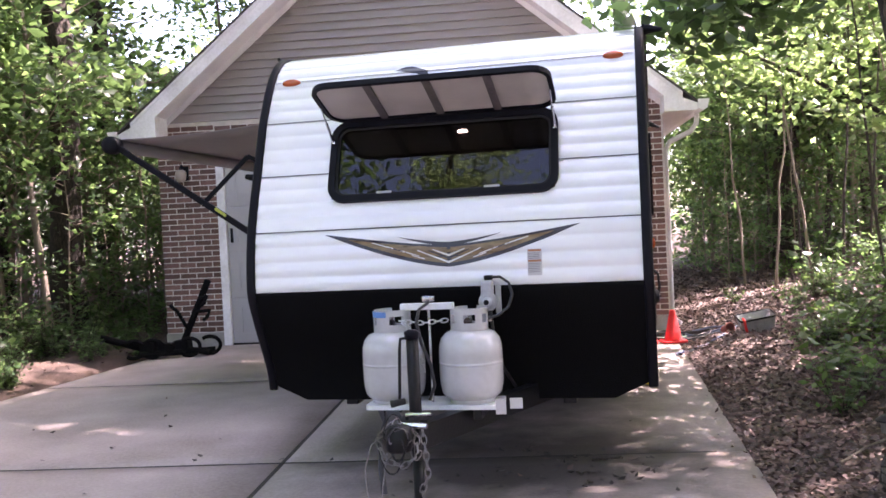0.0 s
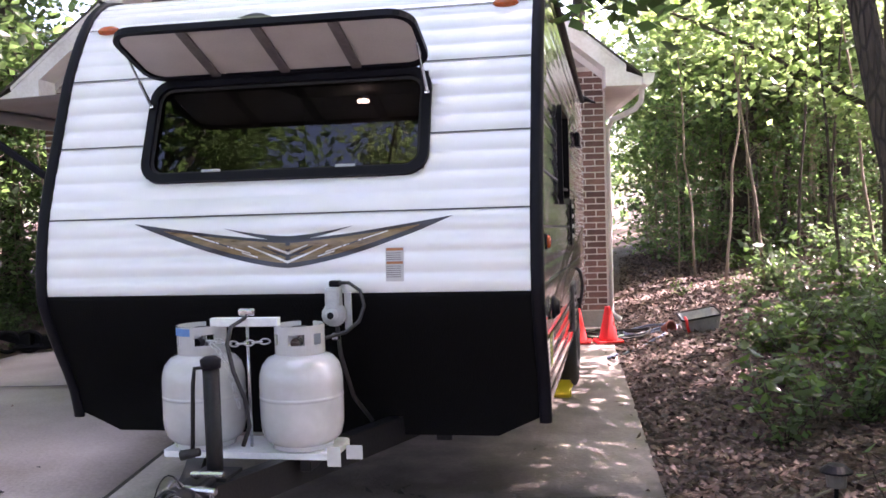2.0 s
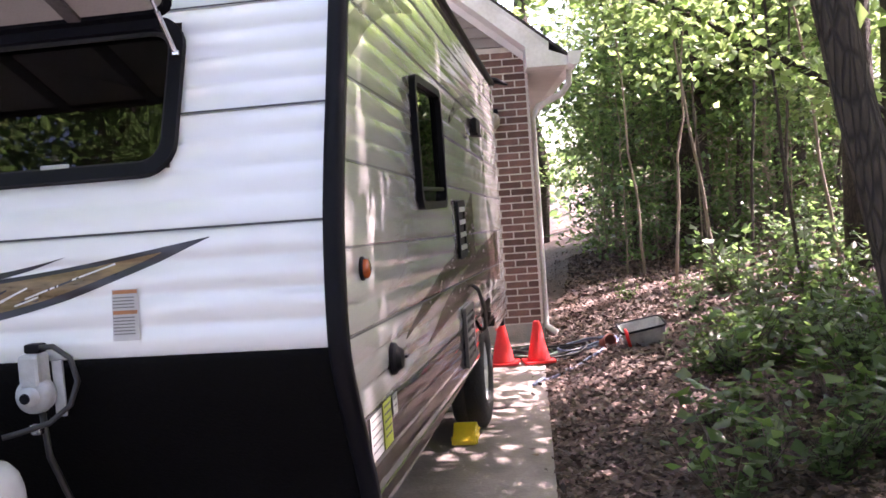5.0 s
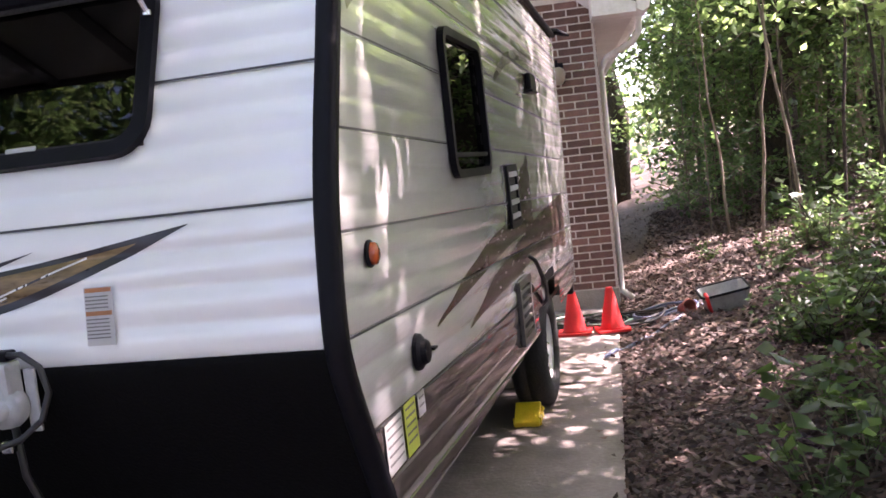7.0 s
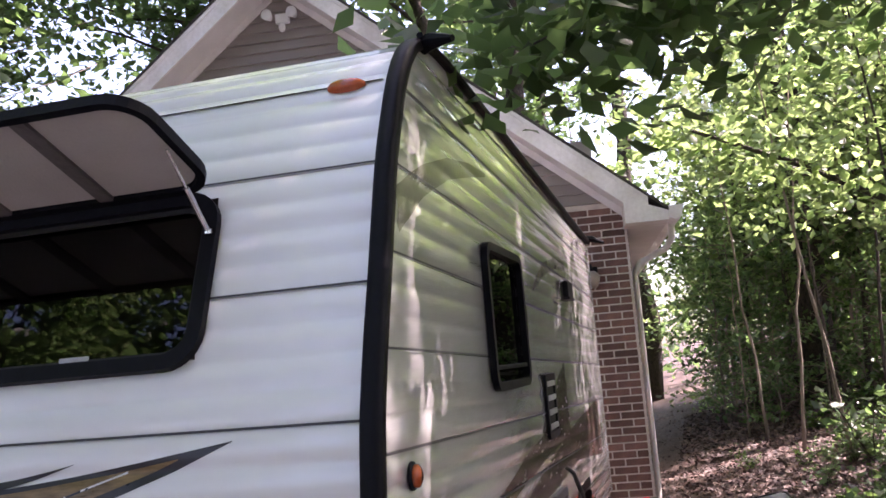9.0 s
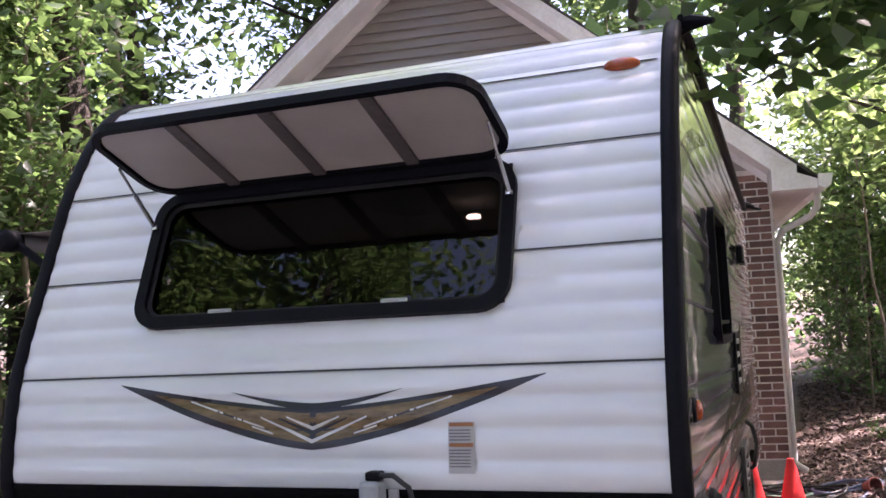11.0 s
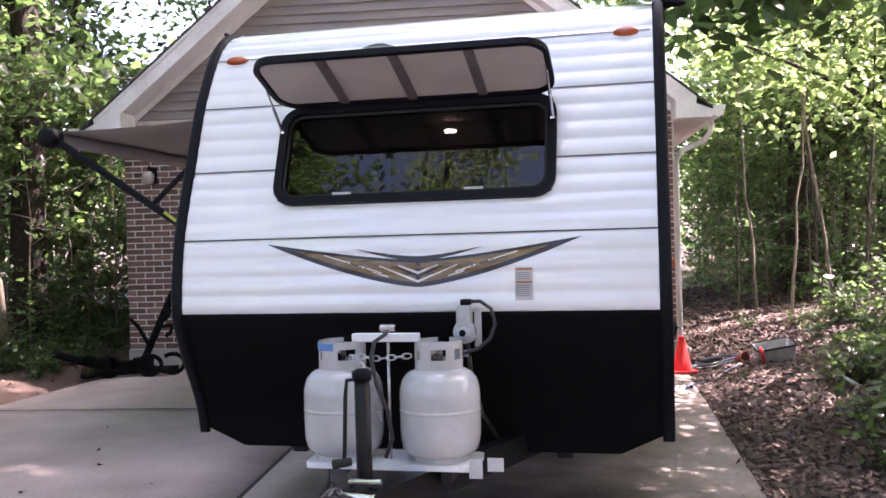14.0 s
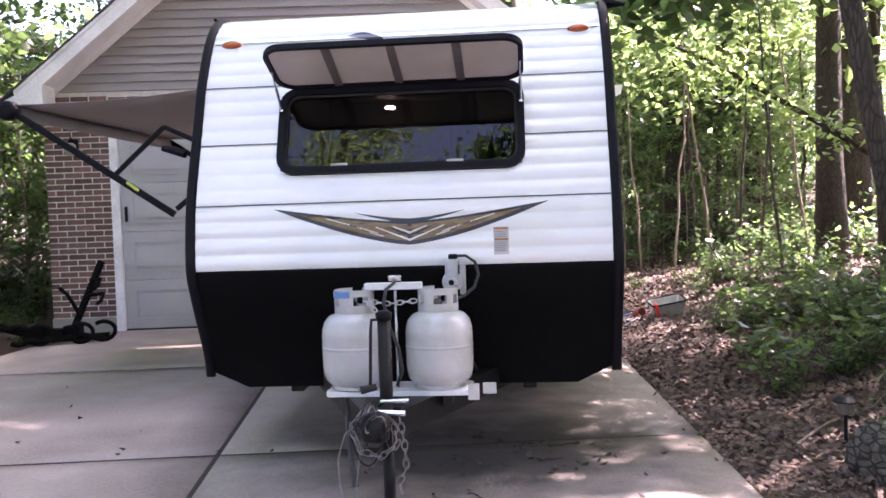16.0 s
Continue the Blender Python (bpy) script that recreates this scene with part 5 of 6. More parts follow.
part("rib", box(-0.095, 0.095, -0.11, -0.095, 0.004, 0.055, 0.004), M_YEL, chock)
part("handle", tube([(0.07, -0.10, 0.04), (0.10, -0.02, 0.09), (0.07, 0.03, 0.10)], 0.010, 8), M_YEL, chock)


def ground_at(x, y):
    return 0.0 if slab_left(y) < x < slab_right(y) and y < 6.05 else gz(x, y)


def coil(name, cx, cy, r, turns, material, label, seed, wire=0.011, lift=0.0):
    rnd = random.Random(seed)
    pts, n = [], 26
    ph = rnd.random() * 6
    for k in range(turns * n):
        a = 2 * math.pi * k / n
        rr = r * (1 + 0.15 * math.sin(a * 0.37 + ph) + 0.06 * math.sin(a * 2.3))
        x, y = cx + rr * math.cos(a) * 1.3, cy + rr * math.sin(a)
        pts.append((x, y, ground_at(x, y) + wire + lift + 0.012 * (k // n) + 0.015 * abs(math.sin(a * 1.7 + ph))))
    ob = obj(name, tube(pts, wire, 6), material, smooth=True)
    return tagged(ob, label, "hose")


M_HOSEB = mat("blue_grey_hose", (0.16, 0.20, 0.30), rough=0.45, var=0.2, scale=20)
M_HOSEG = mat("dark_green_hose", (0.03, 0.07, 0.045), rough=0.45, var=0.2, scale=20)
coil("garden_hose", 1.35, 5.72, 0.22, 4, M_HOSE, "coiled black hose on the ground by the brick pillar", 1)
coil("garden_hose", 1.62, 5.9, 0.20, 3, M_HOSEB, "coiled blue-grey hose on fallen leaves", 2)
coil("garden_hose", 1.05, 5.78, 0.26, 3, M_HOSEG, "coiled dark green hose beside the garage", 3)


def loose_line(name, pts, r, material, label, cat):
    out = []
    for i in range(len(pts) - 1):
        for k in range(8):
            x = pts[i][0] + (pts[i + 1][0] - pts[i][0]) * k / 8
            y = pts[i][1] + (pts[i + 1][1] - pts[i][1]) * k / 8
            x += 0.02 * math.sin(9 * y + i)
            out.append((x, y, ground_at(x, y) + r + 0.004))
    return tagged(obj(name, tube(out, r, 6), material, smooth=True), label, cat)


loose_line("garden_hose", [(1.25, 4.4), (1.5, 5.0), (1.75, 5.4), (1.85, 5.9), (2.3, 6.6)], 0.012, M_HOSEB, "blue-grey hose trailing over the leaves", "hose")
loose_line("garden_hose", [(0.6, 5.6), (1.1, 5.6), (1.6, 5.55), (1.9, 5.7)], 0.012, M_HOSE, "black hose running along the garage front", "hose")

# glossy bin lying on the leaves with a red strap, and a clay pot beside it
TUB = (2.14, 5.60)
M_TUB = mat("glossy_grey_bin", (0.55, 0.57, 0.56), rough=0.12, metal=0.25, var=0.3, scale=7, fine=50, bump=0.05)
M_CLAY = mat("red_brown_clay", (0.26, 0.085, 0.065), rough=0.6, var=0.25, scale=9)
tub = thing("storage_bin", (*TUB, gz(*TUB) + 0.02), "glossy grey ribbed bin with a dark rim on leaves", "bin")


def bin_ring(w, d, z, rib=0.0):
    return [(u * (1 + rib * (k % 2)), v * (1 + rib * (k % 2)), z) for k, (u, v) in enumerate(rounded(w, d, 0.05, 9))]


_bm = bmesh.new()
_rings = [[_bm.verts.new(p) for p in bin_ring(w, d, z, r)] for w, d, z, r in ((0.36, 0.22, 0.0, 0), (0.37, 0.23, 0.012, 0.03), (0.43, 0.28, 0.185, 0.03), (0.43, 0.28, 0.19, 0), (0.41, 0.26, 0.19, 0), (0.35, 0.21, 0.02, 0))]
for _a, _b in zip(_rings, _rings[1:]):
    for _k in range(len(_a)):
        _j = (_k + 1) % len(_a)
        _bm.faces.new((_a[_k], _a[_j], _b[_j], _b[_k]))
_bm.faces.new(_rings[0][::-1])
_bm.faces.new(_rings[-1])
bmesh.ops.recalc_face_normals(_bm, faces=_bm.faces[:])
part("shell", _bm, M_TUB, tub)
part("rim", tube(bin_ring(0.44, 0.29, 0.19) + bin_ring(0.44, 0.29, 0.19)[:1], 0.012, 6, cap=False), M_TRIM, tub, "dark rolled rim", smooth=True)
part("strap", tube([(-0.15, -0.135, 0.0), (-0.165, -0.148, 0.06), (-0.175, -0.160, 0.13), (-0.18, -0.168, 0.205), (-0.18, -0.10, 0.215)], 0.017, 8), M_CONE, tub, "red-orange strap", smooth=True)
tub.rotation_euler, tub.scale = (radians(12), radians(-9), 0.15), (0.85, 0.85, 0.85)
pot = thing("clay_pot", (1.83, 5.66, gz(1.83, 5.66) + 0.055), "red-brown clay pot lying on its side in leaves", "pot")
part("body", lathe([(0.045, -0.08), (0.075, 0.05), (0.085, 0.055), (0.085, 0.085), (0.075, 0.085), (0.04, -0.06)], sides=24), M_CLAY, pot, smooth=False)
pot.scale = (0.75, 0.75, 0.75)
pot.rotation_euler = (radians(78), 0, radians(35))

# black bicycle rack folded on the slab
RK = (-4.30, 4.95)
rack = thing("bicycle_rack", (*RK, 0.0), "black folded hitch bicycle rack lying by the brick wall", "bicycle rack")
part("mast", tube([(0.02, 0.05, 0.08), (0.28, 0.30, 0.86)], 0.040, 10), M_BLACKP, rack)
part("shank", tube([(-0.75, -0.35, 0.28), (-0.30, -0.10, 0.10), (0.05, 0.05, 0.09)], 0.040, 8), M_BLACKP, rack)
part("cross_tray", tube([(-0.35, -0.22, 0.06), (-0.1, -0.1, 0.06), (0.40, 0.16, 0.06)], 0.036, 8), M_BLACKP, rack)
part("cross_tray", tube([(-0.50, 0.05, 0.05), (0.10, 0.02, 0.09), (0.42, -0.02, 0.05)], 0.036, 8), M_BLACKP, rack)
for _x, _y in ((-0.42, -0.22), (-0.22, -0.16), (0.36, 0.10), (0.18, -0.05)):
    part("wheel_cradle", tube([(_x + 0.11 * math.cos(a), _y + 0.05 * math.cos(a), 0.12 + 0.10 * math.sin(a)) for a in (radians(d) for d in range(-130, 131, 20))], 0.024, 6), M_BLACKP, rack)
for _z, _l in ((0.50, 0.17), (0.66, 0.14)):
    part("hook", tube([(0.16 + (_z - 0.5) * 0.32, 0.17 + (_z - 0.5) * 0.3, _z), (0.16 + _l + 0.05, 0.10, _z + 0.02), (0.20 + _l, 0.06, _z - 0.05), (0.15 + _l, 0.05, _z - 0.09)], 0.022, 6), M_BLACKP, rack)
for _x, _y, _z in ((-0.28, -0.12, 0.13), (0.05, 0.05, 0.12), (-0.1, -0.05, 0.10)):
    part("clamp", box(_x - 0.09, _x + 0.09, _y - 0.07, _y + 0.07, _z - 0.06, _z + 0.07, 0.015), M_BLACKP, rack)
part("ratchet_lever", tube([(0.10, 0.10, 0.30), (0.02, 0.02, 0.52), (-0.06, -0.0, 0.60)], 0.022, 6), M_BLACKP, rack)

# grey log at the driveway's edge, and a low garden lamp
LG = (2.37, -0.70)
log = thing("log", (*LG, gz(*LG) - 0.025), "thick grey cut log lying beside the driveway", "log")
_bm = bmesh.new()
_rg = []
for _k in range(17):
    _t = _k / 16
    _c = Vector((-0.14 + 0.42 * _t, 0.62 - 1.3 * _t, 0.07))
    _rg.append([_bm.verts.new(_c + Vector((math.cos(a), 0.3 * math.cos(a), math.sin(a))) * (0.165 + 0.02 * noise.noise((_t * 3, math.cos(a) * 2, math.sin(a) * 2)) + 0.01 * noise.noise((_t * 16, math.cos(a) * 9, math.sin(a) * 9)))) for a in (2 * math.pi * j / 40 for j in range(40))])
for _a, _b in zip(_rg, _rg[1:]):
    for _k in range(40):
        _bm.faces.new((_a[_k], _a[(_k + 1) % 40], _b[(_k + 1) % 40], _b[_k]))
part("bark", _bm, M_LOG, log, "rough grey bark", smooth=True)
for _x, _y, _r in ((-0.14, 0.62, 0.0), (0.28, -0.68, 0.0)):
    _e = part("cut_end", lathe([(0.001, 0.006), (0.08, 0.004), (0.160, 0.0), (0.160, -0.02)], (0, 0, 0), 32, axis="y"), M_LOGEND, log, "red-brown cut end")
    _e.location, _e.rotation_euler = (_x, _y, 0.07), (0, 0, radians(17))
GL = (2.21, 0.28)
lamp = thing("garden_lamp", (*GL, gz(*GL)), "small black garden path lamp", "garden lamp")
part("stake", tube([(0, 0, -0.05), (0, 0, 0.24)], 0.011, 8), M_TRIM, lamp)
part("lantern", lathe([(0.03, 0.22), (0.045, 0.225), (0.05, 0.30), (0.045, 0.305)], sides=16), M_STRIP, lamp, "dull grey lantern glass")
lamp.scale = (0.85, 0.85, 0.72)
part("hat", lathe([(0.075, 0.305), (0.075, 0.315), (0.04, 0.345), (0.01, 0.352)], sides=18), M_TRIM, lamp)


# ---- plants ----
def leaf_cloud(name, centres, sizes, material, parent, rng, flat=0.55, label="", droop=0.15):
    """Many small folded leaves as one mesh; centres (n, 3)."""
    n = len(centres)
    yaw, tilt, roll = rng.uniform(0, 2 * np.pi, n), rng.normal(-droop, flat, n), rng.normal(0, flat, n)
    d = np.stack([np.cos(yaw) * np.cos(tilt), np.sin(yaw) * np.cos(tilt), np.sin(tilt)], 1)
    s = np.stack([-np.sin(yaw), np.cos(yaw), np.zeros(n)], 1)
    u = np.cross(s, d)
    s2 = s * np.cos(roll)[:, None] + u * np.sin(roll)[:, None]
    u2 = np.cross(s2, d)
    L = sizes[:, None]
    v = np.empty((n, 4, 3))
    v[:, 0] = centres - d * L * 0.5
    v[:, 1] = centres + s2 * L * 0.30 + u2 * L * 0.07 - d * L * 0.05
    v[:, 2] = centres + d * L * 0.5 - u2 * L * 0.04
    v[:, 3] = centres - s2 * L * 0.30 + u2 * L * 0.07 - d * L * 0.05
    f = np.arange(n)[:, None] * 4 + np.array([0, 1, 2, 0, 2, 3])
    me = bpy.data.meshes.new(name)
    me.vertices.add(n * 4)
    me.vertices.foreach_set("co", v.ravel())
    me.loops.add(n * 6)
    me.loops.foreach_set("vertex_index", f.ravel().astype(np.int32))
    me.polygons.add(n * 2)
    me.polygons.foreach_set("loop_start", np.arange(0, n * 6, 3, dtype=np.int32))
    me.polygons.foreach_set("loop_total", np.full(n * 2, 3, dtype=np.int32))
    me.update(calc_edges=True)
    me.materials.append(material)
    ob = new(name, me)
    ob.parent = parent
    if label:
        ob["label"] = label
    return ob


def bent_line(a, b, n, wob, rng):
    a, b = np.array(a, float), np.array(b, float)
    pts = [a + (b - a) * k / n for k in range(n + 1)]
    for k in range(1, n + 1):
        pts[k] = pts[k] + rng.normal(0, wob, 3) * min(1, k / 2)
    return pts


def make_tree(name, label, category, seed, height, radius, low, spread, clumps, per, size, leaf, bark, layer=0.35, group="", lean=(0, 0), limb_r=0.35):
    rng = np.random.default_rng(seed)
    t = thing(name, (0, 0, 0), label, category, group)
    top = (lean[0] * height, lean[1] * height, height)
    trunk = bent_line((0, 0, -0.4), top, 10, height * 0.006, rng)
    twigs = bmesh.new()
    bm = tube(trunk, [radius * (1.25 if k == 0 else 1 - 0.085 * k) for k in range(11)], 10)
    centres = []
    for c in range(clumps):
        f = low + (1 - low) * (c + rng.random()) / clumps
        k = min(9, int(f * 10))
        base = trunk[k] + (trunk[k + 1] - trunk[k]) * (f * 10 - k)
        a = rng.uniform(0, 2 * np.pi)
        reach = spread * (0.35 + 0.65 * rng.random()) * (1.0 - 0.55 * max(0, f - 0.55) / 0.45)
        tip = base + np.array([math.cos(a) * reach, math.sin(a) * reach, reach * rng.uniform(0.05, 0.6)])
        limb = bent_line(base, tip, 4, reach * 0.035, rng)
        r0 = radius * limb_r * (1.1 - f)
        tube(limb, [max(0.006, r0 * (1 - 0.2 * i)) for i in range(5)], 5, twigs)
        for q in range(3):
            w = 0.45 + 0.55 * (q + rng.random()) / 3
            i = min(3, int(w * 4))
            c0 = limb[i] + (limb[i + 1] - limb[i]) * (w * 4 - i)
            n = per // 3
            p = rng.normal(0, 1, (n, 3)) * np.array([reach * 0.30, reach * 0.30, reach * 0.30 * layer]) + c0
            centres.append(p)
    part("trunk", bm, bark, t, smooth=True)
    part("branchwork", twigs, bark, t, smooth=True)["kind"] = "stuff"
    cs = np.concatenate(centres)
    leaf_cloud("crown", cs, rng.uniform(0.7, 1.25, len(cs)) * size, leaf, t, rng)
    return t


rng0 = np.random.default_rng(7)
tall = [make_tree("tall_tree", "tall forest tree with a straight grey-brown trunk", "tree", 11 + k, 19 + 2 * k, 0.20 + 0.03 * k, 0.40, 4.4, 40, 150, 0.27, M_LEAF if k % 2 else M_LEAFD, M_BARK, 0.5, "forest trees") for k in range(3)]
tall.append(make_tree("tall_tree", "tall forest tree with a thin high crown", "tree", 19, 22, 0.25, 0.72, 3.6, 16, 60, 0.24, M_LEAF, M_BARK, 0.5, "forest trees"))
# This kind stays out of view; it is added to cast shade.
tall.append(make_tree("tall_tree", "unseen very tall forest tree, its dense high crown added for shade", "tree", 23, 24, 0.22, 0.60, 5.0, 56, 190, 0.29, M_LEAFD, M_BARK, 0.6, "forest trees"))
young = [make_tree("young_tree", "slender leafy young tree in the forest edge", "tree", 31 + k, 6.5 + 1.2 * k, 0.045 + 0.012 * k, 0.20, 2.5, 28, 57, 0.15, (M_LEAF, M_LEAFD, M_LEAF, M_LEAFD)[k], M_BARKP if k % 2 else M_BARK, 0.22, "young forest trees") for k in range(4)]
under = [make_tree("understorey_tree", "slim understorey tree with thin stem and flat layers of broad leaves", "tree", 71 + k, 5.4 + 0.7 * k, 0.034 + 0.006 * k, 0.32, 2.3, 34, 57, 0.165, (M_LEAF, M_LEAF, M_LEAFD, M_LEAF)[k], (M_BARKP, M_BARK)[k % 2], 0.2, "understorey trees", (0.03 * (k - 1), 0.02 * (1 - k))) for k in range(4)]
backs = [make_tree("tall_tree", "tall forest tree with a fine-leaved crown and gaps of sky", "tree", 81 + k, 19 + 2 * k, 0.22, 0.42, 3.2, 22, 330, 0.16, (M_LEAFD, M_LEAF)[k], M_BARK, 0.5, "forest trees") for k in range(2)]
_parked = {}


def put(src, x, y, s, turn, first, z=None):
    m = Matrix.LocRotScale((x, y, gz(x, y) if z is None else z), Euler((0, 0, turn)), (s, s, s))
    if src not in first:
        first[src] = True
        src.matrix_basis = m
        return src
    c = copy_thing(src, m)
    c.matrix_basis = m
    return c


def sun_lane(x, y, reach=11):
    """The gap in the young wood through which the sun reaches the trailer's rear and the garage corner."""
    u, v = (x - 2.2) * 0.885 + (y - 5.5) * 0.466, (x - 2.2) * 0.466 - (y - 5.5) * 0.885
    return 0 < u < reach and -3.6 < v < 1.9


def sky_gap(x, y):
    """The clearing beyond the garage through which the sky shows."""
    return x < -4 and y > 3 and 0.585 < (1.6 - x) / (y + 2) < 0.83


def clear(x, y, wide):
    """Whether a plant of that width may stand here: off the driveway, the garage and the camera's way."""
    if slab_left(y) - wide < x < slab_right(y) + wide and y < 6.3:
        return False
    if GXL - wide < x < GXR + wide and 5.5 < y < 14:
        return False
    return wide < 1.0 or not sky_gap(x, y)


# trees that stand out, and unseen ones added to shade the drive
for _k, _x, _y, _s in ((3, 6.2, 11.8, 1.1), (3, 7.6, 11.2, 0.9), (1, -7.0, 6.8, 1.0), (0, -8.2, 9.8, 0.9), (2, -12.8, 14.6, 1.0), (3, 5.0, 21.5, 0.8),  (2, 10.5, -1.5, 1.0), (0, 7.2, -3.6, 0.9),  (3, 4.9, 1.2, 0.9), (4, 5.4, 4.6, 1.0), (4, 8.2, 3.7, 1.0), (3, 4.5, 7.5, 0.72), (1, 5.0, 3.9, 0.9), (3, 3.7, 17.5, 0.9), (3, 3.5, 13.2, 1.0), (3, 5.3, 14.4, 0.9), (3, 7.0, 18.5, 1.0), (3, 9.8, 21.0, 0.9), (4, -6.9, 3.9, 0.85), (4, 4.7, -1.9, 0.9), (4, -7.9, 0.6, 0.9), (4, -8.2, -3.2, 0.9), (4, -9.0, 6.0, 0.95),   (1, -3.0, 15.6, 1.0), (0, -6.8, 14.2, 1.0), (2, -9.5, 8.5, 0.95)):
    put(tall[_k], _x, _y, _s, rng0.uniform(0, 6.28), _parked)
for _ in range(46):
    for _try in range(30):
        a = rng0.uniform(0, 2 * np.pi)
        r = rng0.uniform(10, 36)
        x, y = -1 + r * math.cos(a), 4 + r * math.sin(a)
        if clear(x, y, 2.4) and not (abs(x) < 5.5 and -16 < y < 0) and not (x > 2.5 and y > 4):
            put(tall[2 * int(rng0.integers(2)) if x < 0 else int(rng0.integers(3))], x, y, rng0.uniform(0.8, 1.15), rng0.uniform(0, 6.28), _parked)
            break
# young trees: forest edge on both sides, and behind the garage
for _n, _x0, _x1, _y0, _y1 in ((9, 1.8, 8.0, 18, 26), (2, 8.5, 11, 8, 20), (6, 5.5, 12, -5, 5.5), (26, -17, -6.6, 3, 22), (12, -12, 12, 15.5, 24), (8, -13, -6.8, -8, 3)):
    for _ in range(_n):
        for _try in range(30):
            x, y = rng0.uniform(_x0, _x1), rng0.uniform(_y0, _y1)
            if clear(x, y, 1.9) and not sun_lane(x, y):
                # Left of the drive only darker-leaved kinds: its shade is in the colour.
                put(young[1 + 2 * int(rng0.integers(2)) if x < -4 else int(rng0.integers(4))], x, y, rng0.uniform(0.75, 1.2), rng0.uniform(0, 6.28), _parked)
                break
# the sunlit understorey beside and behind the garage, and the shaded one across the drive
_rs = np.random.default_rng(17)
for _n, _x0, _x1, _y0, _y1 in ((3, 3.4, 6.2, 6.0, 9.0), (5, 2.6, 8.0, 9.0, 14.0), (7, 2.0, 9.5, 14.0, 21.0), (1, 4.5, 8.0, 1.0, 5.0), (13, -9.5, -6.4, 2.0, 12.0), (12, -16, -9.0, 0.0, 20.0), (3, -9, -1.0, 14.5, 20.0)):
    for _ in range(_n):
        for _try in range(30):
            x, y = _rs.uniform(_x0, _x1), _rs.uniform(_y0, _y1)
            if clear(x, y, 1.5) and not sun_lane(x, y, 6.0):
                # Across the drive kind 2's darker leaf paints part of the shade.
                put(under[2 if x < -4 and _rs.random() < 0.75 else int(_rs.integers(4))], x, y, _rs.uniform(0.8, 1.2), _rs.uniform(0, 6.28), _parked)
                break
# Those right of the drive are added for shade, partly out of view.
for _k, x, y, _s in ((0, 5.6, 3.8, 0.95), (3, 6.8, 4.1, 1.0), (3, 6.4, -0.6, 0.9), (0, 6.0, 5.3, 0.85), (1, 6.3, 6.7, 0.9), (2, -6.6, 9.2, 0.6), (2, -7.5, 10.8, 0.62), (2, -8.7, 12.4, 0.66), (2, -6.9, 8.0, 0.55), (2, -9.6, 12.0, 0.66), (2, -8.0, 9.6, 0.6), (2, -10.2, 14.6, 0.75), (1, 3.1, 12.4, 0.9), (3, 2.6, 15.0, 1.0), (0, 4.1, 13.6, 1.0)):
    put(under[_k], x, y, _s, _k + x, _parked)
# saplings that fill the forest's edge down to the ground
sapling = [make_tree("sapling", "thin leafy sapling at the forest edge", "sapling", 51 + k, 2.6 + 0.5 * k, 0.016, 0.10, 1.0, 22, 30, 0.10, (M_LEAF, M_LEAFD, M_LEAFS)[k], M_BARKP, 0.3, "saplings") for k in range(3)]
for _n, _x0, _x1, _y0, _y1 in ((6, 3.0, 8.5, 9.0, 16), (8, 4.2, 8.0, 3.0, 9.0), (22, 1.8, 9, 16, 24), (12, 1.9, 6.5, 13.5, 19), (34, -12, -5.9, 3.5, 14), (10, -9, -6.4, -2, 3.5)):
    for _ in range(_n):
        for _try in range(30):
            x, y = rng0.uniform(_x0, _x1), rng0.uniform(_y0, _y1)
            if clear(x, y, 0.8) and not sun_lane(x, y) and math.hypot(x - 2.1, y - 5.6) > 1.6:
                put(sapling[1 if x < 0 else int(rng0.integers(3))], x, y, rng0.uniform(0.7, 1.3), rng0.uniform(0, 6.28), _parked)
                break
_ru = np.random.default_rng(91)
for _ in range(30):
    x, y = _ru.uniform(2.6, 7.0), _ru.uniform(13.5, 22)
    put(sapling[1], x, y, _ru.uniform(1.0, 1.5), _ru.uniform(0, 6.28), _parked)
for x, y in ((2.3, 11.2), (2.8, 12.0), (3.4, 11.6), (2.5, 13.2), (3.2, 13.0), (4.0, 12.4), (3.7, 14.0), (4.6, 11.4), (5.0, 13.0), (2.1, 14.4)):
    put(sapling[1], x, y, _ru.uniform(0.7, 1.1), _ru.uniform(0, 6.28), _parked)
for x, y in ((-6.2, 7.6), (-6.5, 8.6), (-7.2, 9.4), (-7.0, 11.0), (-8.2, 10.6), (-8.4, 12.2), (-9.4, 13.4), (-7.8, 8.4), (-9.0, 10.2), (-6.1, 9.6)):
    put(sapling[1], x, y, _ru.uniform(0.9, 1.3), _ru.uniform(0, 6.28), _parked)
# a ring of trees behind, that the panes mirror
for _k, (x, y) in enumerate(((-7, -12), (-3.5, -13.5), (0.5, -14), (4, -12.5), (7.5, -11), (-10, -10), (10, -14.5), (-12, -14))):
    put(backs[_k % 2], x, y + 2.5, 0.85 + 0.03 * (_k % 5), _k * 1.3, _parked)
for _ in range(22):
    x, y = rng0.uniform(-18, 18), rng0.uniform(-30, -15)
    put((tall + young)[int(rng0.integers(7))], x, y, rng0.uniform(0.8, 1.2), rng0.uniform(0, 6.28), _parked)

# far woods that close the view all round
_n = 70000
_a, _d = rng0.uniform(0, 2 * np.pi, _n), rng0.uniform(24, 46, _n)
_far = np.stack([-1 + _d * np.cos(_a), 4 + _d * np.sin(_a), rng0.uniform(-0.5, 1.0, _n) ** 2 * 11 + rng0.uniform(0, 3, _n)], 1)
_lump = np.array([noise.noise((p[0] * 0.25, p[1] * 0.25, p[2] * 0.35)) for p in _far])
_far = _far[_lump > -0.12]
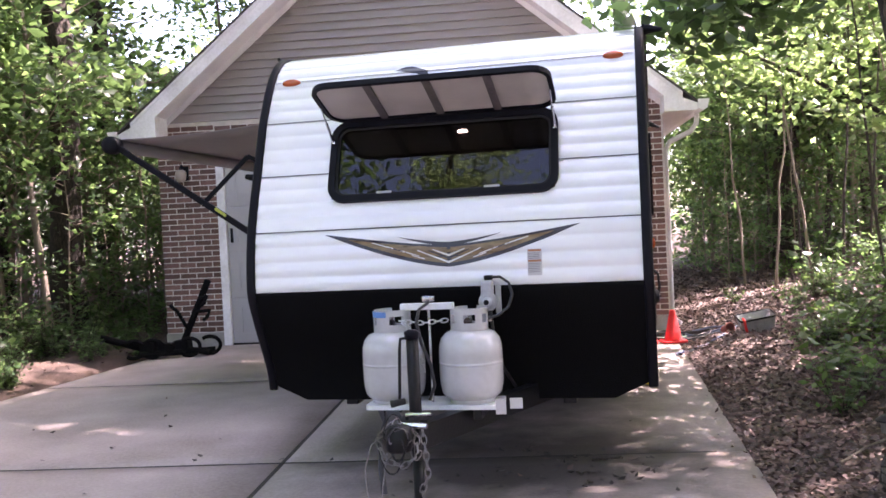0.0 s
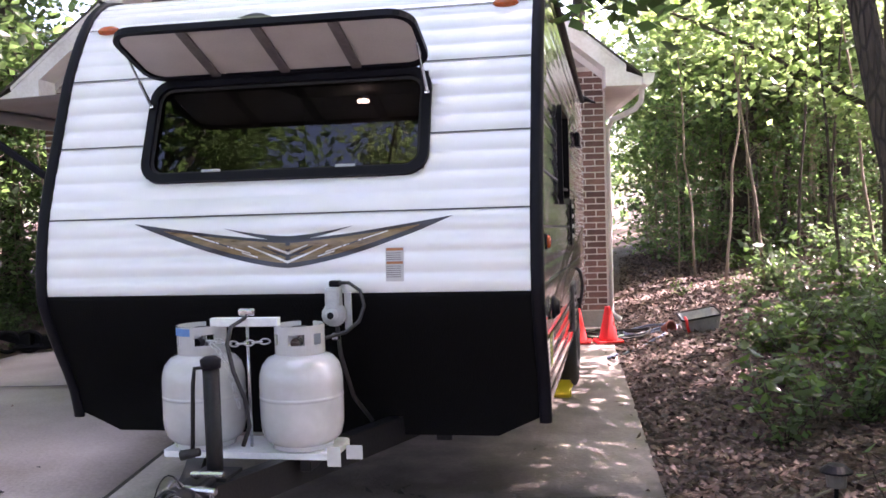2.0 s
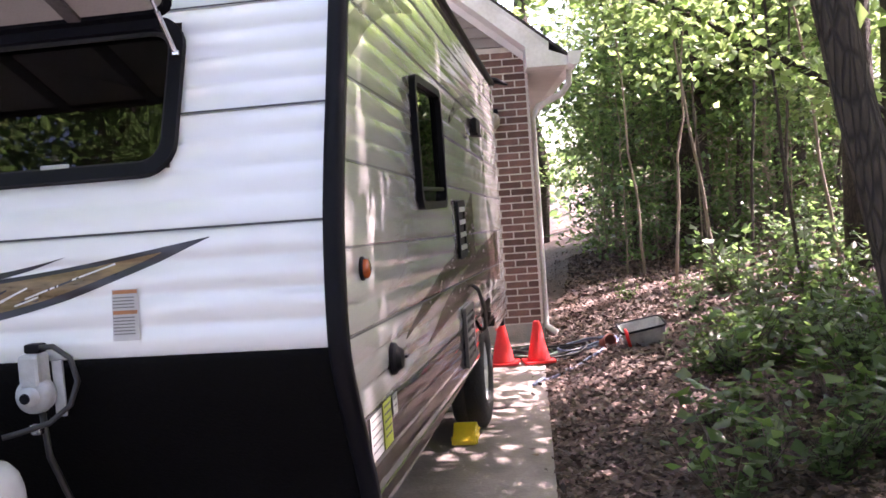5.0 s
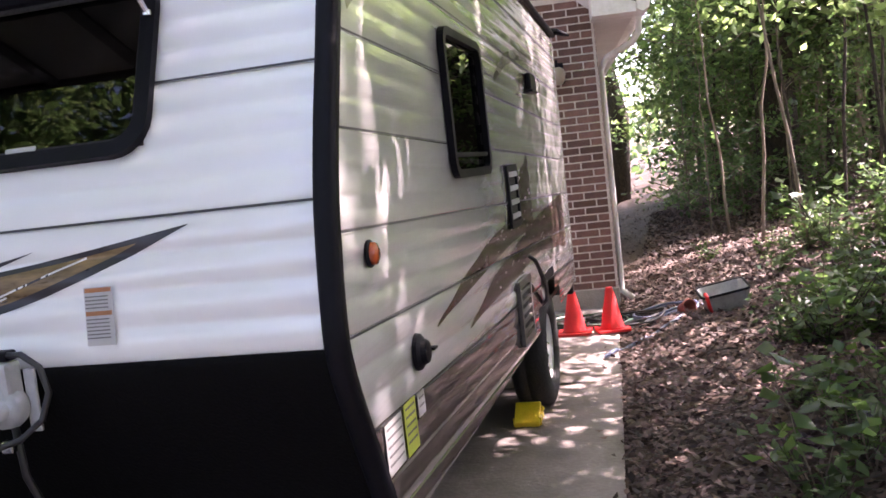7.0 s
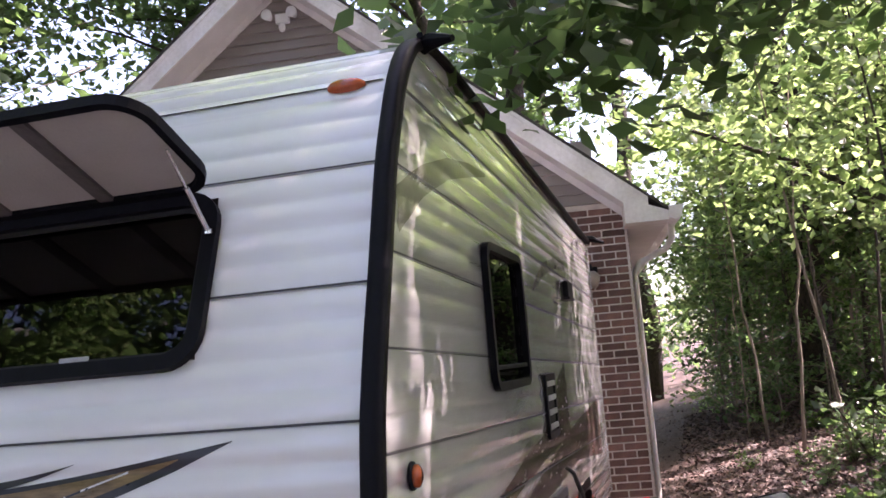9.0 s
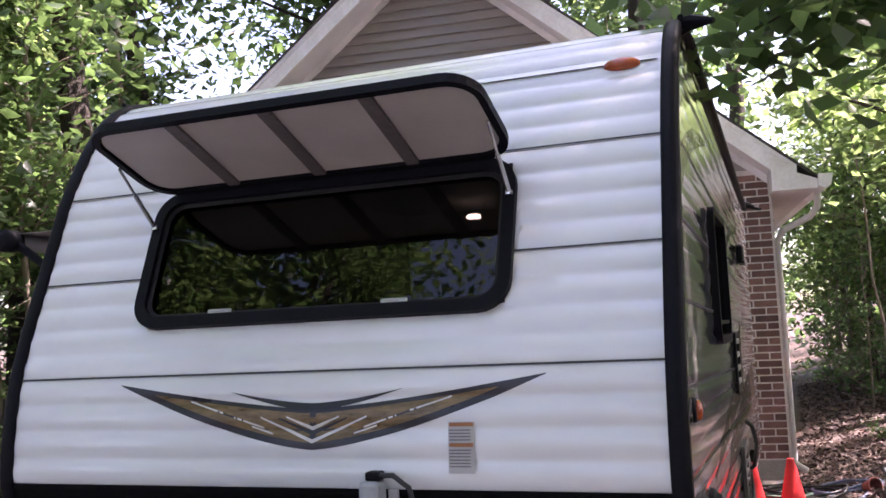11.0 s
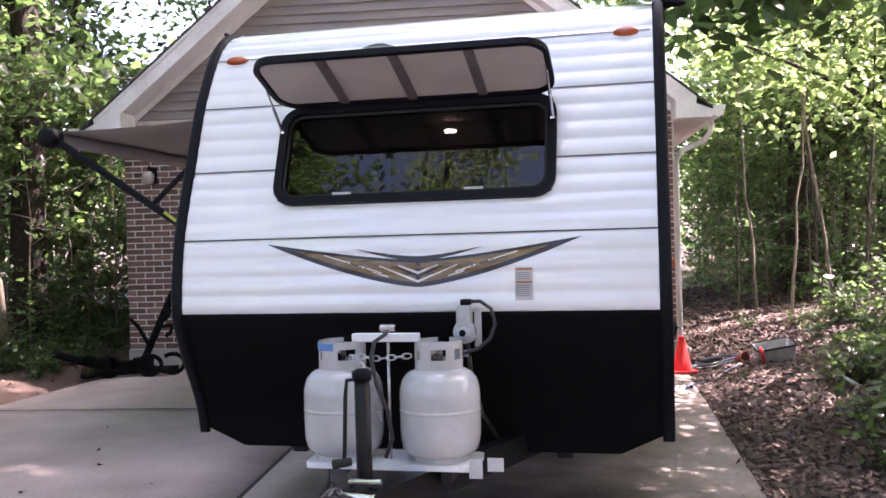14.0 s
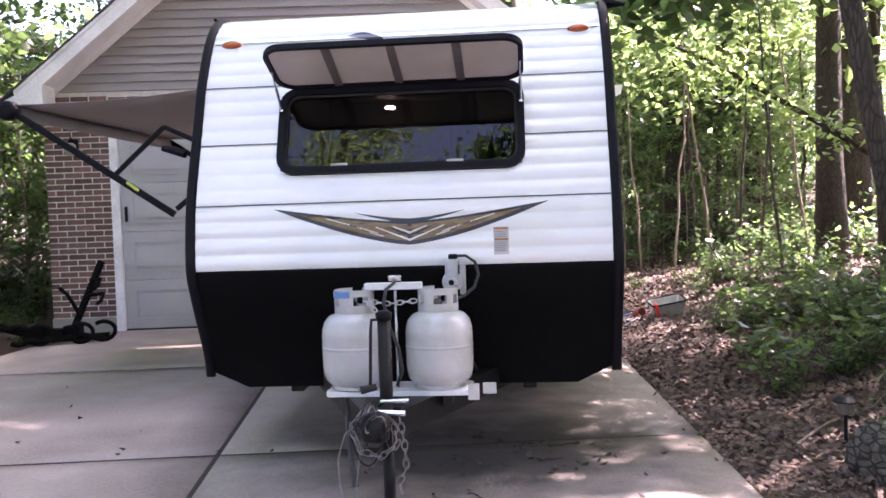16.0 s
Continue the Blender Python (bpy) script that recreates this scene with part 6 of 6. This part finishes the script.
_far = np.array([p for p in _far if p[2] < 5.0 or not sky_gap(p[0], p[1])])
_far[:, 2] += 0.135 * np.clip(_far[:, 0] - 2, 0, 30)
far_woods = thing("far_woods", (0, 0, 0), "dense green woods in the distance", "woods", kind="stuff")
leaf_cloud("woods_foliage", _far, rng0.uniform(0.3, 0.62, len(_far)), M_LEAFD, far_woods, rng0, flat=0.6)["kind"] = "stuff"

# a slim leaning trunk at the forest edge
slim = thing("leaning_tree", (2.72, 0.54, gz(2.72, 0.54)), "slim leaning tree trunk beside the driveway", "tree")
_r = np.random.default_rng(5)
part("trunk", tube([(0.04, -0.03, -0.2), (-0.05, 0, 0.5), (-0.24, 0.02, 1.5), (-0.42, 0.06, 2.6), (-0.52, 0.2, 4.0), (-0.5, 0.5, 6.0)], [0.070, 0.064, 0.058, 0.053, 0.045, 0.03], 12), M_BARK, slim, smooth=True)
# Crown above the view, made wide and dense to shade the slab.
_c = np.concatenate([_r.normal(0, 1, (380, 3)) * (0.9, 1.0, 0.25) + p for p in ((0.1, 0.4, 5.6), (-0.6, 0.9, 5.9), (0.5, -1.2, 6.2), (-0.2, 0.6, 6.8), (-0.5, -0.8, 6.4), (-0.3, 2.0, 6.6))])
leaf_cloud("crown", _c, _r.uniform(0.09, 0.15, len(_c)), M_LEAF, slim, _r)

# a tree whose bough hangs over towards the eave
bough_tree = thing("overhanging_tree", (4.7, 6.4, gz(4.7, 6.4)), "tree with a long bough hanging over the drive", "tree")
_o = Vector(bough_tree.location)
part("trunk", tube([(0.1, 0.1, -0.3), (0, 0, 1.0), (-0.1, 0, 2.4), (0.1, 0.2, 4.5), (0.2, 0.3, 7.0)], [0.09, 0.08, 0.07, 0.055, 0.03], 10), M_BARK, bough_tree, smooth=True)
_bough = [Vector(p) - _o for p in ((4.68, 6.4, 1.7), (4.2, 6.15, 1.95), (3.4, 5.9, 2.40), (2.6, 5.6, 2.80), (2.0, 5.4, 3.05), (1.5, 5.2, 3.25))]
part("bough", tube(_bough, [0.04, 0.036, 0.03, 0.023, 0.016, 0.007], 8), M_BARK, bough_tree, smooth=True)
_b3 = [Vector(p) - _o for p in ((4.65, 6.4, 2.9), (3.9, 4.6, 3.5), (3.0, 2.9, 3.55), (2.2, 1.9, 3.15), (1.7, 1.4, 2.75), (1.35, 1.1, 2.5))]
part("bough", tube(_b3, [0.04, 0.032, 0.022, 0.014, 0.008, 0.004], 8), M_BARK, bough_tree, smooth=True)
_b2 = [Vector(p) - _o for p in ((4.6, 6.4, 3.4), (3.9, 5.2, 3.7), (3.1, 4.2, 3.85), (2.4, 3.4, 3.75), (1.95, 2.9, 3.5))]
part("bough", tube(_b2, [0.045, 0.036, 0.028, 0.018, 0.006], 8), M_BARK, bough_tree, smooth=True)
_cl, _cn = [], []
for _line, _n, _sp, _dz in ((_bough, 70, 0.20, -0.05), (_b2, 210, 0.40, -0.10), (_b3, 170, 0.30, -0.02)):
    for _i in range(2, len(_line)):
        for _q in range(3):
            _p = _line[_i - 1].lerp(_line[_i], (_q + 0.5) / 3)
            (_cl if _line is _bough else _cn).append(_r.normal(0, 1, (_n, 3)) * (_sp, _sp, _sp * 0.45) + np.array((_p.x, _p.y, _p.z + _dz)))
for _p, _s3, _n in (((0, 0.2, 4.6), 1.1, 700), ((-0.8, -0.6, 5.2), 1.0, 600), ((0.6, 0.4, 6.0), 1.1, 600), ((0.9, 1.4, 5.0), 0.9, 500), ((-0.4, 1.9, 4.4), 0.8, 400)):
    _cl.append(_r.normal(0, 1, (_n, 3)) * (_s3, _s3, _s3 * 0.4) + np.array(_p))
_cl = np.concatenate(_cl)
leaf_cloud("crown", _cl, _r.uniform(0.08, 0.14, len(_cl)), M_LEAF, bough_tree, _r)
_cn = np.concatenate(_cn)
# Darker leaf than the crown's, to paint the boughs as shaded.
leaf_cloud("bough_leaves", _cn, _r.uniform(0.09, 0.16, len(_cn)), M_LEAFD, bough_tree, _r, label="hanging leaves in a darker green that stands for shade")

# thin pale stems in front of the dark wood
_rp = np.random.default_rng(44)
for _x, _y, _h, _lx in ((3.05, 7.6, 4.6, -0.5), (3.5, 8.3, 5.2, 0.3), (3.75, 7.0, 5.0, -0.35), (4.0, 9.2, 5.6, 0.5), (2.75, 9.0, 4.2, 0.35), (4.35, 7.9, 4.8, -0.6), (3.3, 10.2, 5.4, -0.2), (4.9, 9.6, 5.5, 0.4), (2.5, 10.6, 4.6, -0.3)):
    _t = thing("bare_stem", (_x, _y, gz(_x, _y)), "thin pale leaning stem at the forest edge", "sapling", "bare stems")
    _ln = bent_line((0, 0, -0.1), (_lx, 0.1, _h), 8, 0.02, _rp)
    part("stem", tube(_ln, [0.022 - 0.002 * k for k in range(9)], 7), M_BARKP if _h < 5 else M_BARK, _t, smooth=True)
    _c = np.concatenate([_rp.normal(0, 1, (70, 3)) * (0.42, 0.42, 0.14) + _ln[k] for k in (5, 6, 7, 8)])
    leaf_cloud("crown", _c, _rp.uniform(0.10, 0.17, len(_c)), M_LEAF, _t, _rp)

# shrubs and seedlings
shrubs = []
for _k in range(4):
    _rg2 = np.random.default_rng(60 + _k)
    _t = thing("shrub", (0, 0, 0), "low broad-leaved green shrub on the forest floor", "shrub", "forest floor shrubs")
    _bm, _cs = bmesh.new(), []
    for _ in range(11 + 2 * _k):
        _a, _h = _rg2.uniform(0, 6.28), _rg2.uniform(0.25, 0.75)
        _tip = (math.cos(_a) * _h * 0.7, math.sin(_a) * _h * 0.7, _h)
        _ln = bent_line((0, 0, -0.03), _tip, 3, 0.02, _rg2)
        tube(_ln, [0.006, 0.005, 0.004, 0.002], 4, _bm)
        for _q in range(10):
            _w = 0.2 + 0.8 * _q / 9
            _cs.append(np.array(_tip) * _w + _rg2.normal(0, 0.07, 3))
    part("stalk", _bm, M_BARK, _t)
    _cs = np.array(_cs)
    leaf_cloud("foliage", _cs, _rg2.uniform(0.07, 0.16, len(_cs)), (M_LEAFS, M_LEAFD, M_LEAFD, M_LEAFS)[_k], _t, _rg2, flat=0.4)
    shrubs.append(_t)
for _n, _x0, _x1, _y0, _y1, _s0, _s1 in ((36, 0.9, 4.5, -1.8, 5.2, 0.4, 0.8), (70, 2.0, 7, 2, 12, 0.5, 1.1), (60, -4, -0.25, 1, 12, 0.4, 1.0), (55, -2.2, -0.15, -0.5, 7.0, 0.3, 0.55), (75, 0.6, 2.9, -0.5, 8.5, 0.3, 0.6)):
    for _ in range(_n):
        y = rng0.uniform(_y0, _y1)
        d = rng0.uniform(_x0, _x1)
        x = slab_right(y) + d if d > 0 else slab_left(y) + d
        if d > 0 and d < 0.45 + 0.13 * max(0, y) and rng0.random() < 0.93:
            continue
        if GXL - 0.5 < x < GXR + 0.4 and y > 5.5:
            continue
        if d > 0 and math.hypot(x - 2.0, y - 5.5) < 0.75:
            continue
        put(shrubs[2 if x < 0 else int(rng0.integers(4))], x, y, rng0.uniform(_s0, _s1), rng0.uniform(0, 6.28), _parked)

# seedlings: a few broad glossy leaves on short stalks
seedlings = []
for _k in range(3):
    _rg2 = np.random.default_rng(160 + _k)
    _t = thing("seedling", (0, 0, 0), "small seedling with a few broad glossy leaves", "seedling", "seedlings")
    _bm, _cs = bmesh.new(), []
    for _ in range(3 + _k):
        _a, _h = _rg2.uniform(0, 6.28), _rg2.uniform(0.16, 0.36)
        _tip = np.array((math.cos(_a) * _h * 0.5, math.sin(_a) * _h * 0.5, _h))
        tube(bent_line((0, 0, -0.03), _tip, 3, 0.012, _rg2), [0.005, 0.004, 0.003, 0.002], 5, _bm)
        for _q in range(4):
            _b2 = 1.57 * _q + _a
            _cs.append(_tip * (0.72 + 0.09 * _q) + np.array((math.cos(_b2) * 0.07, math.sin(_b2) * 0.07, 0.0)))
    part("stalk", _bm, M_BARKP, _t)
    _cs = np.array(_cs)
    leaf_cloud("leaves", _cs, _rg2.uniform(0.11, 0.18, len(_cs)), M_LEAFS, _t, _rg2, flat=0.3)
    seedlings.append(_t)
_rq = np.random.default_rng(202)
for _ in range(85):
    y = _rq.uniform(-1.6, 5.0)
    x = slab_right(y) + _rq.uniform(0.45, 2.4) + 0.12 * max(0, y)
    put(seedlings[int(_rq.integers(3))], x, y, _rq.uniform(0.6, 1.15), _rq.uniform(0, 6.28), _parked)

# fallen leaves
_n = 40000
_x = rng0.uniform(-11, 12, _n)
_y = rng0.uniform(-3, 19, _n)
_keep = []
for x, y in zip(_x, _y):
    r = x - slab_right(y)
    if r > 0.0 and (r < 5 or rng0.random() < 0.35):
        _keep.append((x, y, gz(x, y) + rng0.uniform(0.004, 0.03)))
    elif slab_left(y) - x > 0.0 and rng0.random() < 0.5:
        _keep.append((x, y, gz(x, y) + rng0.uniform(0.004, 0.02)))
    elif -0.12 < r <= 0 and rng0.random() < 0.3 and y < 6:
        _keep.append((x, y, 0.006))
_dn = 75000
for x, y in zip(rng0.uniform(1.2, 5.0, _dn), rng0.uniform(-2, 9.5, _dn)):
    if x - slab_right(y) > 0.0:
        _keep.append((x, y, gz(x, y) + rng0.uniform(0.004, 0.035)))
_far_n = 48000
_rl = np.random.default_rng(77)
_lx, _ly = _rl.uniform(1.4, 8.0, _far_n), _rl.uniform(6.5, 17, _far_n)
_far_litter = np.array([(x, y, gz(x, y) + 0.015) for x, y in zip(_lx, _ly) if x > GXR + 0.15 - 0.12 * (y - 6.2)])
for x, y in ((0.6, 0.3), (0.2, -0.6), (-0.4, -0.9), (0.75, 0.8), (0.5, -0.1), (0.35, 0.15), (-3.4, 1.2), (-2.7, 0.35), (-3.0, 2.4), (0.9, 1.5), (0.7, -0.8), (1.1, -0.4), (0.45, 0.5), (0.6, 0.55)):
    _keep.append((x, y, 0.008))
_keep = np.array(_keep)
litter = thing("leaf_litter", (0, 0, 0), "brown fallen leaves covering the forest floor", "leaf litter", kind="stuff")
leaf_cloud("dry_leaves", _keep, rng0.uniform(0.022, 0.062, len(_keep)), M_LITTER, litter, rng0, flat=0.35, droop=0.0)["kind"] = "stuff"
leaf_cloud("dry_leaves", _far_litter, _rl.uniform(0.05, 0.12, len(_far_litter)), M_LITTER, litter, _rl, flat=0.35, droop=0.0)["kind"] = "stuff"

# dark wet scraps under the nose, and a thin cord on the slab
M_SCRAP = mat("wet_dark_leaf", (0.018, 0.013, 0.011), rough=0.6, var=0.4, scale=20, fine=60, bump=0.2)
_rx = np.random.default_rng(303)
_sc = np.concatenate([np.stack([_rx.normal(cx, sx, n), _rx.normal(cy, sy, n), _rx.uniform(0.006, 0.016, n)], 1) for cx, cy, sx, sy, n in ((0.62, 0.45, 0.22, 0.22, 46), (0.95, 0.25, 0.16, 0.2, 22), (0.3, 0.1, 0.3, 0.3, 22), (0.5, -0.5, 0.25, 0.12, 12), (-0.3, -0.7, 0.25, 0.08, 8), (-2.6, 0.5, 0.9, 0.7, 12))])
leaf_cloud("leaf_scraps", _sc, _rx.uniform(0.025, 0.065, len(_sc)), M_SCRAP, litter, _rx, flat=0.25, droop=0.0, label="dark wet leaf scraps")["kind"] = "stuff"
_pts = [(-0.66 + 0.47 * k / 40, -0.72 + 0.055 * math.sin(k * 0.55) + 0.03 * math.sin(k * 1.3 + 1), 0.008 + 0.004 * math.sin(k)) for k in range(41)]
tagged(obj("cord", tube(_pts, 0.005, 5), M_SCRAP, smooth=True), "thin dark cord lying in curls on the concrete", "cord")

# fallen twigs, and bark scraps on the slab
for _k in range(26):
    if _k < 18:
        y = rng0.uniform(-0.8, 6.5)
        x = slab_right(y) + rng0.uniform(0.2, 3.2)
    else:
        x, y = ((-0.35, -0.62), (-0.25, -0.60), (0.42, -0.55), (0.5, -0.52), (0.7, 0.45), (0.62, 0.2), (0.3, 0.62), (0.75, 0.05))[_k - 18]
    a, L = rng0.uniform(0, 6.28), rng0.uniform(0.25, 0.9) if _k < 18 else rng0.uniform(0.08, 0.22)
    pts = []
    for j in range(6):
        px, py = x + math.cos(a) * L * j / 5 + rng0.normal(0, 0.02), y + math.sin(a) * L * j / 5 + rng0.normal(0, 0.02)
        pts.append((px, py, ground_at(px, py) + 0.012 + (0.05 * math.sin(j) ** 2 if _k < 18 else 0)))
    tagged(obj("twig", tube(pts, [0.008, 0.007, 0.006, 0.005, 0.004, 0.002], 5), M_BARKP if _k < 12 else M_BARK), "thin dry fallen twig on the ground", "twig", "fallen twigs")


# ---- bricks: pieces of the garage walls ----
def brick_mesh(w, h, d, name):
    bm = box(-w / 2, w / 2, -d / 2, d / 2, -h / 2, h / 2)
    bmesh.ops.bevel(bm, geom=bm.edges[:], offset=0.004, segments=1, affect="EDGES")
    me = bpy.data.meshes.new(name)
    bm.to_mesh(me)
    bm.free()
    me.materials.append(M_BRICK)
    return me


BW, BH, BG = 0.200, 0.0550, 0.013
B_FULL, B_HALF = brick_mesh(BW, BH, 0.03, "brick"), brick_mesh((BW - BG) / 2, BH, 0.03, "half_brick")
_rb = random.Random(4)


def brick_run(parent, x0, x1, z0, z1, at, turn=0.0, first_limit=300):
    """Bricks in running bond between x0 and x1 along a wall; at(u) gives the place on its face."""
    count, k, z = 0, 0, z0
    while z + BH <= z1 + 0.005:
        u = x0
        if k % 2:
            p = at(u + (BW - BG) / 4, z + BH / 2)
            _brick(parent, B_HALF, p, turn)
            u += (BW - BG) / 2 + BG
        while u + BW <= x1 + 0.02:
            _brick(parent, B_FULL, at(u + BW / 2, z + BH / 2), turn)
            u += BW + BG
        if x1 - u > (BW - BG) / 2 - 0.02:
            _brick(parent, B_HALF, at(u + (BW - BG) / 4, z + BH / 2), turn)
        z += BH + BG
        k += 1


def _brick(parent, me, p, turn):
    b = new("brick", me)
    b.parent = parent
    b.location = p
    b.location.y += _rb.uniform(-0.002, 0.002)
    b.rotation_euler = (0, _rb.uniform(-0.004, 0.004), turn)


brick_run(wall_l, GXL, DOOR_L - 0.10, 0.18, BRICK_TOP, lambda u, z: Vector((u, GY, z)))
brick_run(wall_r, 0.64, GXR + 0.005, 0.18, BRICK_TOP, lambda u, z: Vector((u, GY, z)))
brick_run(wall_t, DOOR_L - 0.08, -1.9, DOOR_H + 0.11, BRICK_TOP, lambda u, z: Vector((u, GY, z)))
brick_run(wall_s, 0.02, 1.3, 0.18, BRICK_TOP, lambda u, z: Vector((GXR, GY + u, z)), radians(90))
